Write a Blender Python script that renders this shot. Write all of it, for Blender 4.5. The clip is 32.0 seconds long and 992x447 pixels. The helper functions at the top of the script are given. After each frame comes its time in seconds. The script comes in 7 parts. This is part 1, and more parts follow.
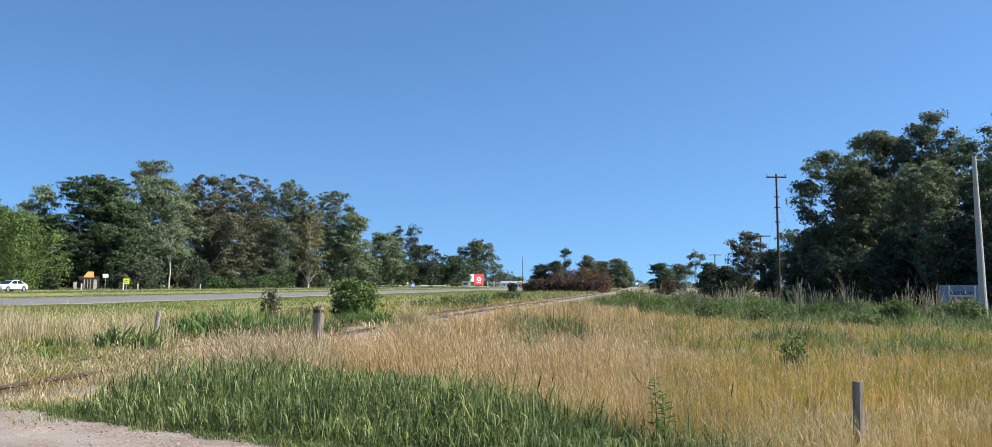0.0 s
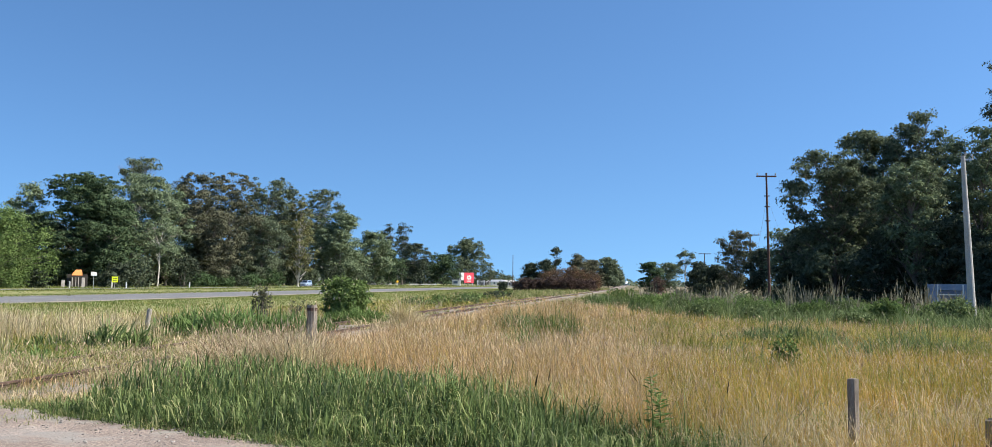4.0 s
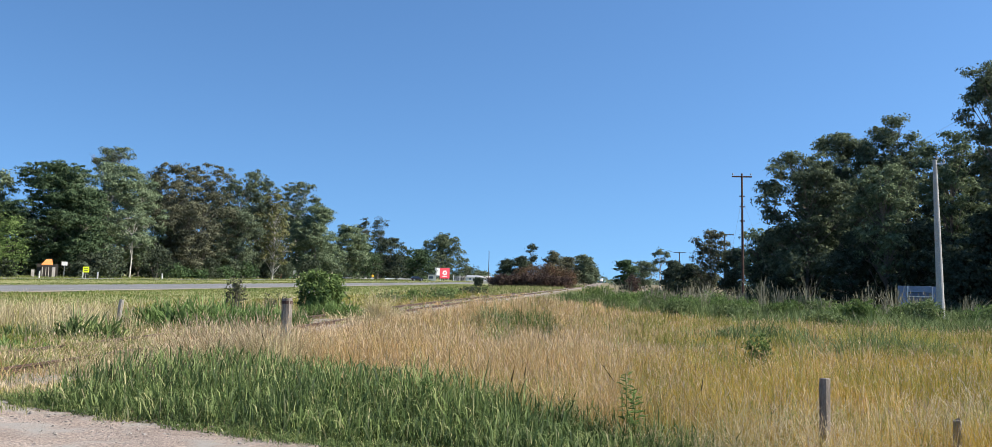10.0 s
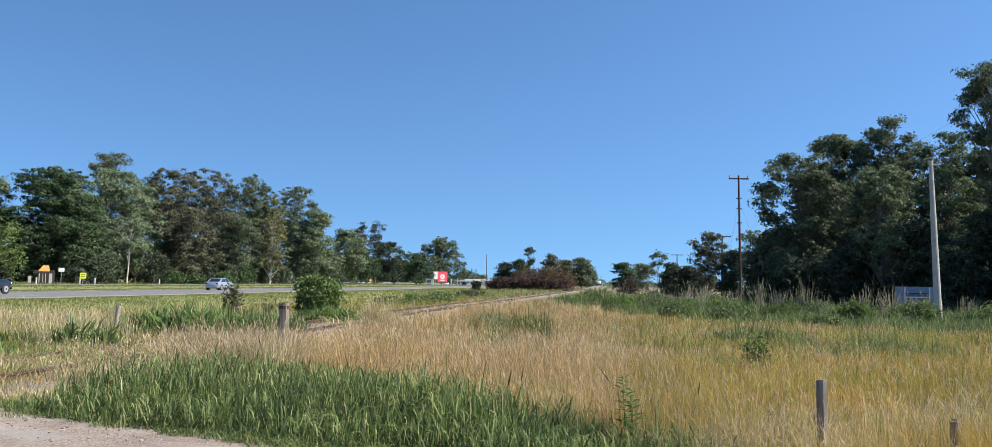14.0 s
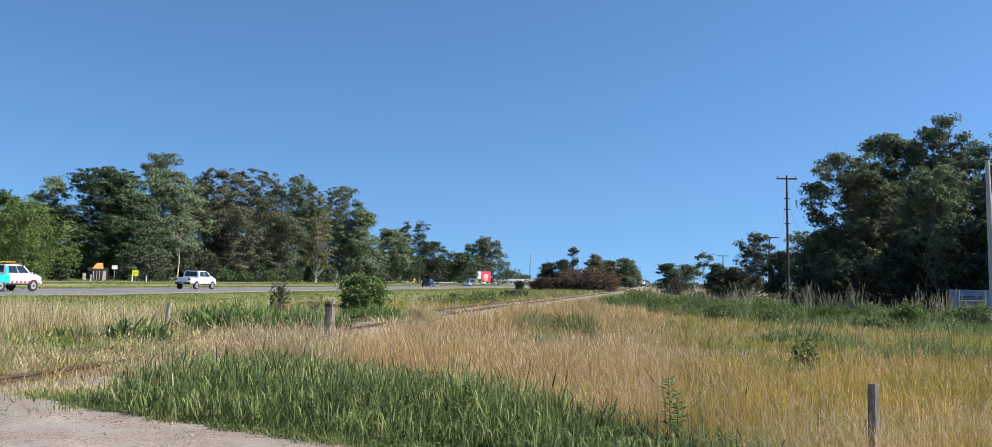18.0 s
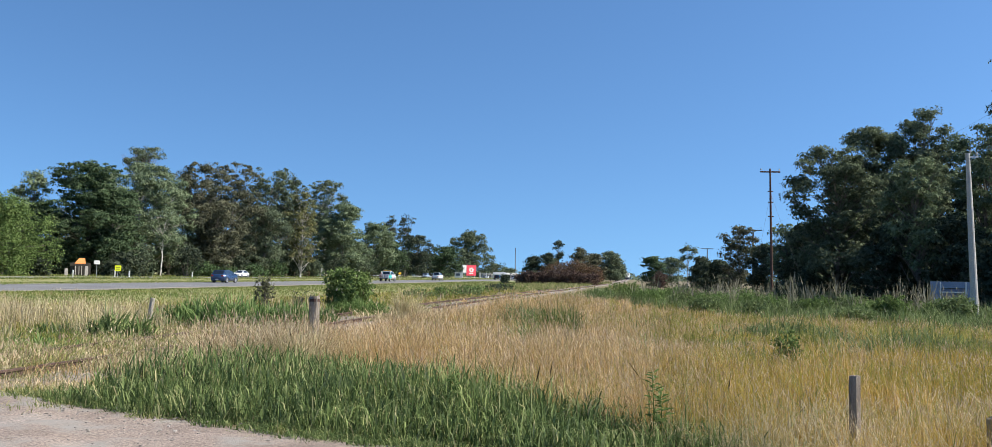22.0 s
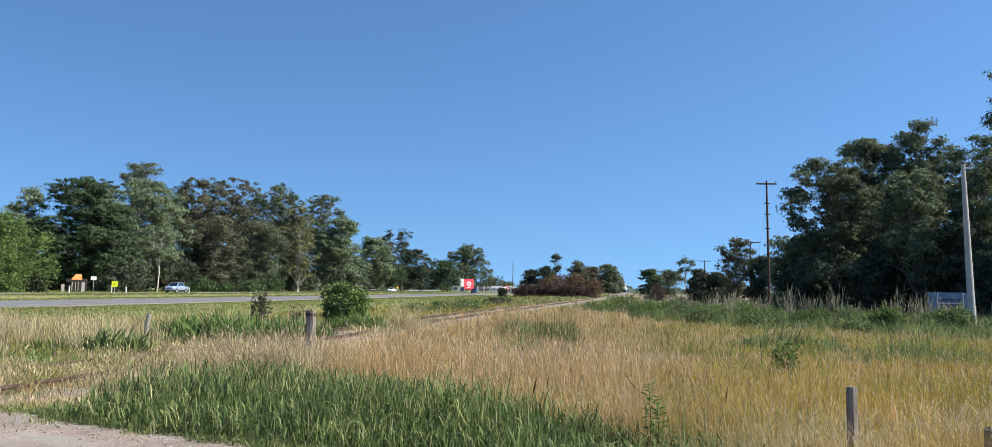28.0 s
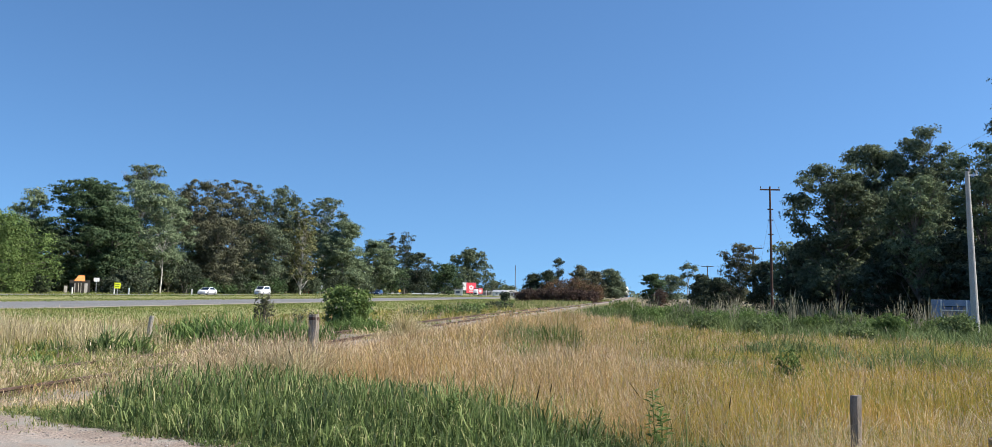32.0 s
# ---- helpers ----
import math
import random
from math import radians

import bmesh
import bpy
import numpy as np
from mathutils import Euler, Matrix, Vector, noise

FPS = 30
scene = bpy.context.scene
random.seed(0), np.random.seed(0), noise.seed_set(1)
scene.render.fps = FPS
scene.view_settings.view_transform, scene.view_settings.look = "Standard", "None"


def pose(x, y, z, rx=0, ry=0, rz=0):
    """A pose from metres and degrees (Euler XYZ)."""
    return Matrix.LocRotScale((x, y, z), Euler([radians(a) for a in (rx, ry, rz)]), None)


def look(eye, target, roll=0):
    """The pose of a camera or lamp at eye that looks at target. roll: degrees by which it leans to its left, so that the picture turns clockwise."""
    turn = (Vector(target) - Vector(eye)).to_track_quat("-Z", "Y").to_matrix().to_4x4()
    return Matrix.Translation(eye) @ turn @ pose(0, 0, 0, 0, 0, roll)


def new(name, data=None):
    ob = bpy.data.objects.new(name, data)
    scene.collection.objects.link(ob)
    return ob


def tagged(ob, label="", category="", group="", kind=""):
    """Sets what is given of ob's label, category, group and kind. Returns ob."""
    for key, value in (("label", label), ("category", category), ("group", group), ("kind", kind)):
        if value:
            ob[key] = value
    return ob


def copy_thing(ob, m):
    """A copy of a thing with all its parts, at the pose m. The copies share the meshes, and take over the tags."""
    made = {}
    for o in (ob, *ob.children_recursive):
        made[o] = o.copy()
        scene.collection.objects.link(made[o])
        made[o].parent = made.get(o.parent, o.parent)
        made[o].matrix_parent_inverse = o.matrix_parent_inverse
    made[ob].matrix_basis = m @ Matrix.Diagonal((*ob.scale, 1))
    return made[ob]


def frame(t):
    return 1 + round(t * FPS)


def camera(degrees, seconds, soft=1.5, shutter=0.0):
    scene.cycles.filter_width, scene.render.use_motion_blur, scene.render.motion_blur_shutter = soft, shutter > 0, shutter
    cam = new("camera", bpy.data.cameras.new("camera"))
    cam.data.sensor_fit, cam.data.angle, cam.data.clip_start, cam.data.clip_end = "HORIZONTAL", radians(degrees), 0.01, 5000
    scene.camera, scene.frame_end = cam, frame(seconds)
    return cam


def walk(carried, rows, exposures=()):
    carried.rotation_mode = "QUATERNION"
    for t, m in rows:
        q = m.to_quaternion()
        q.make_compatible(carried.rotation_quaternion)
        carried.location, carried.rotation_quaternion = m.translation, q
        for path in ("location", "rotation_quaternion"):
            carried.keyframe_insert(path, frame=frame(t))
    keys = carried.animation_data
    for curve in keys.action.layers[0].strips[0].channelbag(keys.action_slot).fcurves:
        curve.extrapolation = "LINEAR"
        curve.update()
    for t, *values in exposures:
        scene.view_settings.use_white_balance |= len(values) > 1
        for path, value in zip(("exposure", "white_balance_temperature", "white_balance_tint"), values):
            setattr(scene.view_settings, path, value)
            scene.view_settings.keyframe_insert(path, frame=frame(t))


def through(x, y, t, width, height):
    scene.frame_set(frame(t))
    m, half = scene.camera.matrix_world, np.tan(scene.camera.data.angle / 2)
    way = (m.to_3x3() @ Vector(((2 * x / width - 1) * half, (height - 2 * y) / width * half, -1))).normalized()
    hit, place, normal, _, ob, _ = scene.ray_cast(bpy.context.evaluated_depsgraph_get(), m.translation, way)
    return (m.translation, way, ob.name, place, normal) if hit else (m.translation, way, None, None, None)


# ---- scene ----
# ---- camera and its path: hand-held on one spot, turning ----
cam = camera(59.55, 32.0, soft=0.55)
PATH = [
    (0, 0.072, 0, 1.659, 94.082, -0.497, -0.543),
    (0.5, 0.068, 0, 1.655, 94.146, -0.487, -0.605),
    (1, 0.058, 0, 1.64, 94.179, -0.75, -0.685),
    (1.5, -0.018, 0, 1.665, 94.258, -0.896, -0.733),
    (2, -0.012, 0, 1.652, 94.347, -0.59, -0.771),
    (2.5, 0, 0, 1.652, 94.413, -0.581, -0.828),
    (3, 0.008, 0, 1.655, 94.414, -0.572, -0.892),
    (3.5, 0.005, 0, 1.65, 94.167, -0.565, -0.969),
    (5.5, 0.008, 0, 1.65, 93.661, -0.53, -2.158),
    (6, 0, 0, 1.65, 93.351, -0.544, -2.24),
    (6.5, 0, 0, 1.648, 93.422, -0.583, -2.284),
    (7, 0.008, 0, 1.648, 93.483, -0.69, -2.369),
    (7.5, -0.002, 0, 1.65, 93.563, -0.813, -2.44),
    (8, -0.002, 0, 1.65, 93.646, -0.899, -2.504),
    (8.5, -0.01, 0, 1.648, 93.718, -0.925, -2.562),
    (9, -0.007, 0, 1.648, 93.774, -1.001, -2.632),
    (9.5, -0.012, 0, 1.655, 93.851, -1.163, -2.706),
    (10, -0.012, 0, 1.65, 93.746, -1.369, -2.812),
    (10.5, -0.002, 0, 1.658, 93.674, -1.336, -2.839),
    (11, -0.01, 0, 1.65, 93.748, -1.36, -2.918),
    (11.5, -0.01, 0, 1.645, 93.82, -1.378, -2.962),
    (12, 0, 0, 1.65, 93.88, -1.4, -2.82),
    (12.5, 0.005, 0, 1.648, 93.961, -1.352, -2.797),
    (13, 0.01, 0, 1.645, 94.047, -1.047, -2.827),
    (13.5, 0.002, 0, 1.65, 94.111, -1.04, -2.897),
    (14, 0.002, 0, 1.65, 93.978, -1.001, -2.953),
    (14.5, 0.002, 0, 1.645, 93.919, -0.981, -3.022),
    (16.5, 0.002, 0, 1.655, 94.128, -1.008, -3.082),
    (17, 0, 0, 1.645, 94.171, -1.053, -2.649),
    (17.5, -0.002, 0, 1.648, 94.12, -1.262, -1.221),
    (18, -0.012, 0, 1.648, 93.913, -1.384, -0.093),
    (18.5, 0, 0, 1.645, 93.404, -1.166, -0.018),
    (19, 0, 0, 1.653, 93.282, -1.198, -0.069),
    (19.5, 0.002, 0, 1.65, 93.115, -1.232, -0.169),
    (20, 0.005, 0, 1.65, 93.185, -1.26, -0.262),
    (20.5, 0.012, 0, 1.653, 93.289, -1.147, -0.76),
    (21, 0.01, 0, 1.655, 93.368, -1.116, -0.914),
    (21.5, 0, 0, 1.65, 93.43, -1.208, -0.995),
    (22, 0, 0, 1.655, 93.511, -1.154, -1.057),
    (22.5, -0.002, 0, 1.658, 93.588, -1.049, -1.089),
    (23, 0, 0, 1.655, 93.635, -1.026, -0.989),
    (23.5, 0, 0, 1.66, 93.716, -0.891, -1.02),
    (24, 0.005, 0, 1.66, 93.784, -0.706, -0.912),
    (24.5, 0.01, 0, 1.658, 93.889, -0.724, -0.715),
    (25, -0.002, 0, 1.66, 93.978, -0.755, -0.774),
    (25.5, -0.002, 0, 1.665, 94.037, -0.717, -0.846),
    (27.5, 0.018, 0, 1.66, 94.333, -0.847, -1.134),
    (28, 0.018, 0, 1.65, 94.411, -0.816, -1.207),
    (28.5, 0.018, 0, 1.65, 94.502, -0.896, -1.27),
    (29, 0.018, 0, 1.66, 94.552, -0.91, -1.139),
    (29.5, 0.01, 0, 1.658, 94.643, -0.925, -1.133),
    (30, 0.01, 0, 1.663, 94.721, -0.879, -1.193),
    (30.5, 0.01, 0, 1.668, 94.794, -0.88, -1.237),
    (31, 0.005, 0, 1.658, 94.851, -1.013, -1.155),
    (31.5, 0.008, 0, 1.66, 94.783, -1.123, -1.212),
    (32, 0.002, 0, 1.668, 94.664, -1.19, -1.06),
]
walk(cam, [(r[0], pose(*r[1:])) for r in PATH], exposures=[(0, 0.93), (4, 0.92), (7, 0.85), (8.5, 0.9), (10, 0.92), (11, 0.88), (13, 0.89), (17, 0.88), (18.5, 0.8), (20, 0.8), (22, 0.84), (32, 0.86)])

# ---- daylight: clear sky, sun from the side of the eucalyptus grove ----
SUN_AZ, SUN_EL = radians(94), radians(43)      # azimuth from +y towards +x
world = bpy.data.worlds.new("sky")
scene.world = world
world.use_nodes = True
wn = world.node_tree
sky = wn.nodes.new("ShaderNodeTexSky")
sky.sky_type = "NISHITA"
sky.sun_disc = False
sky.sun_elevation = SUN_EL
sky.sun_rotation = SUN_AZ
sky.altitude = 200
sky.air_density = 1.0
sky.dust_density = 0.5
sky.ozone_density = 2.2
coord = wn.nodes.new("ShaderNodeTexCoord")
lift = wn.nodes.new("ShaderNodeMapping")              # clear dry air: little brightening towards the horizon
lift.inputs["Location"].default_value = (0, 0, 0.145)
wn.links.new(coord.outputs["Generated"], lift.inputs["Vector"])
wn.links.new(lift.outputs[0], sky.inputs["Vector"])
tint = wn.nodes.new("ShaderNodeMix")
tint.data_type, tint.blend_type = "RGBA", "MULTIPLY"
tint.inputs["Factor"].default_value = 1.0
tint.inputs["B"].default_value = (0.68, 0.965, 1.185, 1)
wn.links.new(sky.outputs[0], tint.inputs["A"])
wn.links.new(tint.outputs["Result"], wn.nodes["Background"].inputs[0])
wn.nodes["Background"].inputs[1].default_value = 0.082
sun = new("sun", bpy.data.lights.new("sun", "SUN"))
sun.data.energy = 5.0
sun.data.angle = radians(0.55)
sun.data.color = (1.0, 0.93, 0.82)
sun.matrix_world = look((300 * math.sin(SUN_AZ), 300 * math.cos(SUN_AZ), 300 * math.tan(SUN_EL)), (0, 0, 0))

rng = np.random.default_rng(7)
SLOPE = 0.1695          # highway and railway run this much to +x for each metre of +y
HEAD = -math.degrees(math.atan(SLOPE))


# ---- materials ----
def _base(name):
    m = bpy.data.materials.new(name)
    m.use_nodes = True
    nt = m.node_tree
    return m, nt, nt.nodes["Principled BSDF"]


def _noise(nt, scale, detail=5.0, rough=0.6, coord="Object", stretch=(1, 1, 1)):
    tc = nt.nodes.new("ShaderNodeTexCoord")
    mp = nt.nodes.new("ShaderNodeMapping")
    mp.inputs["Scale"].default_value = stretch
    n = nt.nodes.new("ShaderNodeTexNoise")
    n.inputs["Scale"].default_value = scale
    n.inputs["Detail"].default_value = detail
    n.inputs["Roughness"].default_value = rough
    nt.links.new(tc.outputs[coord], mp.inputs["Vector"])
    nt.links.new(mp.outputs[0], n.inputs["Vector"])
    return n.outputs["Fac"]


def _ramp(nt, fac, stops):
    r = nt.nodes.new("ShaderNodeValToRGB")
    els = r.color_ramp.elements
    while len(els) < len(stops):
        els.new(0.5)
    for e, (p, c) in zip(els, stops):
        e.position = p
        e.color = (*c, 1)
    nt.links.new(fac, r.inputs[0])
    return r.outputs[0]


def _mix(nt, fac, a, b, mode="MIX"):
    m = nt.nodes.new("ShaderNodeMix")
    m.data_type = "RGBA"
    m.blend_type = mode
    for sock, v in ((m.inputs["Factor"], fac), (m.inputs["A"], a), (m.inputs["B"], b)):
        if isinstance(v, (int, float)):
            sock.default_value = v
        elif isinstance(v, tuple):
            sock.default_value = (*v, 1)
        else:
            nt.links.new(v, sock)
    return m.outputs["Result"]


def surface(name, stops, scale=4.0, fine=40.0, rough=0.8, metal=0.0, bump=0.2, spec=0.5, stretch=(1, 1, 1), spots=None, contrast=0.3):
    """A solid surface: colour ramp over a coarse noise, darkened and lightened by a fine one, with relief."""
    m, nt, b = _base(name)
    big = _ramp(nt, _noise(nt, scale, stretch=stretch), stops)
    small = _noise(nt, fine, 4.0, 0.7, stretch=stretch)
    grain = _ramp(nt, small, [(0.28, (0.93 - contrast,) * 3), (0.72, (0.95 + contrast,) * 3)])
    col = _mix(nt, 1.0, big, grain, "MULTIPLY")
    if spots:
        sc, lo, hi, c = spots
        f = _ramp(nt, _noise(nt, sc, 6.0, 0.65), [(lo, (0, 0, 0)), (hi, (1, 1, 1))])
        col = _mix(nt, f, col, c)
    nt.links.new(col, b.inputs["Base Color"])
    b.inputs["Roughness"].default_value = rough
    b.inputs["Metallic"].default_value = metal
    b.inputs["Specular IOR Level"].default_value = spec
    if bump:
        bp = nt.nodes.new("ShaderNodeBump")
        bp.inputs["Strength"].default_value = bump
        bp.inputs["Distance"].default_value = 0.02
        nt.links.new(small, bp.inputs["Height"])
        nt.links.new(bp.outputs[0], b.inputs["Normal"])
    return m


def foliage(name, stops, through=0.3, patch=0.25, patch_cols=((0.75, 0.75, 0.75), (1.25, 1.25, 1.2)), gloss=0.0):
    """Leaves and blades: a tone for each leaf, patches over the plant, and light that shines through."""
    m, nt, b = _base(name)
    nt.nodes.remove(b)
    geo = nt.nodes.new("ShaderNodeNewGeometry")
    col = _ramp(nt, geo.outputs["Random Per Island"], stops)
    pat = _ramp(nt, _noise(nt, patch, 3.0), [(0.3, patch_cols[0]), (0.7, patch_cols[1])])
    col = _mix(nt, 1.0, col, pat, "MULTIPLY")
    d = nt.nodes.new("ShaderNodeBsdfDiffuse")
    t = nt.nodes.new("ShaderNodeBsdfTranslucent")
    mx = nt.nodes.new("ShaderNodeMixShader")
    mx.inputs[0].default_value = through
    nt.links.new(col, d.inputs["Color"])
    nt.links.new(col, t.inputs["Color"])
    nt.links.new(d.outputs[0], mx.inputs[1])
    nt.links.new(t.outputs[0], mx.inputs[2])
    last = mx.outputs[0]
    if gloss:
        g = nt.nodes.new("ShaderNodeBsdfGlossy")
        g.inputs["Roughness"].default_value = 0.42
        g.inputs["Color"].default_value = (0.9, 0.95, 0.9, 1)
        m2 = nt.nodes.new("ShaderNodeMixShader")
        m2.inputs[0].default_value = gloss
        nt.links.new(last, m2.inputs[1])
        nt.links.new(g.outputs[0], m2.inputs[2])
        last = m2.outputs[0]
    nt.links.new(last, nt.nodes["Material Output"].inputs["Surface"])
    return m


def paint(name, c, rough=0.3, metal=0.0, coat=0.6, dirt=0.12):
    m, nt, b = _base(name)
    n = _ramp(nt, _noise(nt, 2.5), [(0.3, (1, 1, 1)), (0.8, (1 - dirt, 1 - dirt * 1.1, 1 - dirt * 1.3))])
    nt.links.new(_mix(nt, 1.0, c, n, "MULTIPLY"), b.inputs["Base Color"])
    b.inputs["Roughness"].default_value = rough
    b.inputs["Metallic"].default_value = metal
    b.inputs["Coat Weight"].default_value = coat
    return m


def glow(name, c, strength):
    m, nt, b = _base(name)
    b.inputs["Base Color"].default_value = (*c, 1)
    b.inputs["Emission Color"].default_value = (*c, 1)
    b.inputs["Emission Strength"].default_value = strength
    return m


M_GROUND = surface("field_ground", [(0.25, (0.09, 0.075, 0.035)), (0.5, (0.15, 0.12, 0.058)), (0.75, (0.22, 0.175, 0.09))], 0.35, 9.0, 0.95, bump=0.5,
                   spots=(0.09, 0.55, 0.7, (0.09, 0.11, 0.035)))
M_VERGE = surface("mown_grass", [(0.3, (0.15, 0.165, 0.05)), (0.55, (0.24, 0.235, 0.085)), (0.8, (0.34, 0.295, 0.135))], 0.16, 3.0, 0.95, bump=0.5)
M_DIRT = surface("pale_dirt", [(0.3, (0.2, 0.155, 0.127)), (0.55, (0.28, 0.223, 0.186)), (0.8, (0.36, 0.305, 0.262))], 0.9, 34.0, 0.95, bump=0.9,
                 spots=(1.6, 0.5, 0.66, (0.26, 0.24, 0.215)), contrast=0.7)
M_STONE = surface("pebble", [(0.3, (0.1, 0.085, 0.075)), (0.5, (0.26, 0.235, 0.21)), (0.75, (0.46, 0.43, 0.4))], 9.0, 50, 0.9)
M_ASPHALT = surface("worn_asphalt", [(0.3, (0.13, 0.13, 0.133)), (0.6, (0.17, 0.17, 0.173)), (0.8, (0.205, 0.203, 0.2))], 0.25, 30, 0.85, bump=0.15)
M_SHOULDER = surface("gravel_shoulder", [(0.3, (0.25, 0.215, 0.16)), (0.7, (0.36, 0.31, 0.24))], 0.6, 18, 0.95, bump=0.5)
M_PAINT = surface("road_paint", [(0.3, (0.24, 0.24, 0.235)), (0.7, (0.42, 0.42, 0.41))], 1.5, 20, 0.7, bump=0.05)
M_BALLAST = surface("track_ballast", [(0.3, (0.17, 0.145, 0.12)), (0.6, (0.27, 0.235, 0.20)), (0.8, (0.37, 0.33, 0.29))], 1.2, 24, 0.95, bump=0.9)
M_RUST = surface("rusty_rail", [(0.3, (0.055, 0.03, 0.022)), (0.6, (0.10, 0.06, 0.046)), (0.85, (0.17, 0.115, 0.09))], 3, 40, 0.8, 0.2)
M_SLEEPER = surface("old_sleeper", [(0.3, (0.085, 0.06, 0.045)), (0.7, (0.19, 0.15, 0.12))], 3, 30, 0.9, stretch=(0.3, 3, 3))
M_POST = surface("weathered_post", [(0.25, (0.075, 0.06, 0.048)), (0.5, (0.23, 0.195, 0.16)), (0.8, (0.42, 0.375, 0.32))], 4, 45, 0.92, bump=0.8, stretch=(4, 4, 0.45))
M_PALEPOST = surface("bleached_post", [(0.25, (0.22, 0.2, 0.17)), (0.55, (0.36, 0.33, 0.29)), (0.8, (0.48, 0.45, 0.4))], 4, 45, 0.92, bump=0.8, stretch=(4, 4, 0.45))
M_CONCRETE = surface("weathered_concrete", [(0.3, (0.36, 0.35, 0.33)), (0.7, (0.5, 0.49, 0.46))], 1.6, 30, 0.9, bump=0.25)
M_IRON = surface("rusty_iron", [(0.3, (0.06, 0.035, 0.028)), (0.7, (0.14, 0.075, 0.055))], 2, 30, 0.75, 0.4)
M_DARKWOOD = surface("tarred_pole", [(0.3, (0.07, 0.055, 0.045)), (0.7, (0.14, 0.115, 0.095))], 1.5, 30, 0.9, stretch=(3, 3, 0.4))
M_BARK = surface("grey_bark", [(0.3, (0.10, 0.085, 0.07)), (0.6, (0.2, 0.175, 0.15)), (0.8, (0.33, 0.3, 0.26))], 0.7, 12, 0.95, bump=0.7, stretch=(2, 2, 0.4))
M_PALEBARK = surface("pale_bark", [(0.3, (0.4, 0.37, 0.32)), (0.6, (0.58, 0.55, 0.5)), (0.85, (0.68, 0.65, 0.6))], 0.8, 12, 0.85, bump=0.4, stretch=(2, 2, 0.5))
M_WIRE = surface("dull_wire", [(0.3, (0.12, 0.12, 0.12)), (0.7, (0.2, 0.2, 0.2))], 5, 40, 0.6, 0.6, bump=0)

F_EUCA = foliage("eucalyptus_leaves", [(0.0, (0.071, 0.092, 0.059)), (0.5, (0.120, 0.149, 0.094)), (1.0, (0.178, 0.210, 0.140))], 0.24, 0.4, ((0.68, 0.7, 0.68), (1.3, 1.28, 1.25)))
F_EUCA_PALE = foliage("pale_eucalyptus_leaves", [(0.0, (0.093, 0.126, 0.073)), (0.5, (0.155, 0.199, 0.117)), (1.0, (0.232, 0.281, 0.177))], 0.22, 0.4, ((0.68, 0.7, 0.68), (1.3, 1.28, 1.25)))
F_EUCA_BROWN = foliage("olive_brown_leaves", [(0.0, (0.069, 0.076, 0.049)), (0.5, (0.112, 0.116, 0.077)), (1.0, (0.170, 0.168, 0.114))], 0.22, 0.4, ((0.68, 0.7, 0.68), (1.3, 1.28, 1.25)))
F_YELLOW = foliage("yellowing_leaves", [(0.0, (0.074, 0.084, 0.036)), (0.5, (0.150, 0.156, 0.072)), (1.0, (0.252, 0.234, 0.120))], 0.24, 0.4)
F_PINE = foliage("pine_needles", [(0.0, (0.038, 0.062, 0.034)), (0.6, (0.066, 0.1, 0.052)), (1.0, (0.105, 0.14, 0.075))], 0.16, 0.4)
F_GREEN = foliage("fresh_green_leaves", [(0.0, (0.074, 0.116, 0.038)), (0.5, (0.121, 0.179, 0.060)), (1.0, (0.200, 0.263, 0.100))], 0.25, 0.4, ((0.68, 0.7, 0.68), (1.3, 1.28, 1.25)))
F_BUSH = foliage("roadside_bush_leaves", [(0.0, (0.045, 0.075, 0.036)), (0.5, (0.075, 0.12, 0.055)), (1.0, (0.12, 0.175, 0.085))], 0.22, 0.4)
# dark-leaved trees; for understorey and back rows, shade is put into this tone
F_DARK = foliage("dark_and_shaded_leaves", [(0.0, (0.038, 0.051, 0.034)), (0.5, (0.064, 0.08, 0.053)), (1.0, (0.108, 0.127, 0.09))], 0.2, 0.4, ((0.68, 0.7, 0.68), (1.3, 1.28, 1.25)))
F_BURNT = foliage("scorched_twigs", [(0.0, (0.06, 0.046, 0.042)), (0.5, (0.115, 0.086, 0.076)), (0.93, (0.17, 0.128, 0.105)), (1.0, (0.10, 0.11, 0.06))], 0.2, 0.25, ((0.7, 0.78, 0.85), (1.25, 1.02, 0.9)))
F_SCORCHED = foliage("scorched_red_leaves", [(0.0, (0.1, 0.068, 0.045)), (0.5, (0.18, 0.12, 0.08)), (0.82, (0.25, 0.165, 0.11)), (0.83, (0.1, 0.11, 0.055)), (1.0, (0.16, 0.16, 0.085))], 0.2, 0.25, ((0.75, 0.8, 0.85), (1.2, 1.0, 0.9)))
F_WEED = foliage("grey_green_weeds", [(0.0, (0.075, 0.105, 0.044)), (0.5, (0.15, 0.2, 0.086)), (1.0, (0.26, 0.315, 0.155))], 0.3, 0.4)
F_LUSH = foliage("lush_weed_leaves", [(0.0, (0.07, 0.12, 0.038)), (0.5, (0.135, 0.205, 0.07)), (1.0, (0.24, 0.32, 0.13))], 0.38, 0.5)
F_BLADE = foliage("green_blades", [(0.0, (0.058, 0.092, 0.034)), (0.5, (0.135, 0.19, 0.072)), (0.85, (0.255, 0.315, 0.135)), (0.96, (0.37, 0.395, 0.195)), (1.0, (0.48, 0.44, 0.26))], 0.34, 1.1, ((0.76, 0.8, 0.82), (1.3, 1.24, 1.16)))
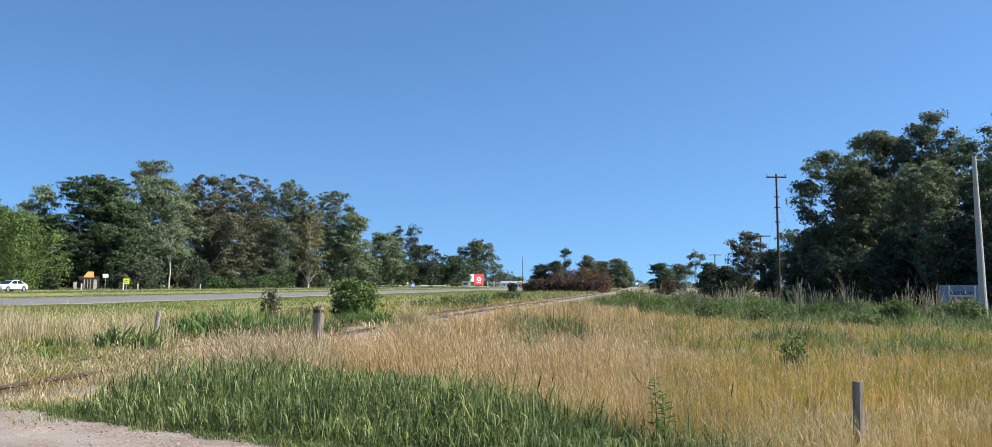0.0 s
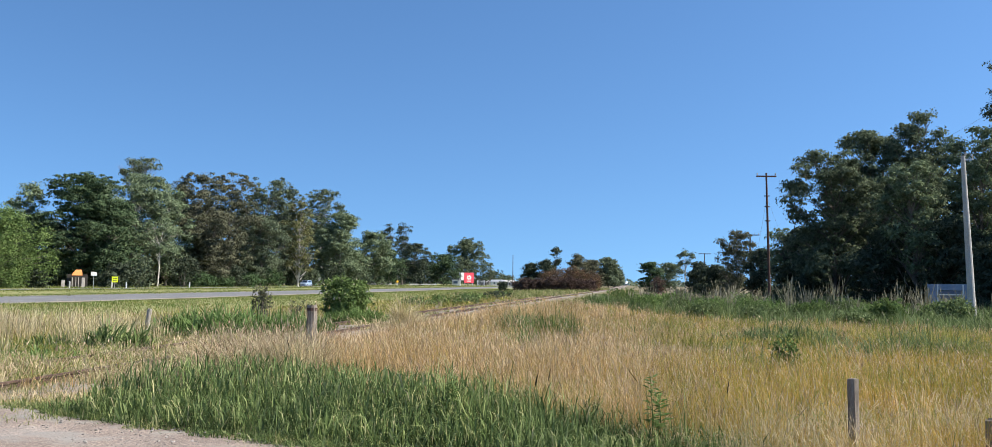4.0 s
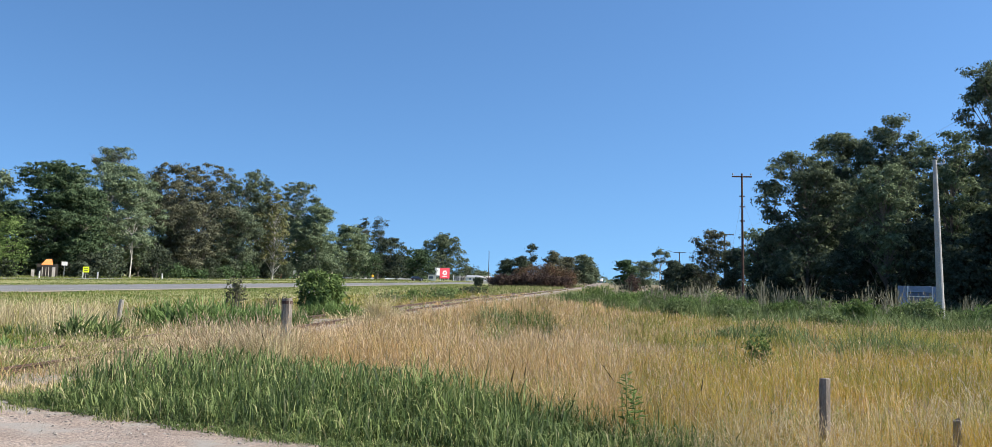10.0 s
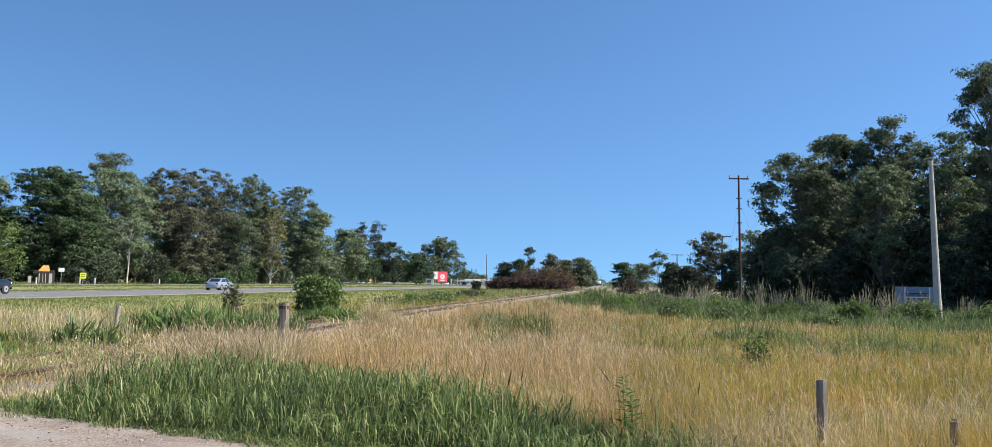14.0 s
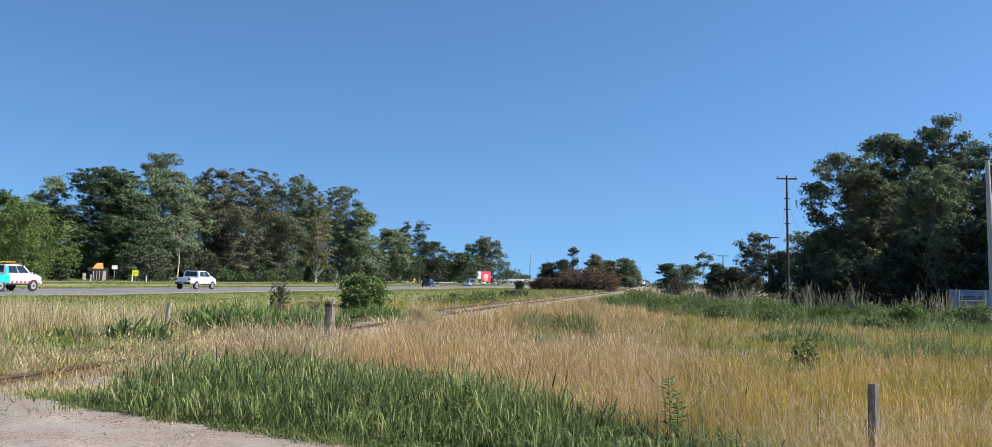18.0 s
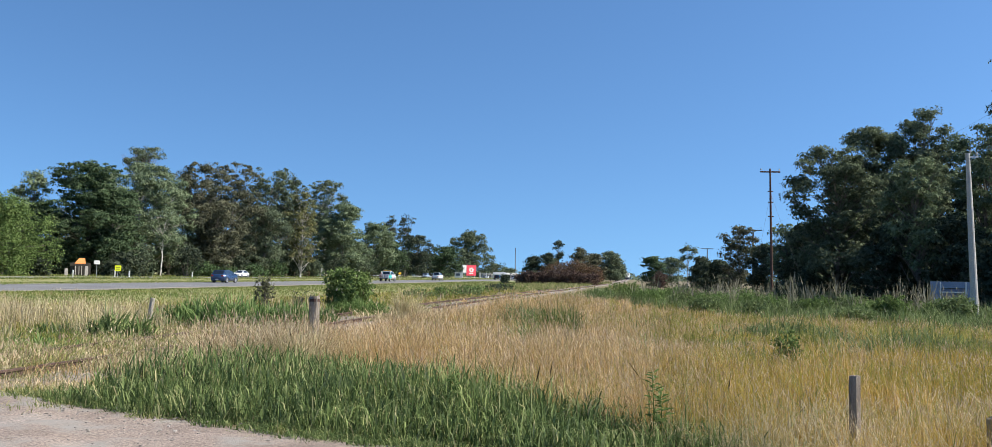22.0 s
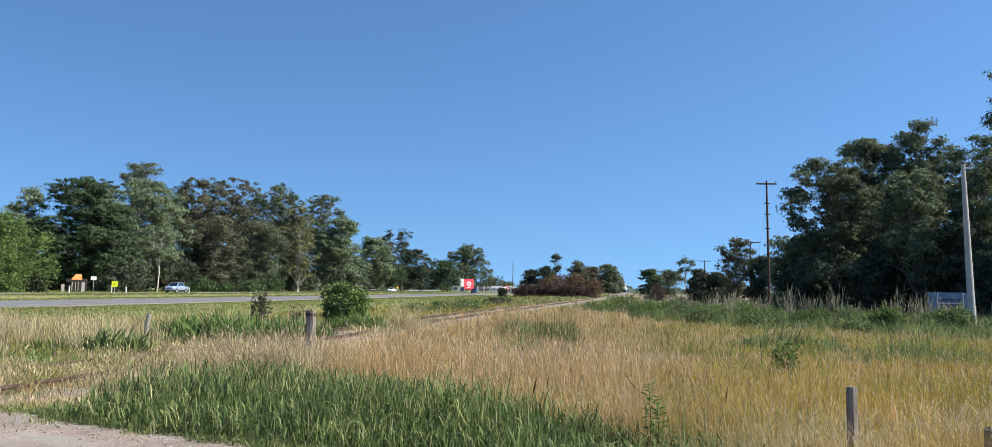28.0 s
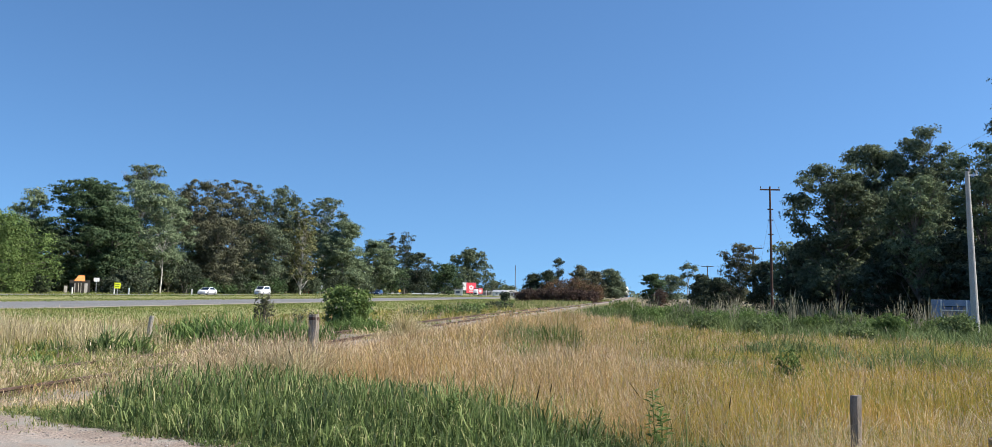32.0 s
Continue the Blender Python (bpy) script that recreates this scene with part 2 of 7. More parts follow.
F_STRAW = foliage("straw_stems", [(0.0, (0.27, 0.185, 0.05)), (0.3, (0.42, 0.298, 0.082)), (0.7, (0.52, 0.382, 0.112)), (0.86, (0.6, 0.465, 0.18)), (0.87, (0.19, 0.195, 0.05)), (1.0, (0.31, 0.3, 0.085))], 0.34, 0.3,
                  ((0.78, 0.84, 0.66), (1.14, 1.04, 0.97)))
F_TAN = foliage("tan_grass_stems", [(0.0, (0.34, 0.228, 0.115)), (0.3, (0.51, 0.365, 0.195)), (0.7, (0.635, 0.478, 0.28)), (0.9, (0.74, 0.59, 0.39)), (0.91, (0.19, 0.195, 0.07)), (1.0, (0.32, 0.295, 0.13))], 0.36, 0.3,
                ((0.72, 0.74, 0.65), (1.15, 1.08, 1.03)))
F_DRIFT = foliage("yellow_green_grass", [(0.0, (0.15, 0.165, 0.04)), (0.5, (0.26, 0.265, 0.07)), (0.85, (0.4, 0.365, 0.125)), (1.0, (0.54, 0.43, 0.19))], 0.36, 0.3)
F_SEED = foliage("seed_heads", [(0.0, (0.25, 0.165, 0.1)), (0.5, (0.47, 0.36, 0.24)), (1.0, (0.7, 0.58, 0.42))], 0.3, 0.3)
F_DARKSEED = foliage("dark_seed_spikes", [(0.0, (0.05, 0.045, 0.025)), (1.0, (0.12, 0.1, 0.06))], 0.2, 0.5)
F_PALESEED = foliage("bleached_seed_heads", [(0.0, (0.33, 0.25, 0.16)), (1.0, (0.6, 0.5, 0.36))], 0.3, 0.5)
F_LOWGRASS = foliage("low_grass", [(0.0, (0.1, 0.13, 0.042)), (0.5, (0.21, 0.245, 0.088)), (0.8, (0.38, 0.355, 0.17)), (1.0, (0.61, 0.53, 0.33))], 0.36, 0.4)
F_MOWN = foliage("verge_grass", [(0.0, (0.12, 0.155, 0.05)), (0.6, (0.2, 0.235, 0.085)), (1.0, (0.34, 0.335, 0.17))], 0.36, 0.3, ((0.6, 0.8, 0.6), (1.22, 1.08, 1.0)))
F_PALE = foliage("pale_straw_stems", [(0.0, (0.27, 0.215, 0.125)), (0.4, (0.47, 0.395, 0.24)), (0.88, (0.66, 0.575, 0.39)), (0.89, (0.17, 0.19, 0.065)), (1.0, (0.3, 0.31, 0.13))], 0.36, 0.3)
F_FEATHER = foliage("feathery_stalks", [(0.0, (0.14, 0.135, 0.09)), (0.6, (0.24, 0.23, 0.165)), (1.0, (0.35, 0.33, 0.26))], 0.3, 0.3)
F_FLOWER = foliage("cream_blossom", [(0.0, (0.5, 0.45, 0.3)), (1.0, (0.75, 0.72, 0.6))], 0.3, 0.5)


# ---- mesh helpers ----
def part(name, bm, material, parent=None, label=""):
    me = bpy.data.meshes.new(name)
    bm.to_mesh(me)
    bm.free()
    for m in (material if isinstance(material, (list, tuple)) else (material,)):
        me.materials.append(m)
    ob = new(name, me)
    if parent is not None:
        ob.parent = parent
    if label:
        ob["label"] = label
    return ob


def thing(name, m, label, category, group="", kind=""):
    e = new(name)
    e.matrix_world = m
    return tagged(e, label, category, group, kind)


def raw_mesh(name, verts, quads, tris, mats, quad_mat=0, tri_mat=0, smooth=False):
    """A mesh from arrays: verts (n,3), quads (q,4), tris (t,3), with a material index for each (number or array)."""
    me = bpy.data.meshes.new(name)
    q, t = len(quads), len(tris)
    me.vertices.add(len(verts))
    me.vertices.foreach_set("co", np.asarray(verts, dtype=np.float32).ravel())
    idx = np.concatenate([np.asarray(quads, dtype=np.int32).ravel(), np.asarray(tris, dtype=np.int32).ravel()])
    me.loops.add(len(idx))
    me.loops.foreach_set("vertex_index", idx)
    me.polygons.add(q + t)
    starts = np.concatenate([np.arange(q) * 4, q * 4 + np.arange(t) * 3]).astype(np.int32)
    me.polygons.foreach_set("loop_start", starts)
    mi = np.concatenate([np.broadcast_to(quad_mat, q), np.broadcast_to(tri_mat, t)]).astype(np.int32)
    me.polygons.foreach_set("material_index", mi)
    me.polygons.foreach_set("use_smooth", np.full(q + t, smooth))
    for m in mats:
        me.materials.append(m)
    me.update()
    me.validate()
    return me


def box(bm, x0, x1, y0, y1, z0, z1, bevel=0.0):
    r = bmesh.ops.create_cube(bm, size=1.0, matrix=Matrix.Translation(((x0 + x1) / 2, (y0 + y1) / 2, (z0 + z1) / 2)) @ Matrix.Diagonal((x1 - x0, y1 - y0, z1 - z0, 1)))
    if bevel:
        es = list({e for v in r["verts"] for e in v.link_edges})
        bmesh.ops.bevel(bm, geom=es, offset=bevel, segments=2, affect="EDGES", profile=0.6)
    return bm


def tube(bm, path, radii, sides=8, jag=0.0):
    """A tapered tube along points."""
    rings = []
    for i, (p, r) in enumerate(zip(path, radii)):
        p = Vector(p)
        a = Vector(path[max(i - 1, 0)])
        b = Vector(path[min(i + 1, len(path) - 1)])
        d = (b - a).normalized() if (b - a).length > 1e-6 else Vector((0, 0, 1))
        s = d.cross(Vector((0.31, 0.95, 0.05))).normalized()
        u = d.cross(s)
        rings.append([bm.verts.new(p + (s * math.cos(k * 2 * math.pi / sides) + u * math.sin(k * 2 * math.pi / sides)) * r * (1 + random.uniform(-jag, jag))) for k in range(sides)])
    for a, b in zip(rings, rings[1:]):
        for k in range(sides):
            bm.faces.new((a[k], a[(k + 1) % sides], b[(k + 1) % sides], b[k]))
    bm.faces.new(rings[0][::-1])
    bm.faces.new(rings[-1])
    return bm


def disc(bm, centre, axis, r, depth, sides=16):
    q = Vector(axis).to_track_quat("Z", "Y").to_matrix().to_4x4()
    bmesh.ops.create_cone(bm, cap_ends=True, segments=sides, radius1=r, radius2=r, depth=depth, matrix=Matrix.Translation(centre) @ q)
    return bm


def smoothstep(a, b, v):
    t = np.clip((v - a) / (b - a), 0, 1)
    return t * t * (3 - 2 * t)


def road_z(y):
    return np.clip(0.2 + 0.0015 * (np.asarray(y, dtype=float) - 60), 0.2, 0.6)


TRACK = [(-40, -15.6), (-20, -12.2), (0, -8.85), (12, -6.9), (26, -4.55), (42, -2.0), (52, -0.35), (70, 3.0), (92, 7.4), (120, 13.4), (150, 20.1), (190, 29.5), (225, 37.2), (280, 47.2), (335, 56.6), (410, 69.8),
         (560, 96.3), (1060, 183.0), (1500, 260.0)]
_ty = np.array([p[0] for p in TRACK], dtype=float)
_tx = np.array([p[1] for p in TRACK], dtype=float)


def track_x(y):
    """Smooth course of the nearer rail: straight by the crossing, a faint curve farther out."""
    y = np.asarray(y, dtype=float)
    w = np.clip(y * 0.06, 1.5, 25)
    return sum(np.interp(y + k * w, _ty, _tx) for k in (-1, -0.5, 0, 0.5, 1)) / 5


def track_z(y):
    return 1.4 * smoothstep(55.0, 335.0, np.asarray(y, dtype=float))


def ground_z(x, y):
    """Height of the land: the highway side stands a little higher than the railway meadow."""
    x, y = np.asarray(x, dtype=float), np.asarray(y, dtype=float)
    q = x - SLOPE * y
    z = (road_z(y) - 0.012) * smoothstep(-24.0, -35.0, q)
    z = z - 0.22 * smoothstep(-54, -60, q) * smoothstep(-73, -66, q)
    z = z - 0.16 * smoothstep(-16, -21, q) * smoothstep(-28, -24, q)
    z = z + track_z(y) * np.exp(-((x - track_x(y)) / 22.0) ** 2) * smoothstep(-34, -22, q)
    near = np.exp(-((x * x + y * y) / 60.0 ** 2))
    z = z + near * (0.05 * np.sin(x * 0.61 + 1.3) * np.sin(y * 0.47 + 0.4) + 0.03 * np.sin(x * 1.7 + y * 1.1)) * smoothstep(8, 14, y)
    return z


def gz(x, y):
    return float(ground_z(x, y))


# ---- the land ----
def build_ground():
    qs = np.unique(np.concatenate([[-4000, -2500, -1500, -900, -500, -300, -200, -150, -120, -105, -96, -92, -89, -88.2, -86, -80, -76, -74.8, -73, -66, -62, -60, -57, -54, -53.4,
                                    -52.6, -48, -42, -37.4, -36.6, -35.6, -33, -30, -28, -26, -24, -22, -20, -18], np.arange(-16, 20, 0.6), np.arange(20, 60, 3), [66, 80, 100, 140, 200, 300, 500, 900, 1500, 2500, 4000]]))
    ys = np.unique(np.concatenate([[-4000, -2500, -1500, -900, -500, -300, -150, -80, -40, -20, -10, -4, 0, 3, 5], np.arange(6, 45, 0.7), np.arange(45, 110, 4), np.arange(110, 330, 15),
                                   [340, 400, 500, 700, 1000, 1500, 2300, 3400, 4800]]))
    Q, Y = np.meshgrid(qs, ys, indexing="ij")
    X = Q + SLOPE * Y
    Z = ground_z(X, Y)
    lower = ((Q >= -52.7) & (Q <= -36.5)) | ((Q >= -88.2) & (Q <= -74.8))
    Z = np.where(lower, Z - 0.03, Z)
    V = np.stack([X, Y, Z], -1).reshape(-1, 3)
    nq, ny = len(qs), len(ys)
    a = (np.arange(nq - 1)[:, None] * ny + np.arange(ny - 1)[None]).ravel()
    quads = np.stack([a, a + ny, a + ny + 1, a + 1], 1)
    qm = np.repeat((qs[:-1] + qs[1:]) / 2, ny - 1)
    me = raw_mesh("ground", V, quads, np.zeros((0, 3), int), [M_GROUND, M_VERGE], (qm < -20).astype(int), smooth=True)
    return tagged(new("ground", me), "flat meadow of dry and green grass", "ground", kind="structure")


build_ground()


def strip(name, q0, q1, y0, y1, lift, mat, label, category, step=8.0, wob=0.0, parent=None):
    """A band along the highway between two offsets."""
    ys = np.concatenate([np.arange(y0, 400, step), np.geomspace(400, y1, 30)]) if y1 > 400 else np.arange(y0, y1 + step, step)
    qs = np.linspace(q0, q1, 5)
    V, n = [], len(qs)
    for y in ys:
        for k, q in enumerate(qs):
            w = wob * math.sin(y * 0.37 + k) if k in (0, n - 1) else 0.0
            V.append(((q + w) + SLOPE * y, y, float(road_z(y)) + lift - 0.0012 * abs(q - (q0 + q1) / 2) * 4))
    quads = [(j * n + k, j * n + k + 1, (j + 1) * n + k + 1, (j + 1) * n + k) for j in range(len(ys) - 1) for k in range(n - 1)]
    ob = new(name, raw_mesh(name, V, quads, np.zeros((0, 3), int), [mat], smooth=True))
    if parent is not None:
        ob.parent = parent
        return ob
    return tagged(ob, label, category, kind="structure")


road_near = strip("road", -51.6, -38.2, -900, 2600, 0.03, M_ASPHALT, "worn grey asphalt carriageway with painted lane lines", "road")
road_far = strip("road", -87.0, -76.0, -900, 2600, 0.03, M_ASPHALT, "worn grey asphalt carriageway beyond the grass median", "road")
strip("road_shoulder", -38.2, -36.5, -900, 2600, 0.012, M_SHOULDER, "pale gravel shoulder beside the highway", "road shoulder", wob=0.15)
strip("road_shoulder", -52.8, -51.6, -900, 2600, 0.012, M_SHOULDER, "pale gravel shoulder beside the highway", "road shoulder", wob=0.15)
strip("road_shoulder", -76.0, -74.9, -900, 2600, 0.012, M_SHOULDER, "pale gravel shoulder beside the highway", "road shoulder", wob=0.15)
for road, edges in ((road_near, (-40.4, -50.4)), (road_far, (-78.0, -85.2))):
    for e in edges:
        strip("edge_line", e - 0.08, e + 0.08, -300, 900, 0.045, M_PAINT, "", "", parent=road)
    mid = sum(edges) / 2
    V, Qd = [], []
    for k in range(60):
        y = -60 + 9.0 * k
        b = len(V)
        for q, yy in ((mid - 0.07, y), (mid + 0.07, y), (mid + 0.07, y + 3.2), (mid - 0.07, y + 3.2)):
            V.append((q + SLOPE * yy, yy, float(road_z(yy)) + 0.046))
        Qd.append((b, b + 1, b + 2, b + 3))
    dash = new("lane_dashes", raw_mesh("lane_dashes", V, Qd, np.zeros((0, 3), int), [M_PAINT]))
    dash.parent = road

# ---- railway: straight by the crossing, a faint curve farther out ----
GAUGE = 1.676


def along_track(offset, y):
    x, d = float(track_x(y)), float(track_x(y + 0.5) - track_x(y - 0.5))
    n = Vector((1, -d, 0)).normalized()
    return Vector((x, y, 0)) - n * offset, math.atan2(d, 1)


def build_track():
    rail_z = 0.17
    bed = bmesh.new()
    ys = list(np.concatenate([np.arange(-30, 60, 1.0), np.arange(60, 160, 4), np.geomspace(160, 1400, 40)]))
    prof = [(-1.15, -0.09), (-0.65, 0.035), (0.84, 0.05), (2.3, 0.03), (2.9, -0.09)]
    rows = []
    for y in ys:
        row = []
        for o, z in prof:
            p, _ = along_track(o, y)
            row.append(bed.verts.new((p.x, p.y, float(track_z(y)) + z + random.uniform(-0.012, 0.012) + 0.01)))
        rows.append(row)
    for a, b in zip(rows, rows[1:]):
        for k in range(len(prof) - 1):
            bed.faces.new((a[k + 1], a[k], b[k], b[k + 1]))
    tr = thing("railway_track", Matrix(), "old broad-gauge railway track with rusty rails on weedy ballast", "railway track", kind="structure")
    part("ballast_bed", bed, M_BALLAST, tr)
    rp = [(-0.035, 0.0), (0.035, 0.0), (0.038, 0.035), (0.012, 0.05), (-0.012, 0.05), (-0.038, 0.035)]
    for off in (0.0, GAUGE):
        rail, head = bmesh.new(), bmesh.new()
        pr = None
        hr = None
        for y in ys:
            p, a = along_track(off, y)
            c, s = math.cos(a), math.sin(a)
            foot = [(-0.065, 0.0), (0.065, 0.0), (0.06, 0.02), (0.01, 0.035), (0.01, 0.10), (0.034, 0.115), (0.034, 0.142), (-0.034, 0.142), (-0.034, 0.115), (-0.01, 0.10), (-0.01, 0.035), (-0.06, 0.02)]
            base = rail_z - 0.142 + float(track_z(y))
            row = [rail.verts.new((p.x + u * c, p.y - u * s, base + w)) for u, w in foot]
            top = [head.verts.new((p.x + u * c, p.y - u * s, rail_z + float(track_z(y)) + w)) for u, w in ((-0.03, 0.0), (0.03, 0.0), (0.028, 0.008), (-0.028, 0.008))]
            if pr:
                for k in range(len(foot)):
                    rail.faces.new((pr[k], pr[(k + 1) % len(foot)], row[(k + 1) % len(foot)], row[k]))
                for k in range(4):
                    head.faces.new((hr[k], hr[(k + 1) % 4], top[(k + 1) % 4], top[k]))
            pr, hr = row, top
        r = part("rail", rail, M_RUST, tr)
        part("rail_head", head, M_RUST, r)
    bm = box(bmesh.new(), -0.5, 2.2, -0.12, 0.12, -0.09, 0.035, 0.012)
    first = None
    for k in range(150):
        y = 8.0 + k * 0.68
        p, a = along_track(0.0, y)
        m = Matrix.Translation((p.x, p.y, float(track_z(y)))) @ Euler((0, 0, -a + random.uniform(-0.03, 0.03))).to_matrix().to_4x4() @ Matrix.Rotation(math.pi, 4, "Z")
        if first is None:
            first = part("sleeper", bm, M_SLEEPER, tr)
            first.matrix_local = m
        else:
            o = first.copy()
            scene.collection.objects.link(o)
            o.matrix_local = m
    return tr


build_track()


# ---- dirt crossing where the camera stands ----
def dirt_edge(x):
    return float(np.interp(x, [-40, -16, -9, -6.6, -5.2, -4.3, -3.4, -2.4, -1.5, -0.6, 0.5, 2, 4, 9, 30], [21, 14.6, 12.2, 11.5, 11.2, 10.5, 9.85, 9.5, 8.85, 8.5, 8.2, 7.9, 7.6, 7.2, 6.0]))


EDGE_X = np.arange(-40, 30, 0.25)
EDGE_Y = np.array([dirt_edge(x) for x in EDGE_X])


def build_dirt():
    xs = np.concatenate([np.arange(-40, -10, 1.5), np.arange(-10, 9, 0.16), np.arange(9, 31, 1.5)])
    fr = 1 - np.linspace(1, 0, 70) ** 1.6
    V = []
    for x in xs:
        e = dirt_edge(x) + 0.3 * noise.noise((x * 0.9, 3.1, 0)) + 0.2 * noise.noise((x * 3.1, 1.1, 0))
        for f in fr:
            y = -6 + (e + 6) * f
            h = 0.04 * noise.noise((x * 0.8, y * 0.8, 0.3)) + 0.028 * noise.noise((x * 2.7, y * 2.7, 1.3)) + 0.016 * noise.noise((x * 7, y * 7, 2.3))
            V.append((x, y, gz(x, y) + 0.028 + 0.05 * min(1, (1 - f) * 6) + h * min(1, (1 - f) * 9 + 0.2) - 0.03 * max(0, f - 0.97) / 0.03))
    n = len(fr)
    a = (np.arange(len(xs) - 1)[:, None] * n + np.arange(n - 1)[None]).ravel()
    me = raw_mesh("dirt_road", V, np.stack([a, a + n, a + n + 1, a + 1], 1), np.zeros((0, 3), int), [M_DIRT], smooth=True)
    tagged(new("dirt_road", me), "pale dusty dirt road at the level crossing", "dirt road", kind="structure")
    # loose stones
    Vs, Ts = [], []
    for k in range(2600):
        x = random.uniform(-9, 3)
        y = dirt_edge(x) - abs(random.gauss(0, 1.5)) - 0.02
        if y < 5:
            continue
        r = min(0.02, 0.0045 * random.paretovariate(1.75))
        z = gz(x, y) + 0.03 + 0.05 * min(1, max(0, dirt_edge(x) - y) / 2.6)
        b = len(Vs)
        tw, sx, sy = random.uniform(0, 6.28), random.uniform(0.7, 1.3), random.uniform(0.7, 1.3)
        for w, h in ((1.0, 0.0), (0.72, 0.5)):           # a low pebble: two uneven rings and a crown
            for q in range(6):
                a, jj = tw + q * 1.0472, w * r * random.uniform(0.8, 1.15)
                Vs.append((x + jj * sx * math.cos(a), y + jj * sy * math.sin(a), z + r * (h * random.uniform(0.8, 1.2) - 0.15)))
        Vs.append((x, y, z + 0.5 * r))
        for q in range(6):
            e, g = b + q, b + (q + 1) % 6
            Ts += [(e, g, g + 6), (e, g + 6, e + 6), (e + 6, g + 6, b + 12)]
    me = raw_mesh("gravel", Vs, np.zeros((0, 4), int), Ts, [M_STONE])
    tagged(new("gravel", me), "scattered grey pebbles on the dirt road", "gravel", kind="stuff")


build_dirt()


# ---- grasses ----
def inside(poly, x, y):
    px, py = np.array([p[0] for p in poly]), np.array([p[1] for p in poly])
    ok = np.zeros(len(x), bool)
    j = len(poly) - 1
    for i in range(len(poly)):
        c = ((py[i] > y) != (py[j] > y)) & (x < (px[j] - px[i]) * (y - py[i]) / (py[j] - py[i] + 1e-12) + px[i])
        ok ^= c
        j = i
    return ok


def scatter(poly, n, power=1.5):
    """n places in a polygon, denser towards small y."""
    ys = [p[1] for p in poly]
    xs = [p[0] for p in poly]
    y0, y1 = max(min(ys), 3.0), max(ys)
    out = np.zeros((0, 2))
    while len(out) < n:
        u = rng.random(4 * n)
        a = 1 - power
        y = (y0 ** a + u * (y1 ** a - y0 ** a)) ** (1 / a)
        x = rng.uniform(min(xs), max(xs), 4 * n)
        k = inside(poly, x, y)
        out = np.concatenate([out, np.stack([x[k], y[k]], 1)])
    return out[:n]


def wave(x, y, s, seed=0.0):
    """Cheap smooth patches between 0 and 1."""
    v = np.sin(x * s + seed) * np.cos(y * s * 0.83 + seed * 1.7) + 0.6 * np.sin((x + y) * s * 1.9 + seed * 2.3) + 0.5 * np.cos((x - 1.3 * y) * s * 2.7 + seed)
    return np.clip(0.5 + v / 3.2, 0, 1)


def blades(P, H, W, lean, droop=0.5, heads=0.0, head_len=0.09, head_w=0.014, wind=None, z=None, gust=None, thin=False):
    """Arched blades in four rows of points (three where thin); heads: the share that carries a seed head. Returns verts, quads, tris, quad materials."""
    n = len(P)
    az = rng.uniform(0, 2 * np.pi, n)
    d = np.stack([np.cos(az), np.sin(az)], 1) * (lean * rng.random(n) ** 0.7)[:, None]
    if wind is not None:
        d = d + np.array(wind) * (0.6 + 0.8 * rng.random(n))[:, None]
    if gust is not None:
        d = d + gust
    fa = rng.uniform(0, np.pi, n)
    side = np.stack([np.cos(fa), np.sin(fa)], 1)
    base = np.concatenate([P, (ground_z(P[:, 0], P[:, 1]) if z is None else z)[:, None]], 1)
    steps = ((0.0, 0.8), (0.58, 0.9), (1.0, 0.0)) if thin else ((0.0, 0.8), (0.45, 1.0), (0.8, 0.7), (1.0, 0.0))
    last = 2 * (len(steps) - 1)
    V = np.zeros((n, last + 1, 3))
    for row, (f, w) in enumerate(steps):
        c = base.copy()
        c[:, :2] += d * (f ** 2 * H)[:, None]
        c[:, 2] += H * (f - droop * np.linalg.norm(d, axis=1) * f ** 3)
        if w > 0:
            o = np.concatenate([side * (W * w / 2)[:, None], np.zeros((n, 1))], 1)
            V[:, row * 2] = c - o
            V[:, row * 2 + 1] = c + o
        else:
            V[:, last] = c
    b = np.arange(n)[:, None] * (last + 1)
    quads = np.concatenate([b + np.array([k, k + 1, k + 3, k + 2]) for k in range(0, last - 2, 2)])
    tris = b + np.array([last - 2, last - 1, last])
    V = V.reshape(-1, 3)
    qm = np.zeros(len(quads), int)
    if heads > 0:
        k = np.where(rng.random(n) < heads)[0]
        tip = V.reshape(n, last + 1, 3)[k, last]
        mid = V.reshape(n, last + 1, 3)[k, last - 2]
        ax = tip - mid
        ax /= np.linalg.norm(ax, axis=1)[:, None] + 1e-9
        ln = head_len * rng.uniform(0.6, 1.4, len(k))
        hw = head_w * rng.uniform(0.7, 1.3, len(k)) * (W[k] / np.median(W))
        o = np.concatenate([side[k] * hw[:, None], np.zeros((len(k), 1))], 1)
        c = tip + ax * (ln * 0.35)[:, None]
        hv = np.stack([tip - ax * (ln * 0.35)[:, None], c + o - ax * (ln * 0.3)[:, None], c + ax * (ln * 0.65)[:, None], c - o - ax * (ln * 0.3)[:, None]], 1).reshape(-1, 3)
        hb = len(V) + np.arange(len(k))[:, None] * 4
        quads = np.concatenate([quads, hb + np.array([0, 1, 2, 3])])
        qm = np.concatenate([qm, np.ones(len(k), int)])
        V = np.concatenate([V, hv])
    return V, quads, tris, qm


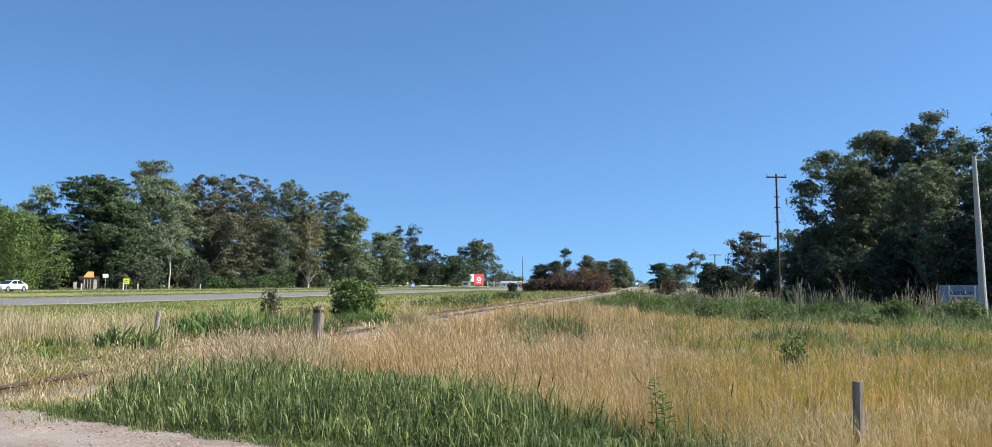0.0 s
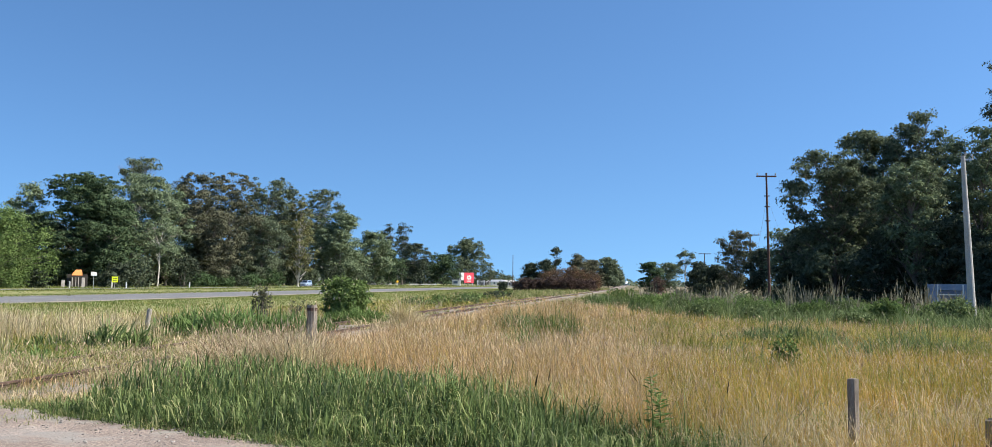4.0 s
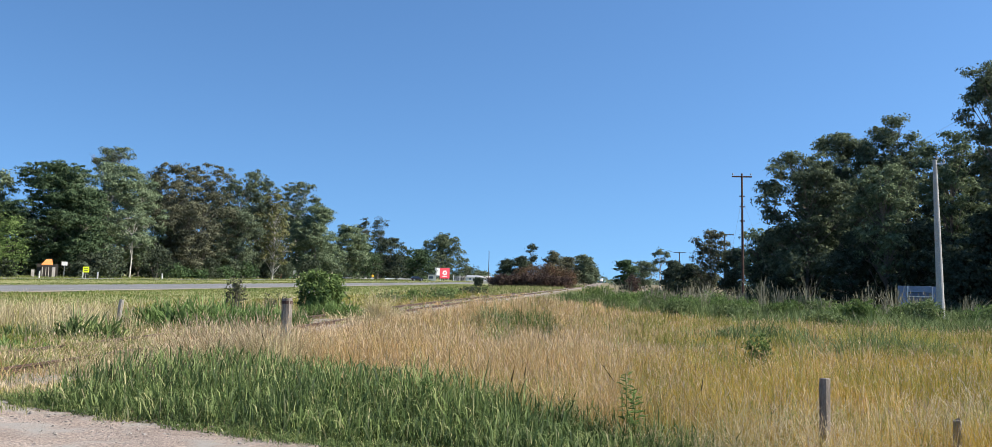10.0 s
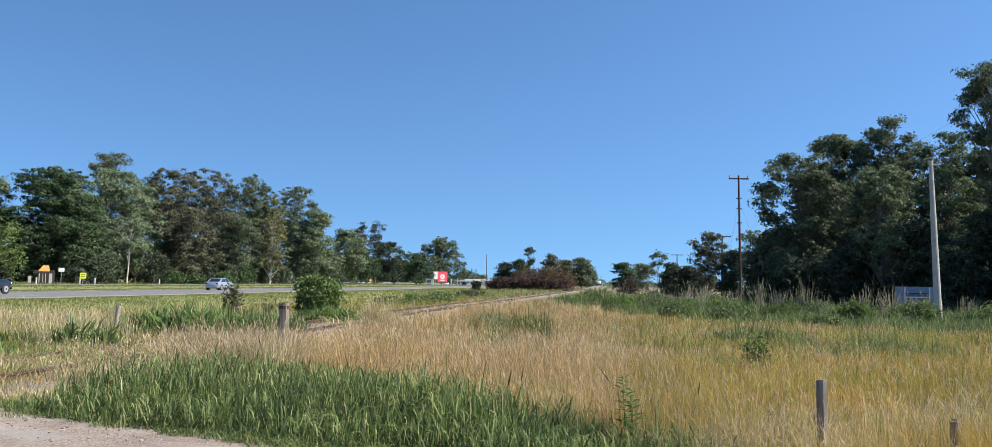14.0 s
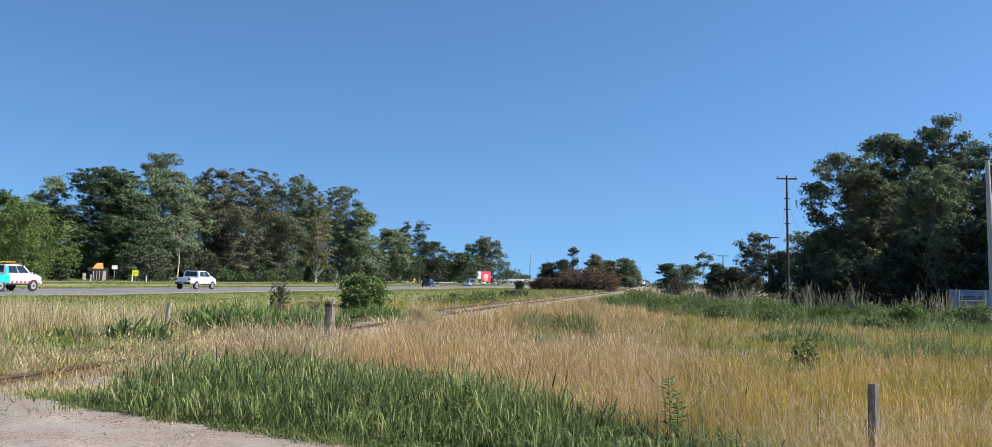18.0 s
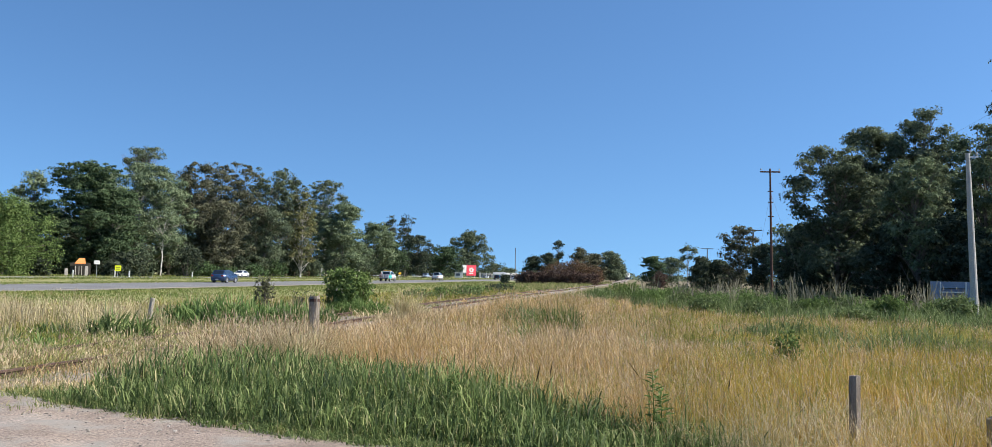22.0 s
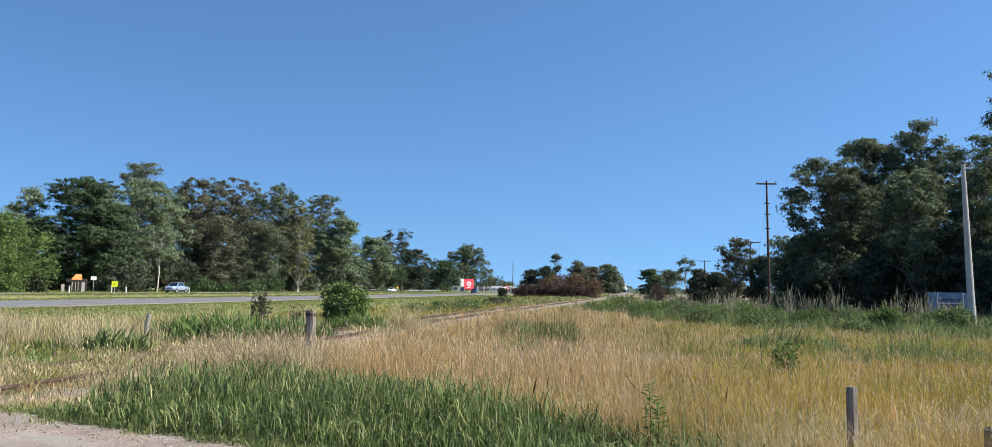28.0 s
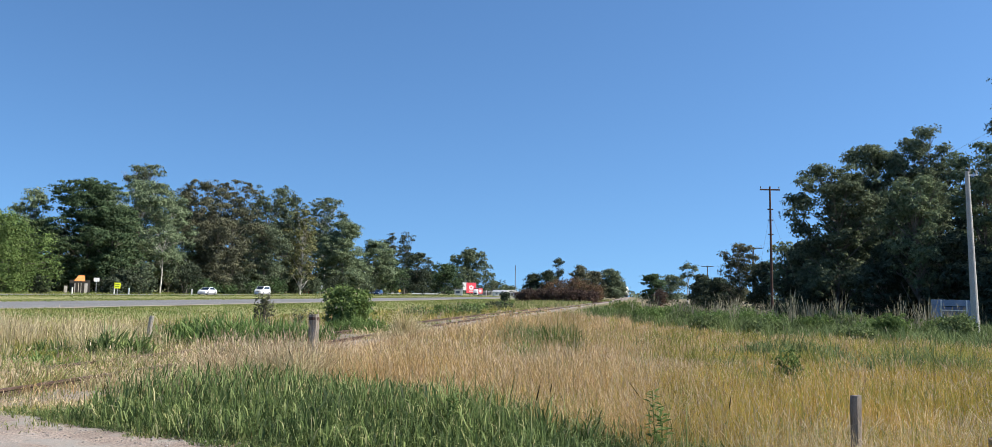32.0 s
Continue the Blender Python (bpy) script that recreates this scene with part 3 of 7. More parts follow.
def grass(name, label, poly, n, h0, h1, w0, w1, mats, lean=0.35, power=1.5, droop=0.5, heads=0.0, head_len=0.09, head_w=0.014, wind=None, patch=0.5, keep=None, far=0.00072, simple=False, tuft=16, spread=0.11, rails=True, splay=0.49, thin=False, gusty=0.16, shape=None):
    per = 1 if simple else tuft
    C = scatter(poly, max(1, n // per), power)
    if keep is not None:
        C = C[rng.random(len(C)) < keep(C[:, 0], C[:, 1])]
    off = rng.normal(size=(len(C) * per, 2)) * spread * (0 if per == 1 else 1)
    P = np.repeat(C, per, 0) + off
    n = len(P)
    dist = np.hypot(P[:, 0], P[:, 1])
    H = rng.uniform(h0, h1, n) * (0.45 + 0.45 * wave(P[:, 0], P[:, 1], patch, 1.0) + 0.35 * wave(P[:, 0], P[:, 1], patch * 3.1, 5.0)) * np.repeat(rng.uniform(0.7, 1.25, len(C)), per)
    if not simple:
        gust = np.repeat(rng.normal(size=(len(C), 2)) * gusty, per, 0) + off * (splay / max(spread, 0.01))
    if not simple and rails:
        D = P[:, 0] - track_x(P[:, 1])                       # low by the rails, taller away from them
        near = np.where(D > 0, np.interp(P[:, 1], [13.2, 14.5, 24, 34], [0.0, 0.06, 0.06, 0.2]) + np.interp(P[:, 1], [13, 15, 18, 24, 32, 60], [0.1, 0.19, 0.19, 0.17, 0.16, 0.16]) * D + 0.2 * (wave(P[:, 0], P[:, 1], 1.3, 7.0) > 0.56) * (P[:, 1] < 18) * (P[:, 1] > 13.6), np.where(D > -GAUGE - 0.3, 0.5, 0.3 + 0.3 * (-D - GAUGE)))
        H = H * np.where(P[:, 1] < 130, np.clip(near / 0.8, np.where(P[:, 1] < 14, 0.2, 0.05), 1), 1)
    if shape is not None:
        H = H * shape(P[:, 0], P[:, 1])
    W = np.maximum(rng.uniform(w0, w1, n), dist * far * rng.uniform(0.7, 1.3, n))
    if simple:
        az, fa = rng.uniform(0, 6.283, n), rng.uniform(0, 3.14159, n)
        o = np.stack([np.cos(fa) * W / 2, np.sin(fa) * W / 2, np.zeros(n)], 1)
        b = np.stack([P[:, 0], P[:, 1], ground_z(P[:, 0], P[:, 1])], 1)
        tip = b + np.stack([np.cos(az) * lean * H * 0.6, np.sin(az) * lean * H * 0.6, H], 1)
        V, Q, T, qm = np.stack([b - o, b + o, tip], 1).reshape(-1, 3), np.zeros((0, 4), int), np.arange(n)[:, None] * 3 + np.arange(3), 0
    else:
        V, Q, T, qm = blades(P, H, W, lean, droop, heads, head_len, head_w, wind, gust=gust, thin=thin)
    return tagged(new(name, raw_mesh(name, V, Q, T, mats, qm)), label, "grass", kind="stuff")


GREEN_FG = [(-5.0, 11.6), (-4.75, 10.4), (-4.3, 10.0), (-3.4, 9.75), (-2.4, 9.4), (-1.5, 8.75), (-0.6, 8.4), (0.5, 8.0), (2, 7.7), (2.9, 7.5), (3.0, 8.1), (2.0, 8.8), (1.0, 9.5), (0.1, 10.2),
            (-0.9, 11.0), (-1.7, 11.9), (-3.0, 12.3), (-4.2, 12.0)]
GOLD_NEAR = [(-1.9, 11.8), (-1.0, 10.9), (0.3, 9.8), (1.4, 9.0), (2.4, 8.4), (2.9, 7.6), (3.2, 7.0), (6.4, 6.4), (8.2, 12), (12, 19), (6, 20), (0, 20), (-3.6, 18), (-5.6, 16.5), (-5.0, 14.2), (-3.4, 12.9)]
GOLD_FAR = [(-5.3, 16), (0, 19), (12, 19), (19.5, 26), (20, 28.2), (17, 29.8), (12.2, 35.5), (9.8, 46), (8.4, 60), (5.5, 64), (-0.2, 44), (-2.9, 29)]


def gold_left(x, y):
    return smoothstep(0.30, 0.12, x / y)


def off_edge(x, y):
    """How far a place lies behind the edge of the dirt road, in metres."""
    return y - np.interp(x, EDGE_X, EDGE_Y)


def mound(x, y):
    """Short by the dirt, tall half a metre behind, uneven along it."""
    d = off_edge(x, y) + 0.35 * (wave(x, y, 2.1, 4.0) - 0.5)
    return (0.3 + 0.75 * smoothstep(0.0, 1.3, d) * (0.72 + 0.5 * wave(x, y, 1.7, 2.0))) * (1 - 0.45 * smoothstep(-0.2, 1.5, x))


grass("green_foreground_grass", "tall lush green grass at the edge of the dirt road", GREEN_FG, 16500, 0.34, 0.98, 0.006, 0.013, [F_BLADE, F_SEED], lean=0.42, splay=0.34, keep=lambda x, y: (1 - 0.5 * smoothstep(0.3, 2.4, x)) * smoothstep(-0.2, 0.35, off_edge(x, y) + 0.5 * wave(x, y, 2.3, 6.0) - 0.2),
      power=1.6, droop=0.7, patch=1.3, spread=0.085, tuft=13, gusty=0.24, shape=mound)
LEAFY = scatter(GREEN_FG, 15000, 1.6)
LEAFY = LEAFY[rng.random(len(LEAFY)) > 0.7 * smoothstep(0.3, 2.2, LEAFY[:, 0])]
LEAFY = LEAFY[rng.random(len(LEAFY)) < smoothstep(-0.25, 0.3, off_edge(LEAFY[:, 0], LEAFY[:, 1]) + 0.5 * wave(LEAFY[:, 0], LEAFY[:, 1], 2.3, 6.0) - 0.2)]
_v, _q, _t, _m = blades(LEAFY, rng.uniform(0.14, 0.34, len(LEAFY)), rng.uniform(0.008, 0.019, len(LEAFY)), 0.95, 0.6, thin=True,
                        z=ground_z(LEAFY[:, 0], LEAFY[:, 1]) + rng.random(len(LEAFY)) ** 1.1 * 0.5 * mound(LEAFY[:, 0], LEAFY[:, 1]))
tagged(new("green_leaf_blades", raw_mesh("green_leaf_blades", _v, _q, _t, [F_BLADE], _m)), "broad arching leaves on the stems of green grass", "grass", kind="stuff")
grass("green_undergrowth", "short green and yellow blades at the edge of the dirt road", GREEN_FG, 6500, 0.1, 0.32, 0.006, 0.012, [F_BLADE, F_SEED], lean=0.9, power=1.6, patch=1.4, shape=mound)
grass("dark_seed_stalks", "tall dark seed stalks above the green grass", GREEN_FG, 44, 0.8, 1.0, 0.004, 0.006, [F_BLADE, F_DARKSEED], lean=0.35, power=1.6, heads=1.0, head_len=0.14, head_w=0.007, tuft=2, spread=0.2, rails=False)


def pink_far(x, y):
    return smoothstep(0.4, 0.8, wave(x * 0.45, y, 0.5, 2.0) + 0.6 * smoothstep(19, 30, y) - 0.35)


def hollows(x, y):
    """Broad swells and hollows of the standing grass."""
    return (0.62 + 0.55 * wave(x * 0.4, y, 0.62, 7.0) + 0.14 * (wave(x, y, 1.7, 3.0) - 0.5)) * (1 - 0.42 * smoothstep(0.08, 0.24, x / y) * smoothstep(12, 20, y))


grass("tan_meadow_grass", "tall pinkish tan dry grass with seed heads", GOLD_NEAR, 62000, 0.5, 1.0, 0.0022, 0.0046, [F_TAN, F_SEED], lean=0.16, splay=0.16, far=0.00045, power=1.6, heads=0.6, wind=(-0.10, 0.0),
      keep=lambda x, y: 0.06 + 0.9 * np.maximum(gold_left(x, y), 0.5 * pink_far(x, y)), head_len=0.085, head_w=0.0042, thin=True, gusty=0.14, shape=hollows)
grass("straw_meadow_grass", "golden dry meadow grass", GOLD_NEAR, 66000, 0.3, 0.72, 0.0022, 0.0046, [F_STRAW, F_SEED], lean=0.16, splay=0.14, far=0.00045, power=1.6, heads=0.2, wind=(-0.06, 0.0),
      keep=lambda x, y: 1.0 - 0.75 * gold_left(x, y), head_len=0.06, head_w=0.004, thin=True, gusty=0.14, shape=hollows)
grass("tan_meadow_grass", "tall pinkish tan dry grass with seed heads", GOLD_FAR, 50000, 0.45, 0.9, 0.004, 0.007, [F_TAN, F_SEED], lean=0.16, splay=0.16, far=0.00045, power=2.0, heads=0.55, wind=(-0.1, 0),
      keep=lambda x, y: 0.1 + 0.9 * np.maximum(gold_left(x, y), 0.75 * pink_far(x, y)), head_len=0.1, head_w=0.006, thin=True, gusty=0.14, shape=hollows)
grass("straw_meadow_grass", "golden dry meadow grass", GOLD_FAR, 62000, 0.26, 0.56, 0.004, 0.007, [F_STRAW, F_SEED], lean=0.16, splay=0.14, far=0.00045, power=2.0, heads=0.2, wind=(-0.06, 0),
      keep=lambda x, y: 1.0 - 0.7 * gold_left(x, y), head_len=0.08, head_w=0.006, thin=True, gusty=0.14, shape=hollows)
FRONT = [(0.9, 9.4), (1.8, 8.4), (2.6, 7.5), (3.4, 6.6), (6.4, 6.4), (7.2, 9.0), (6.2, 10.3), (3.8, 10.4), (2.0, 10.2)]
grass("pale_front_grass", "pale bleached grass with drooping seed heads", FRONT, 13000, 0.32, 0.74, 0.0018, 0.0034, [F_PALE, F_PALESEED], lean=0.35, splay=0.3, far=0.0004, power=1.5, heads=0.75, droop=0.9, head_len=0.07, head_w=0.0036, rails=False, patch=1.2, gusty=0.3,
      keep=lambda x, y: 0.25 + 0.75 * wave(x, y, 1.3, 1.0))
grass("green_in_front_grass", "green blades among the bleached grass", FRONT, 7000, 0.3, 0.66, 0.004, 0.008, [F_BLADE, F_SEED], lean=0.5, splay=0.35, power=1.5, droop=0.7, rails=False, patch=1.5, gusty=0.25,
      keep=lambda x, y: smoothstep(4.4, 1.6, x - 0.4 * (y - 8)) * smoothstep(0.3, 0.6, wave(x, y, 1.6, 3.0)))
# greener drifts and coarse clumps inside the meadow
GOLD_ALL = [(0.5, 10), (6.2, 8.2), (8.2, 12), (12, 19), (18, 27.5), (12, 35), (9, 48), (5, 56), (0.5, 40), (-2, 26), (-3, 18), (-2.5, 13)]
grass("meadow_green_drifts", "yellow-green grass drifting through the dry meadow", GOLD_ALL, 60000, 0.36, 0.7, 0.003, 0.006, [F_DRIFT, F_SEED], thin=True, far=0.0005, lean=0.2, splay=0.16, power=1.9, heads=0.1, head_len=0.06, head_w=0.006, patch=0.5,
      keep=lambda x, y: smoothstep(0.44, 0.62, wave(x * 0.55, y, 0.42, 3.0)) * 0.95 + 0.06)
grass("meadow_weeds", "coarse dark green weeds in the dry meadow", GOLD_ALL, 26000, 0.35, 0.75, 0.005, 0.011, [F_WEED, F_SEED], thin=True, lean=0.6, power=1.9, patch=0.6, tuft=22, spread=0.2,
      keep=lambda x, y: smoothstep(0.66, 0.8, wave(x, y, 0.51, 9.0)) + 0.012)
TALL_TAN = [(-4.5, 13.0), (-2.45, 12.6), (-2.55, 14.4), (-4.3, 14.9)]
grass("tan_meadow_grass", "tall pinkish tan grass round the thick post", TALL_TAN, 8000, 0.8, 1.2, 0.0025, 0.005, [F_PALE, F_SEED], thin=True, splay=0.2, far=0.0005, lean=0.2, power=1.2, heads=0.5, head_len=0.085, head_w=0.006, rails=False, wind=(-0.08, 0))


# ---- the rest of the grasses ----
CROSS_LOW = [(-14, 13.8), (-7.4, 11.6), (-5.3, 11.3), (-3.4, 12.6), (-5.0, 15.5), (-4.6, 25), (-6.5, 26), (-9.5, 16), (-14, 16)]
grass("low_mixed_grass", "short green and straw grass beside the rails", CROSS_LOW, 26000, 0.2, 0.5, 0.003, 0.007, [F_DRIFT, F_SEED], thin=True, lean=0.4, splay=0.3, power=1.5, heads=0.15, patch=0.9)
grass("pale_dry_grass", "pale dry grass between the dirt road and the rails", CROSS_LOW, 18000, 0.3, 0.7, 0.0025, 0.005, [F_PALE, F_SEED], thin=True, far=0.0005, lean=0.25, splay=0.22, power=1.5, heads=0.4, head_len=0.07, head_w=0.006, patch=1.1,
      keep=lambda x, y: smoothstep(0.3, 0.7, wave(x, y, 0.8, 2.0)))
LUSH_LOW = [(-12.5, 15.6), (-7.6, 15.0), (-6.4, 20), (-8.8, 23), (-13.5, 21)]
grass("low_green_weeds", "low leafy green weeds beyond the rails", LUSH_LOW, 12000, 0.14, 0.36, 0.008, 0.018, [F_LUSH, F_SEED], lean=0.8, thin=True, rails=False, power=1.3, patch=0.9,
      keep=lambda x, y: smoothstep(0.3, 0.6, wave(x, y, 0.7, 5.0)) * (x < track_x(y) - 1.9))
BEYOND = [(-22, 17), (-9.6, 17), (-8.0, 22), (-5.6, 34), (-3.6, 46), (-0.5, 62), (6, 92), (-6, 92), (-12, 60), (-18, 40), (-26, 34), (-30, 26)]
grass("weedy_grass", "rough green grass and weeds beyond the rails", BEYOND, 46000, 0.2, 0.55, 0.005, 0.01, [F_DRIFT, F_SEED], thin=True, lean=0.4, splay=0.35, power=1.7, heads=0.15, patch=0.5)
grass("dry_tufts", "tall straw-coloured tufts beyond the rails", BEYOND, 60000, 0.5, 1.0, 0.003, 0.006, [F_PALE, F_SEED], thin=True, lean=0.16, splay=0.18, far=0.00045, power=1.7, heads=0.3, head_len=0.07, head_w=0.007, patch=0.6,
      keep=lambda x, y: smoothstep(0.38, 0.62, wave(x, y, 0.42, 4.0)) * smoothstep(40, 27, y) + 0.02)
VERGE = [(-34, 26), (-26, 34), (-18, 40), (-12, 60), (-6, 92), (14, 240), (-2, 205), (-9, 150), (-20, 92), (-26, 56), (-36, 30)]
grass("verge_grass", "mown yellow-green grass along the highway", VERGE, 60000, 0.05, 0.15, 0.01, 0.02, [F_MOWN, F_SEED], lean=0.7, power=1.6, patch=0.25, simple=True)
MEDIAN = [(-58, 36), (-46, 36), (-38, 70), (-29, 125), (-14, 215), (24, 430), (12, 480), (-28, 270), (-52, 130), (-66, 60)]
grass("median_grass", "mown yellow-green grass of the median", MEDIAN, 44000, 0.06, 0.18, 0.02, 0.04, [F_MOWN, F_SEED], lean=0.7, power=1.5, patch=0.1, simple=True)
FAREDGE = [(-84, 60), (-76, 60), (-68, 130), (-57, 190), (-27, 370), (-10, 470), (-30, 470), (-48, 330), (-74, 190), (-90, 100)]
grass("roadside_grass", "tall mixed grass at the foot of the trees", FAREDGE, 34000, 0.12, 0.4, 0.03, 0.06, [F_MOWN, F_SEED], lean=0.6, power=1.5, patch=0.1, simple=True)
MEDIAN_EDGE = [(-72 + SLOPE * 40, 40), (-72 + SLOPE * 480, 480), (-75 + SLOPE * 480, 480), (-75 + SLOPE * 40, 40)]
grass("median_edge_grass", "uncut grass at the far edge of the median", MEDIAN_EDGE, 18000, 0.12, 0.36, 0.03, 0.06, [F_MOWN, F_SEED], lean=0.6, power=1.2, patch=0.1, simple=True)
THICKET_FOOT = [(-7, 90), (5, 90), (11, 115), (20, 155), (30, 195), (12, 195), (2, 150), (-4, 120)]
grass("thicket_weeds", "rough green weeds at the foot of the scorched thicket", THICKET_FOOT, 22000, 0.25, 0.7, 0.02, 0.04, [F_LOWGRASS, F_SEED], lean=0.6, power=1.3, patch=0.3, simple=True)
_ys = np.concatenate([np.arange(12, 60, 4.0), np.arange(60, 150, 10.0)])
INSIDE = [(float(track_x(y)) - 3.0, float(y)) for y in _ys] + [(float(track_x(y)) + 0.8, float(y)) for y in _ys[::-1]]
grass("ballast_grass", "sparse dry and green grass growing through the ballast", INSIDE, 13000, 0.1, 0.3, 0.005, 0.01, [F_LOWGRASS, F_SEED], thin=True, lean=0.7, power=1.6, heads=0.1, head_len=0.05, head_w=0.006, patch=0.9, rails=False,
      keep=lambda x, y: 1 - 0.9 * smoothstep(24.4, 25.2, y) * smoothstep(29.6, 28.8, y) * (x > track_x(y) - 0.4))
grass("ballast_straw", "pale straw tufts growing through the ballast", INSIDE, 9000, 0.15, 0.4, 0.004, 0.008, [F_TAN, F_SEED], thin=True, lean=0.6, power=1.6, heads=0.3, head_len=0.06, head_w=0.006, patch=0.9, rails=False,
      keep=lambda x, y: smoothstep(0.4, 0.65, wave(x, y, 0.7, 6.0)) * (1 - smoothstep(24.4, 25.2, y) * smoothstep(29.6, 28.8, y) * (x > track_x(y) - 0.4)))
INSIDE_NEAR = [p for p in INSIDE if p[1] < 26] 
grass("ballast_straw", "pale straw and green tufts between the rails", INSIDE_NEAR, 9000, 0.2, 0.5, 0.004, 0.009, [F_LOWGRASS, F_SEED], thin=True, lean=0.6, power=1.6, heads=0.3, head_len=0.06, head_w=0.006, patch=0.9, rails=False,
      keep=lambda x, y: (x < track_x(y) - 0.25) * smoothstep(11.8, 12.6, y) * smoothstep(25.2, 24.4, y) + (x >= track_x(y) - 0.25) * smoothstep(13.4, 14.6, y) * smoothstep(25.2, 24.4, y))
STRAGGLE = [(-9.5, 10.6), (-7.0, 9.9), (-5.4, 9.8), (-4.5, 10.4), (-5.2, 11.7), (-6.6, 12.1), (-9.5, 13.2)]
grass("straggling_grass", "thin straw and green grass straggling onto the dirt road", STRAGGLE, 9500, 0.05, 0.22, 0.003, 0.008, [F_LOWGRASS, F_SEED], lean=0.9, power=1.2, patch=1.3, rails=False,
      keep=lambda x, y: smoothstep(0.3, 0.6, wave(x, y, 1.1, 3.0)) + 0.1)
EDGE = [(x, dirt_edge(x) - 0.6) for x in (-6.0, -5.0, -4.0, -3.0, -2.0, -1.0, 0.0, 1.0)] + [(x, dirt_edge(x) + 0.15) for x in (1.0, 0.0, -1.0, -2.0, -3.0, -4.0, -5.0, -6.0)]
grass("edge_sprouts", "low green sprouts along the dirt edge", EDGE, 14000, 0.04, 0.22, 0.004, 0.01, [F_BLADE, F_SEED], lean=1.1, power=1.2, patch=1.7, rails=False, tuft=14, spread=0.07,
      keep=lambda x, y: smoothstep(0.36, 0.58, wave(x, y, 1.9, 8.0)) * smoothstep(-0.6, -0.1, off_edge(x, y)))
NEAR_RAIL = [(-6.4, 13.7), (-5.7, 17.5), (-4.7, 23.6), (-4.0, 23.6), (-4.6, 18), (-5.3, 13.7)]
grass("pale_dry_grass", "pale dry grass leaning over the rail", NEAR_RAIL, 7000, 0.24, 0.46, 0.003, 0.006, [F_PALE, F_SEED], rails=False, thin=True, lean=0.4, power=1.2, heads=0.4, head_len=0.07, head_w=0.006, patch=1.1)
NEAR_RAIL_FAR = [(-3.9, 29.6), (-3.0, 36.2), (-1.9, 36.2), (-2.8, 29.6)]
grass("pale_dry_grass", "pale dry grass leaning over the rail", NEAR_RAIL_FAR, 2600, 0.9, 1.5, 0.005, 0.01, [F_PALE, F_SEED], lean=0.5, power=1.2, heads=0.4, head_len=0.07, head_w=0.006, patch=1.1)
TRACKSIDE = [(-3.4, 30), (-1.6, 40), (2.0, 58), (8, 84), (17, 125), (30, 180), (34, 180), (22, 125), (14, 86), (7.6, 62), (1.5, 42), (-1.2, 30)]
grass("trackside_grass", "green and tan grass along the ballast", TRACKSIDE, 9000, 0.18, 0.45, 0.006, 0.014, [F_LOWGRASS, F_SEED], thin=True, lean=0.55, power=1.6, heads=0.3, patch=0.5)


# ---- leaves, shrubs and trees ----
def leaves(C, size, aspect=0.5, droop=0.0, out=None):
    """Pointed leaves at the centres C, laid loosely over their clump (out: the way outwards)."""
    n = len(C)
    a = rng.normal(size=(n, 3))
    a[:, 2] -= droop
    if out is not None:
        o = out + 0.42 * rng.normal(size=(n, 3))
        o /= np.linalg.norm(o, axis=1)[:, None] + 1e-9
        a -= o * (a * o).sum(1)[:, None]
    a /= np.linalg.norm(a, axis=1)[:, None] + 1e-9
    b = np.cross(a, rng.normal(size=(n, 3)) if out is None else o)
    b /= np.linalg.norm(b, axis=1)[:, None] + 1e-9
    s = size * rng.uniform(0.6, 1.4, n)
    a, b = a * (s / 2)[:, None], b * (s * aspect / 2)[:, None]
    V = np.stack([C - a, C + b + a * 0.35, C - b + a], 1).reshape(-1, 3)
    return V, np.arange(n)[:, None] * 3 + np.arange(3)


def lump(P, s, seed):
    """Smooth lumps in space, about -1 to 1."""
    x, y, z = P[:, 0] * s, P[:, 1] * s, P[:, 2] * s
    return (np.sin(x * 1.7 + seed) * np.cos(y * 1.3 + z * 0.9 + seed * 1.9) + np.sin(z * 2.3 + x * 0.8 + seed * 0.7) * np.cos(y * 2.1 - x * 1.1 + seed * 2.3) + 0.6 * np.sin((x + y + z) * 3.1 + seed * 3.1)) / 1.9


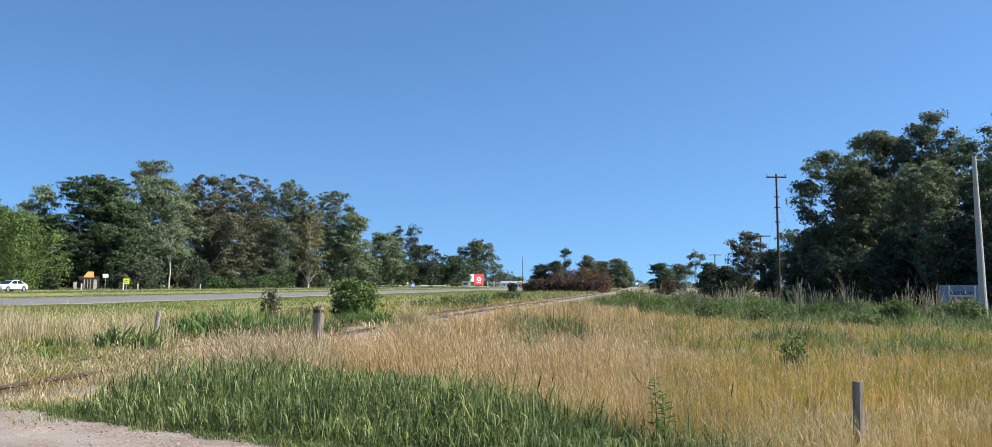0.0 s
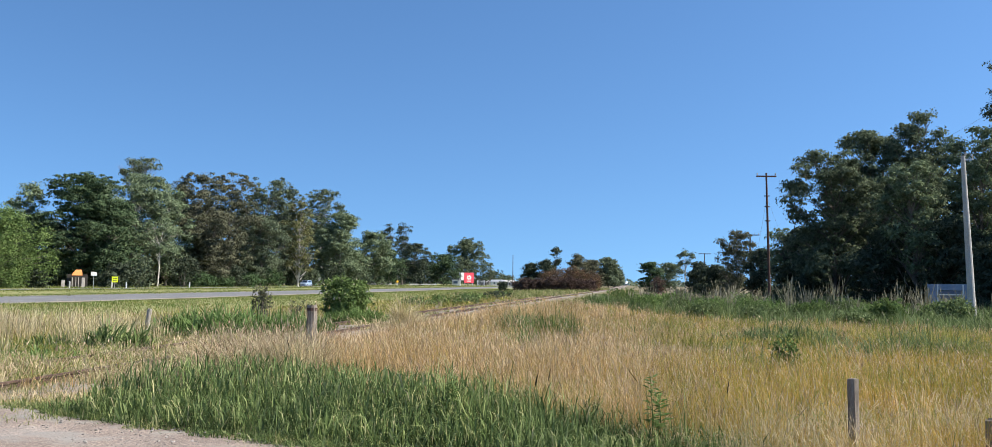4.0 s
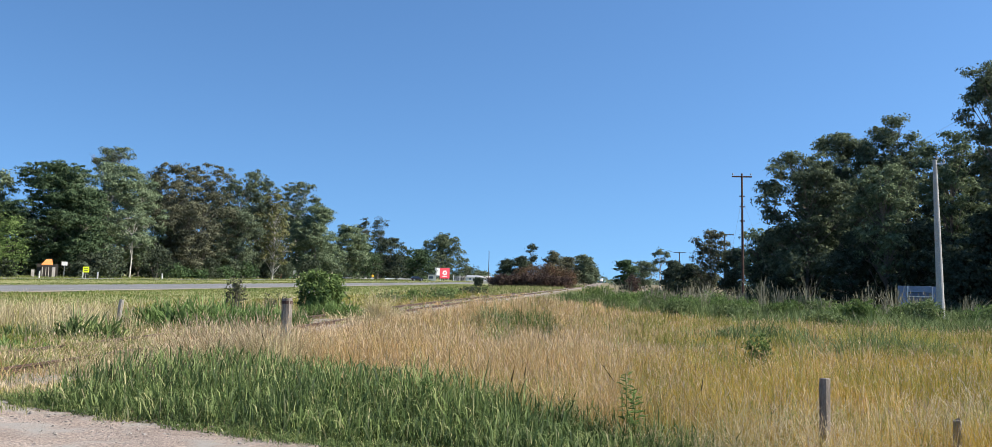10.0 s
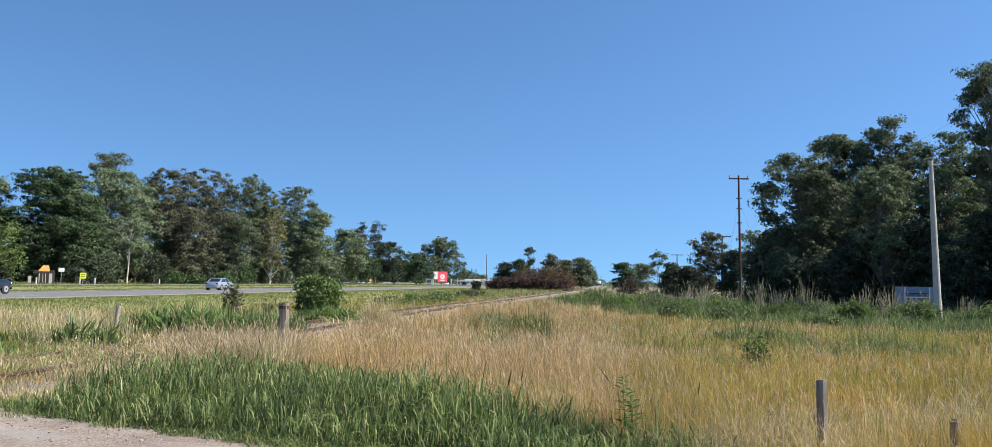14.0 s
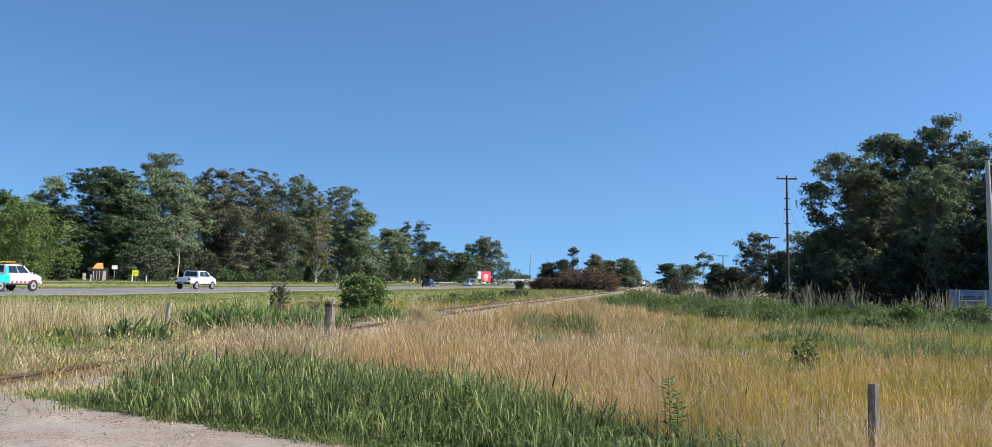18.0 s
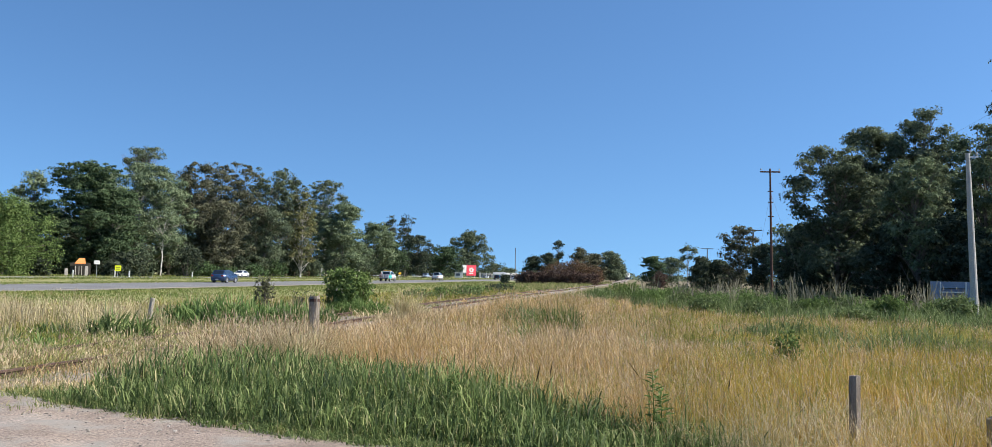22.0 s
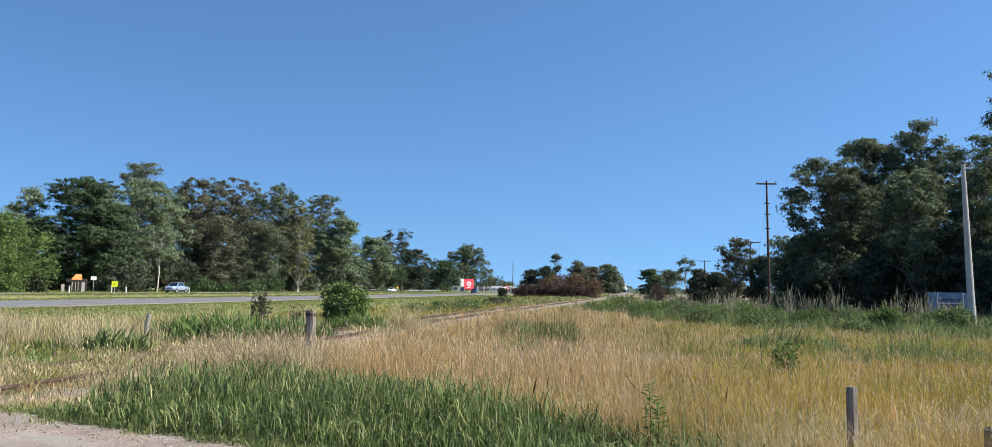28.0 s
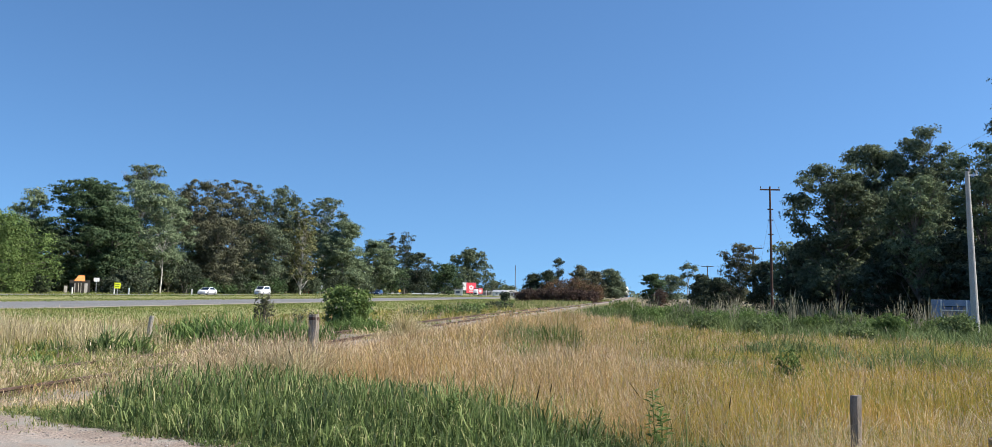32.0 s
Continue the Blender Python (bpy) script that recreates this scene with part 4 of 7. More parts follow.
def lobes_to_points(lobes, n, clump, per, shell=0.55, flat=1.0, cap=0.0, gap=None, seed=1.0):
    """Leaf centres in clumps on the outer part of a set of ellipsoids (x, y, z, rx, rz). cap: the share of hanging clumps that grow on the upper side instead; gap: (size, threshold) of the holes in the crown."""
    L = np.array(lobes)
    w = L[:, 3] ** 2
    nc = max(1, n // per)
    k = rng.choice(len(L), nc, p=w / w.sum())
    d = rng.normal(size=(nc, 3))
    d /= np.linalg.norm(d, axis=1)[:, None]
    d[:, 2] = np.where((d[:, 2] < -0.15) & (rng.random(nc) < cap), -d[:, 2], d[:, 2])
    r = shell + (1.15 - shell) * rng.random(nc) ** 0.75
    c = L[k, :3] + d * r[:, None] * np.stack([L[k, 3], L[k, 3], L[k, 4]], 1)
    if gap is not None:
        ok = lump(c, 1.0 / gap[0], seed) > gap[1]
        c, d = c[ok], d[ok]
        nc = len(c)
    cs = clump * rng.uniform(0.35, 1.35, nc)
    e = rng.normal(size=(nc * per, 3))
    e /= np.linalg.norm(e, axis=1)[:, None]
    if cap:                                              # each clump is a small dome of leaves
        e[:, 2] = np.where((e[:, 2] < -0.1) & (rng.random(len(e)) < 0.75), -e[:, 2], e[:, 2])
    reach = np.repeat(cs, per) * (0.45 + 0.65 * rng.random(len(e)) ** 0.6) * (1 + 0.3 * lump(np.repeat(c, per, 0) + e * clump, 2.2 / clump, seed + 3.0))
    P = np.repeat(c, per, 0) + e * reach[:, None] * np.array([1, 1, flat])
    out = 0.3 * np.repeat(d, per, 0) + e + np.array([0, 0, 0.25])
    return P, out / (np.linalg.norm(out, axis=1)[:, None] + 1e-9)


def crown_object(name, P, size, mat, parent, aspect=0.5, droop=0.0):
    P, out = P
    k = P[:, 2] > 0.03
    V, Q = leaves(P[k], size * 1.25, aspect * 1.3, droop, out[k])
    ob = new(name, raw_mesh(name, V, np.zeros((0, 4), int), Q, [mat]))
    ob.parent = parent
    return ob


# crown forms: lobes, lobe radius (share of the crown's), hole size (share of the crown's radius), hole threshold, clump radius in leaves, leaves in a clump
FORMS = {"gum": (62, 0.12, 0.26, 0.2, -0.25, 3.3, 50), "round": (64, 0.14, 0.28, 0.24, -0.55, 3.0, 42), "shaggy": (70, 0.13, 0.27, 0.17, -0.4, 3.2, 40),
         "airy": (16, 0.16, 0.3, 0.3, -0.4, 2.2, 20), "willow": (60, 0.15, 0.28, 0.2, -0.32, 4.0, 70), "spindly": (12, 0.25, 0.42, 0.3, -0.4, 2.6, 26)}


def tree(label, x, y, h, r, leafmat, barkmat, n, leaf, style="gum", seed=1, bare=0.25, group="", category="tree", sink=0.1, name="tree", core=True):
    """A trunk with limbs and a crown of n leaves in clumps. bare: the share of the height that carries no leaves; core: leaves inside the crown too."""
    R = random.Random(seed)
    t = thing(name, Matrix.Translation((x, y, gz(x, y) - sink)), label, category, group)
    bm = bmesh.new()
    lobes = []
    tr = 0.0085 * h + 0.06
    top = h * 0.66
    lean = (R.uniform(-0.04, 0.04) * h, R.uniform(-0.04, 0.04) * h)
    def axis(f):
        return Vector((lean[0] * f + 0.012 * h * math.sin(f * 5 + seed), lean[1] * f + 0.012 * h * math.cos(f * 4 + seed), f * h))
    fs = [0, 0.03, 0.15, 0.3, 0.45, 0.66]
    tube(bm, [axis(f) for f in fs], [tr * (1.35 if f == 0 else 1.0 - 0.75 * f) for f in fs], 9, 0.06)
    count, r0, r1, hole, thr, cl, per = FORMS[style]
    for k in range(count):
        g = (k + R.random()) / count
        f = bare + (1 - bare) * (0.05 + 0.92 * g)
        rx = r * R.uniform(r0, r1)
        rz = rx * R.uniform(0.6, 0.95)
        if style == "shaggy":                  # widest below the middle, narrowing to a ragged top
            prof = min(1.0, 0.72 + g) * (1.0 - 0.5 * max(0, (g - 0.3) / 0.7) ** 1.6)
            rz = min(rz, h * 0.06)
        elif style in ("round", "willow"):
            prof = math.sqrt(max(0.05, 1 - (2 * min(0.98, max(0.08, g)) - 0.85) ** 2 / 1.35))
        elif style == "gum":                   # fans out towards a broad, uneven top
            prof = 0.62 + 0.42 * math.sin(math.pi * min(1, g * 0.8 + 0.12))
        else:
            prof = 0.5 + 0.45 * math.sin(math.pi * min(1, g * 0.8 + 0.15))
        a = R.uniform(0, 2 * math.pi)
        c = axis(min(f, 1))
        off = max(0.0, r * prof * math.sqrt(R.uniform(0.12, 1.0)) - rx * 0.6) * (1.0 if g < 0.95 else 0.6)
        c = Vector((c.x + math.cos(a) * off, c.y + math.sin(a) * off, min(f * h, h - rz * R.uniform(0.75, 1.5))))
        lobes.append((c.x, c.y, c.z, rx, rz))
        j = max(0.06, min(top / h - 0.04, f - R.uniform(0.08, 0.25)))
        s = axis(j)
        mid = s.lerp(c, 0.5) + Vector((0, 0, R.uniform(-0.02, 0.05) * h))
        lr = tr * (1 - 0.75 * j) * 0.5
        tube(bm, [s, mid, c], [lr, lr * 0.55, lr * 0.2], 4)
        for _ in range(3 if style in ("airy", "spindly", "gum") else 1):
            e = c + Vector((R.uniform(-1, 1) * rx, R.uniform(-1, 1) * rx, R.uniform(-0.4, 0.9) * rz))
            tube(bm, [mid.lerp(c, 0.6), e], [lr * 0.28, lr * 0.08], 3)
    part("trunk", bm, barkmat, t)
    if n:
        if core and count > 30:
            for g in (0.2, 0.4, 0.6, 0.75):
                c = axis(bare + (1 - bare) * g)
                lobes.append((c.x, c.y, c.z, r * 0.42 * (1 - 0.35 * g), h * (1 - bare) * 0.14))
        P = lobes_to_points(lobes, n, leaf * cl, per, 0.45, flat=0.42 if style == "shaggy" else 0.66, cap=0.55, gap=(max(0.5, r * hole), thr), seed=seed * 1.3)
        if style == "willow":
            k = rng.random(len(P[0])) < 0.6
            P[0][k, 2] -= rng.random(k.sum()) * h * 0.2
        crown_object("crown", P, leaf, leafmat, t, 0.5, 0.9 if style in ("gum", "willow") else 0.0)
    return t



def shrub(label, x, y, h, r, mat, n, leaf, seed=1, name="shrub", category="shrub", group="", stems=7, up=0.0, aspect=0.5, flowers=0):
    R = random.Random(seed)
    t = thing(name, Matrix.Translation((x, y, gz(x, y) - 0.03)), label, category, group)
    bm = bmesh.new()
    lobes = []
    for k in range(stems):
        a = k * 2.4 + R.random()
        d = r * 0.62 * math.sqrt((k + 0.3) / stems)
        top = h * R.uniform(0.6, 0.82) * (1 - 0.35 * d / max(r, 0.01))
        c = Vector((math.cos(a) * d, math.sin(a) * d, top))
        lobes.append((c.x, c.y, c.z * 0.95, r * R.uniform(0.3, 0.45), h * R.uniform(0.18, 0.3)))
        lobes.append((c.x * 1.15, c.y * 1.15, c.z * 0.45, r * R.uniform(0.3, 0.42), h * R.uniform(0.22, 0.35)))
        tube(bm, [(c.x * 0.2, c.y * 0.2, 0), (c.x * 0.6, c.y * 0.6, c.z * 0.5), c], [0.012 * h + 0.008, 0.008 * h + 0.005, 0.004], 5)
    part("stems", bm, M_BARK, t)
    P = lobes_to_points(lobes, n, leaf * 1.4, 8, 0.2)
    crown_object("foliage", P, leaf, mat, t, aspect, -up)
    if flowers:
        P = lobes_to_points(lobes, flowers, leaf * 0.4, 4, 0.9)
        crown_object("blossom", P, leaf * 0.45, F_FLOWER, t, 0.9)
    return t


# row of trees beyond the highway
ROADSIDE = (
    # label, x, y, height, crown radius, leaves, bark, leaf count, leaf size, form, share without leaves
    ("broad bright green weeping tree at the roadside", -72.4, 133.1, 12.4, 8.3, F_GREEN, M_BARK, 52000, 0.24, "willow", 0.03),
    ("dark tree behind the weeping tree", -86.2, 152.4, 15.3, 4.0, F_PINE, M_BARK, 9000, 0.4, "round", 0.2),
    ("pale grey-green eucalyptus behind a dark pine", -84.4, 162.6, 19.2, 3.8, F_EUCA_PALE, M_BARK, 9000, 0.36, "gum", 0.35),
    ("tall dark pine with dense layered branches", -74.4, 164.0, 21.7, 10.8, F_PINE, M_BARK, 64000, 0.32, "shaggy", 0.04),
    ("dark pine with low spreading branches", -69.6, 165.6, 16.3, 6.2, F_PINE, M_BARK, 26000, 0.32, "shaggy", 0.05),
    ("tall pale green eucalyptus with open crown", -74.3, 190.3, 25.0, 11.4, F_EUCA_PALE, M_PALEBARK, 62000, 0.34, "gum", 0.1),
    ("slender eucalyptus with a small high umbrella crown", -78.4, 198.5, 29.2, 4.6, F_EUCA, M_BARK, 4200, 0.36, "gum", 0.84),
    ("pale green eucalyptus beside the open-crowned one", -69.2, 194.9, 22.2, 5.6, F_EUCA_PALE, M_BARK, 24000, 0.34, "gum", 0.06),
    ("pale green eucalyptus behind the pines", -76.2, 177.1, 21.4, 5.0, F_EUCA_PALE, M_BARK, 18000, 0.34, "gum", 0.1),
    ("half-bare tree with a pale trunk and twiggy crown", -63.5, 173.8, 13.6, 4.4, F_EUCA_PALE, M_PALEBARK, 7000, 0.24, "airy", 0.45),
    ("tall olive-brown eucalyptus in the roadside row", -65.5, 203.6, 26.2, 7.6, F_EUCA_BROWN, M_BARK, 34000, 0.35, "gum", 0.04),
    ("tall olive-brown eucalyptus in the roadside row", -62.5, 221.1, 29.0, 9.0, F_EUCA_BROWN, M_BARK, 38000, 0.36, "gum", 0.04),
    ("tall grey-green eucalyptus in the roadside row", -59.4, 239.4, 29.8, 8.8, F_EUCA, M_BARK, 32000, 0.38, "gum", 0.04),
    ("olive-brown eucalyptus in front of the tall row", -60.4, 198.0, 17.2, 6.4, F_EUCA_BROWN, M_BARK, 30000, 0.34, "gum", 0.02),
    ("grey-green eucalyptus in front of the tall row", -55.6, 224.0, 18.4, 6.2, F_EUCA, M_BARK, 26000, 0.36, "gum", 0.02),
    ("grey-green eucalyptus beside the yellowing one", -55.6, 250.4, 28.2, 8.2, F_EUCA, M_BARK, 30000, 0.4, "gum", 0.04),
    ("yellowing eucalyptus with a pale trunk", -49.4, 239.0, 23.2, 4.8, F_YELLOW, M_PALEBARK, 15000, 0.36, "gum", 0.12),
    ("tall eucalyptus with tufted crown", -55.8, 308.1, 34.3, 7.6, F_EUCA, M_PALEBARK, 17000, 0.44, "gum", 0.42),
    ("dense green broadleaf tree in the roadside row", -46.6, 297.2, 25.3, 11.2, F_EUCA_PALE, M_BARK, 52000, 0.42, "round", 0.03),
    ("dense green broadleaf tree in the roadside row", -40.6, 327.1, 20.2, 9.6, F_EUCA_PALE, M_BARK, 28000, 0.46, "round", 0.03),
    ("spindly dark eucalyptus above the hedge", -38.0, 365.9, 26.0, 4.4, F_DARK, M_BARK, 7500, 0.44, "gum", 0.3),
    ("spindly dark eucalyptus above the hedge", -34.4, 398.7, 28.8, 4.0, F_DARK, M_BARK, 6500, 0.46, "gum", 0.3),
    ("dark green hedge tree along the highway", -34.8, 337.6, 14.2, 8.2, F_PINE, M_BARK, 16000, 0.44, "round", 0.02),
    ("dark green hedge tree along the highway", -27.6, 380.1, 18.7, 8.6, F_DARK, M_BARK, 15000, 0.48, "round", 0.02),
    ("dark green hedge tree along the highway", -18.1, 435.9, 15.8, 10.0, F_PINE, M_BARK, 14000, 0.54, "round", 0.02),
    ("large round eucalyptus behind the billboard", -6.1, 542.0, 29.0, 15.4, F_EUCA, M_BARK, 32000, 0.62, "round", 0.06),
    ("far hazy tree at the end of the highway", 14.8, 900.0, 13.4, 10.1, F_EUCA, M_BARK, 3200, 1.31, "round", 0.05),
    ("far hazy tree at the end of the highway", 28.9, 1000.0, 10.7, 12.9, F_EUCA, M_BARK, 3200, 1.31, "round", 0.05),
    ("far hazy tree at the end of the highway", 2.0, 1050.0, 7.5, 13.6, F_EUCA, M_BARK, 3200, 1.31, "round", 0.05),
)
for k, (lab, x, y, h, r, fm, bk, n, lf, form, bare) in enumerate(ROADSIDE):
    tree(lab, x, y, h, r, fm, bk, n, lf, form, 3 + k, bare, group="trees along the highway")
for k, (x, y, h, r) in enumerate(((-89.1, 158.5, 11.2, 4.8), (-87.7, 166.8, 10.0, 5.7), (-86.2, 176.0, 12.6, 6.8), (-83.7, 190.8, 16.5, 7.4), (-79.8, 203.6, 19.4, 7.5), (-76.3, 222.1, 22.0, 8.6), (-73.4, 239.5, 22.6, 9.3), (-69.6, 262.6, 23.4, 10.0),
                                  (-65.9, 285.5, 23.5, 10.0), (-61.3, 316.6, 22.6, 10.4), (-56.6, 338.8, 18.3, 10.2), (-51.5, 374.6, 14.3, 9.7), (-45.8, 408.3, 13.0, 8.8), (-39.0, 448.5, 13.5, 9.7), (-31.7, 497.5, 14.5, 9.4), (-22.9, 549.0, 14.6, 9.5))):
    tree("dark tree at the back of the roadside row", x, y, h, r, F_DARK, M_BARK, 6500, 0.66, "round", 200 + k, 0.0, group="trees along the highway")
shrub("dense roadside bush under the trees", -68.8, 136.9, 3.1, 2.00, F_DARK, 2600, 0.36, 30, group="roadside bushes", name="bush", category="bush")
shrub("dense roadside bush under the trees", -64.9, 159.9, 5.4, 3.50, F_DARK, 2600, 0.36, 31, group="roadside bushes", name="bush", category="bush")
shrub("dense roadside bush under the trees", -64.0, 165.1, 7.2, 3.61, F_EUCA, 2600, 0.36, 32, group="roadside bushes", name="bush", category="bush")
shrub("dense roadside bush under the trees", -61.2, 181.7, 8.0, 4.38, F_DARK, 2600, 0.36, 33, group="roadside bushes", name="bush", category="bush")
shrub("dense roadside bush under the trees", -60.0, 188.5, 3.3, 4.13, F_BUSH, 2600, 0.36, 34, group="roadside bushes", name="bush", category="bush")
shrub("dense roadside bush under the trees", -58.4, 198.3, 3.0, 4.05, F_BUSH, 2600, 0.36, 35, group="roadside bushes", name="bush", category="bush")
shrub("dense roadside bush under the trees", -57.2, 205.4, 5.2, 3.75, F_DARK, 2600, 0.36, 36, group="roadside bushes", name="bush", category="bush")
shrub("dense roadside bush under the trees", -56.0, 212.3, 4.1, 4.65, F_BUSH, 2600, 0.36, 37, group="roadside bushes", name="bush", category="bush")
shrub("dense roadside bush under the trees", -53.8, 225.5, 5.1, 4.28, F_BUSH, 2600, 0.36, 38, group="roadside bushes", name="bush", category="bush")
shrub("dense roadside bush under the trees", -51.2, 240.6, 6.7, 3.51, F_DARK, 2600, 0.36, 39, group="roadside bushes", name="bush", category="bush")
shrub("dense roadside bush under the trees", -48.7, 255.1, 5.8, 3.72, F_EUCA, 2600, 0.36, 40, group="roadside bushes", name="bush", category="bush")
shrub("dense roadside bush under the trees", -45.5, 274.5, 6.7, 4.41, F_DARK, 2600, 0.36, 41, group="roadside bushes", name="bush", category="bush")
shrub("dense roadside bush under the trees", -41.6, 297.1, 7.7, 5.42, F_EUCA, 2600, 0.36, 42, group="roadside bushes", name="bush", category="bush")
shrub("dense roadside bush under the trees", -65.6, 156.0, 3.1, 2.50, F_DARK, 2600, 0.36, 43, group="roadside bushes", name="bush", category="bush")
shrub("dark hedge behind the roadside trees", -87.1, 152.9, 6.2, 4.13, F_DARK, 1300, 0.85, 300, group="roadside hedge", name="hedge_bush", category="bush", stems=9)
shrub("dark hedge behind the roadside trees", -85.9, 159.8, 6.3, 4.31, F_DARK, 1300, 0.85, 301, group="roadside hedge", name="hedge_bush", category="bush", stems=9)
shrub("dark hedge behind the roadside trees", -84.6, 167.4, 6.5, 4.52, F_DARK, 1300, 0.85, 302, group="roadside hedge", name="hedge_bush", category="bush", stems=9)
shrub("dark hedge behind the roadside trees", -83.2, 175.7, 6.7, 4.74, F_DARK, 1300, 0.85, 303, group="roadside hedge", name="hedge_bush", category="bush", stems=9)
shrub("dark hedge behind the roadside trees", -81.6, 184.9, 7.0, 4.99, F_DARK, 1300, 0.85, 304, group="roadside hedge", name="hedge_bush", category="bush", stems=9)
shrub("dark hedge behind the roadside trees", -79.9, 195.2, 7.2, 5.27, F_DARK, 1300, 0.85, 305, group="roadside hedge", name="hedge_bush", category="bush", stems=9)
shrub("dark hedge behind the roadside trees", -78.0, 206.6, 7.5, 5.58, F_DARK, 1300, 0.85, 306, group="roadside hedge", name="hedge_bush", category="bush", stems=9)
shrub("dark hedge behind the roadside trees", -75.8, 219.4, 7.8, 5.92, F_DARK, 1300, 0.85, 307, group="roadside hedge", name="hedge_bush", category="bush", stems=9)
shrub("dark hedge behind the roadside trees", -73.3, 234.0, 8.2, 6.32, F_DARK, 1300, 0.85, 308, group="roadside hedge", name="hedge_bush", category="bush", stems=9)
shrub("dark hedge behind the roadside trees", -70.5, 250.6, 8.6, 6.77, F_DARK, 1300, 0.85, 309, group="roadside hedge", name="hedge_bush", category="bush", stems=9)
shrub("dark hedge behind the roadside trees", -67.3, 269.8, 9.0, 7.29, F_DARK, 1300, 0.85, 310, group="roadside hedge", name="hedge_bush", category="bush", stems=9)
shrub("dark hedge behind the roadside trees", -63.5, 292.1, 9.6, 7.89, F_DARK, 1300, 0.85, 311, group="roadside hedge", name="hedge_bush", category="bush", stems=9)
shrub("dark hedge behind the roadside trees", -59.0, 318.5, 10.2, 8.60, F_DARK, 1300, 0.85, 312, group="roadside hedge", name="hedge_bush", category="bush", stems=9)
shrub("dark hedge behind the roadside trees", -53.6, 350.1, 11.0, 9.45, F_DARK, 1300, 0.85, 313, group="roadside hedge", name="hedge_bush", category="bush", stems=9)
shrub("dark hedge behind the roadside trees", -47.1, 388.7, 12.0, 10.50, F_DARK, 1300, 0.85, 314, group="roadside hedge", name="hedge_bush", category="bush", stems=9)
shrub("dark hedge behind the roadside trees", -38.9, 436.9, 13.2, 11.80, F_DARK, 1300, 0.85, 315, group="roadside hedge", name="hedge_bush", category="bush", stems=9)
shrub("dark hedge behind the roadside trees", -28.5, 498.7, 14.7, 13.47, F_DARK, 1300, 0.85, 316, group="roadside hedge", name="hedge_bush", category="bush", stems=9)
shrub("dark hedge behind the roadside trees", -14.5, 580.8, 16.7, 15.68, F_DARK, 1300, 0.85, 317, group="roadside hedge", name="hedge_bush", category="bush", stems=9)
shrub("dark hedge behind the roadside trees", 4.9, 695.4, 19.6, 18.78, F_DARK, 1300, 0.85, 318, group="roadside hedge", name="hedge_bush", category="bush", stems=9)
# scorched thicket and trees by the railway
for k, (x, y, h, r, n) in enumerate(((7.6, 161, 2.7, 1.7, 2400), (9.4, 160, 2.9, 2.0, 3200), (11.6, 160, 3.0, 2.0, 3400), (13.8, 159, 3.1, 2.1, 3600), (16.2, 158, 3.0, 2.1, 3600), (18.4, 158, 2.8, 1.9, 3000), (20.4, 158, 2.7, 1.7, 2400))):
    shrub("low scorched purple-brown thicket beside the railway", x, y, h, r, F_BURNT, n, 0.2, 50 + k, group="scorched thicket", stems=16)
for k, (x, y, h, r, n) in enumerate(((13.6, 168, 4.5, 2.0, 3000), (16.0, 170, 5.4, 2.3, 4200), (18.4, 171, 5.9, 2.4, 4600), (20.6, 172, 5.0, 2.2, 4000), (23.0, 172, 4.2, 2.0, 3000))):
    shrub("tall scorched red-brown bush beside the railway", x, y, h, r, F_SCORCHED, int(n * 1.5), 0.15, 60 + k, group="scorched bushes", stems=16)
tree("slim dark conifer above the scorched thicket", 21.6, 240.0, 11.6, 1.3, F_DARK, M_BARK, 1800, 0.36, "spindly", 60, 0.45)
for k, (lab, x, y, h, r, fm, n) in enumerate((("dark green tree behind the scorched thicket", 14.6, 236, 7.2, 2.9, F_DARK, 7000), ("dark green tree behind the scorched thicket", 18.2, 235, 7.9, 2.8, F_DARK, 7000),
                                             ("olive green tree behind the scorched thicket", 26.6, 230, 8.7, 3.2, F_EUCA_BROWN, 8000), ("olive green tree behind the scorched thicket", 30.6, 232, 7.5, 3.4, F_EUCA_BROWN, 8000),
                                             ("dark green tree beside the railway", 35.4, 235, 8.1, 4.0, F_EUCA, 9000), ("low green tree beside the railway", 39.0, 246, 5.6, 3.0, F_EUCA, 6000))):
    tree(lab, x, y, h, r, fm, M_BARK, n, 0.36, "round", 61 + k, 0.02, group="trees behind the thicket")
tree("far tree beside the railway", 63.8, 420.0, 7.2, 4.6, F_DARK, M_BARK, 5000, 0.66, "round", 64, 0.02)
shrub("small dark bush by a pale heap", 4.4, 150.0, 2.4, 1.09, F_DARK, 700, 0.3, 65)
# trees between the railway and the grove
tree("small dark conifer beside the railway", 30.0, 150.0, 5.5, 2.7, F_PINE, M_BARK, 9000, 0.24, "shaggy", 70, 0.02)
shrub("scorched bush below a small conifer", 30.2, 146.0, 3.4, 1.6, F_BURNT, 1500, 0.2, 71, stems=12)
tree("small grey-green tree beside the railway", 35.6, 160.0, 5.5, 2.8, F_EUCA, M_PALEBARK, 7000, 0.26, "gum", 72, 0.1)
tree("eucalyptus with a pale thin trunk and high crown", 33.7, 140.0, 7.1, 1.7, F_EUCA, M_PALEBARK, 1500, 0.24, "airy", 73, 0.66)
tree("dark broadleaf tree behind the weeds", 33.3, 130.0, 5.0, 2.2, F_DARK, M_BARK, 9000, 0.25, "round", 74, 0.02)
tree("airy grey-brown tree with fine branches", 33.5, 112.0, 8.8, 3.0, F_EUCA_BROWN, M_BARK, 13000, 0.2, "gum", 75, 0.08)
tree("dark broadleaf tree behind the weeds", 32.6, 118.0, 4.3, 3.0, F_DARK, M_BARK, 11000, 0.25, "round", 76, 0.02)
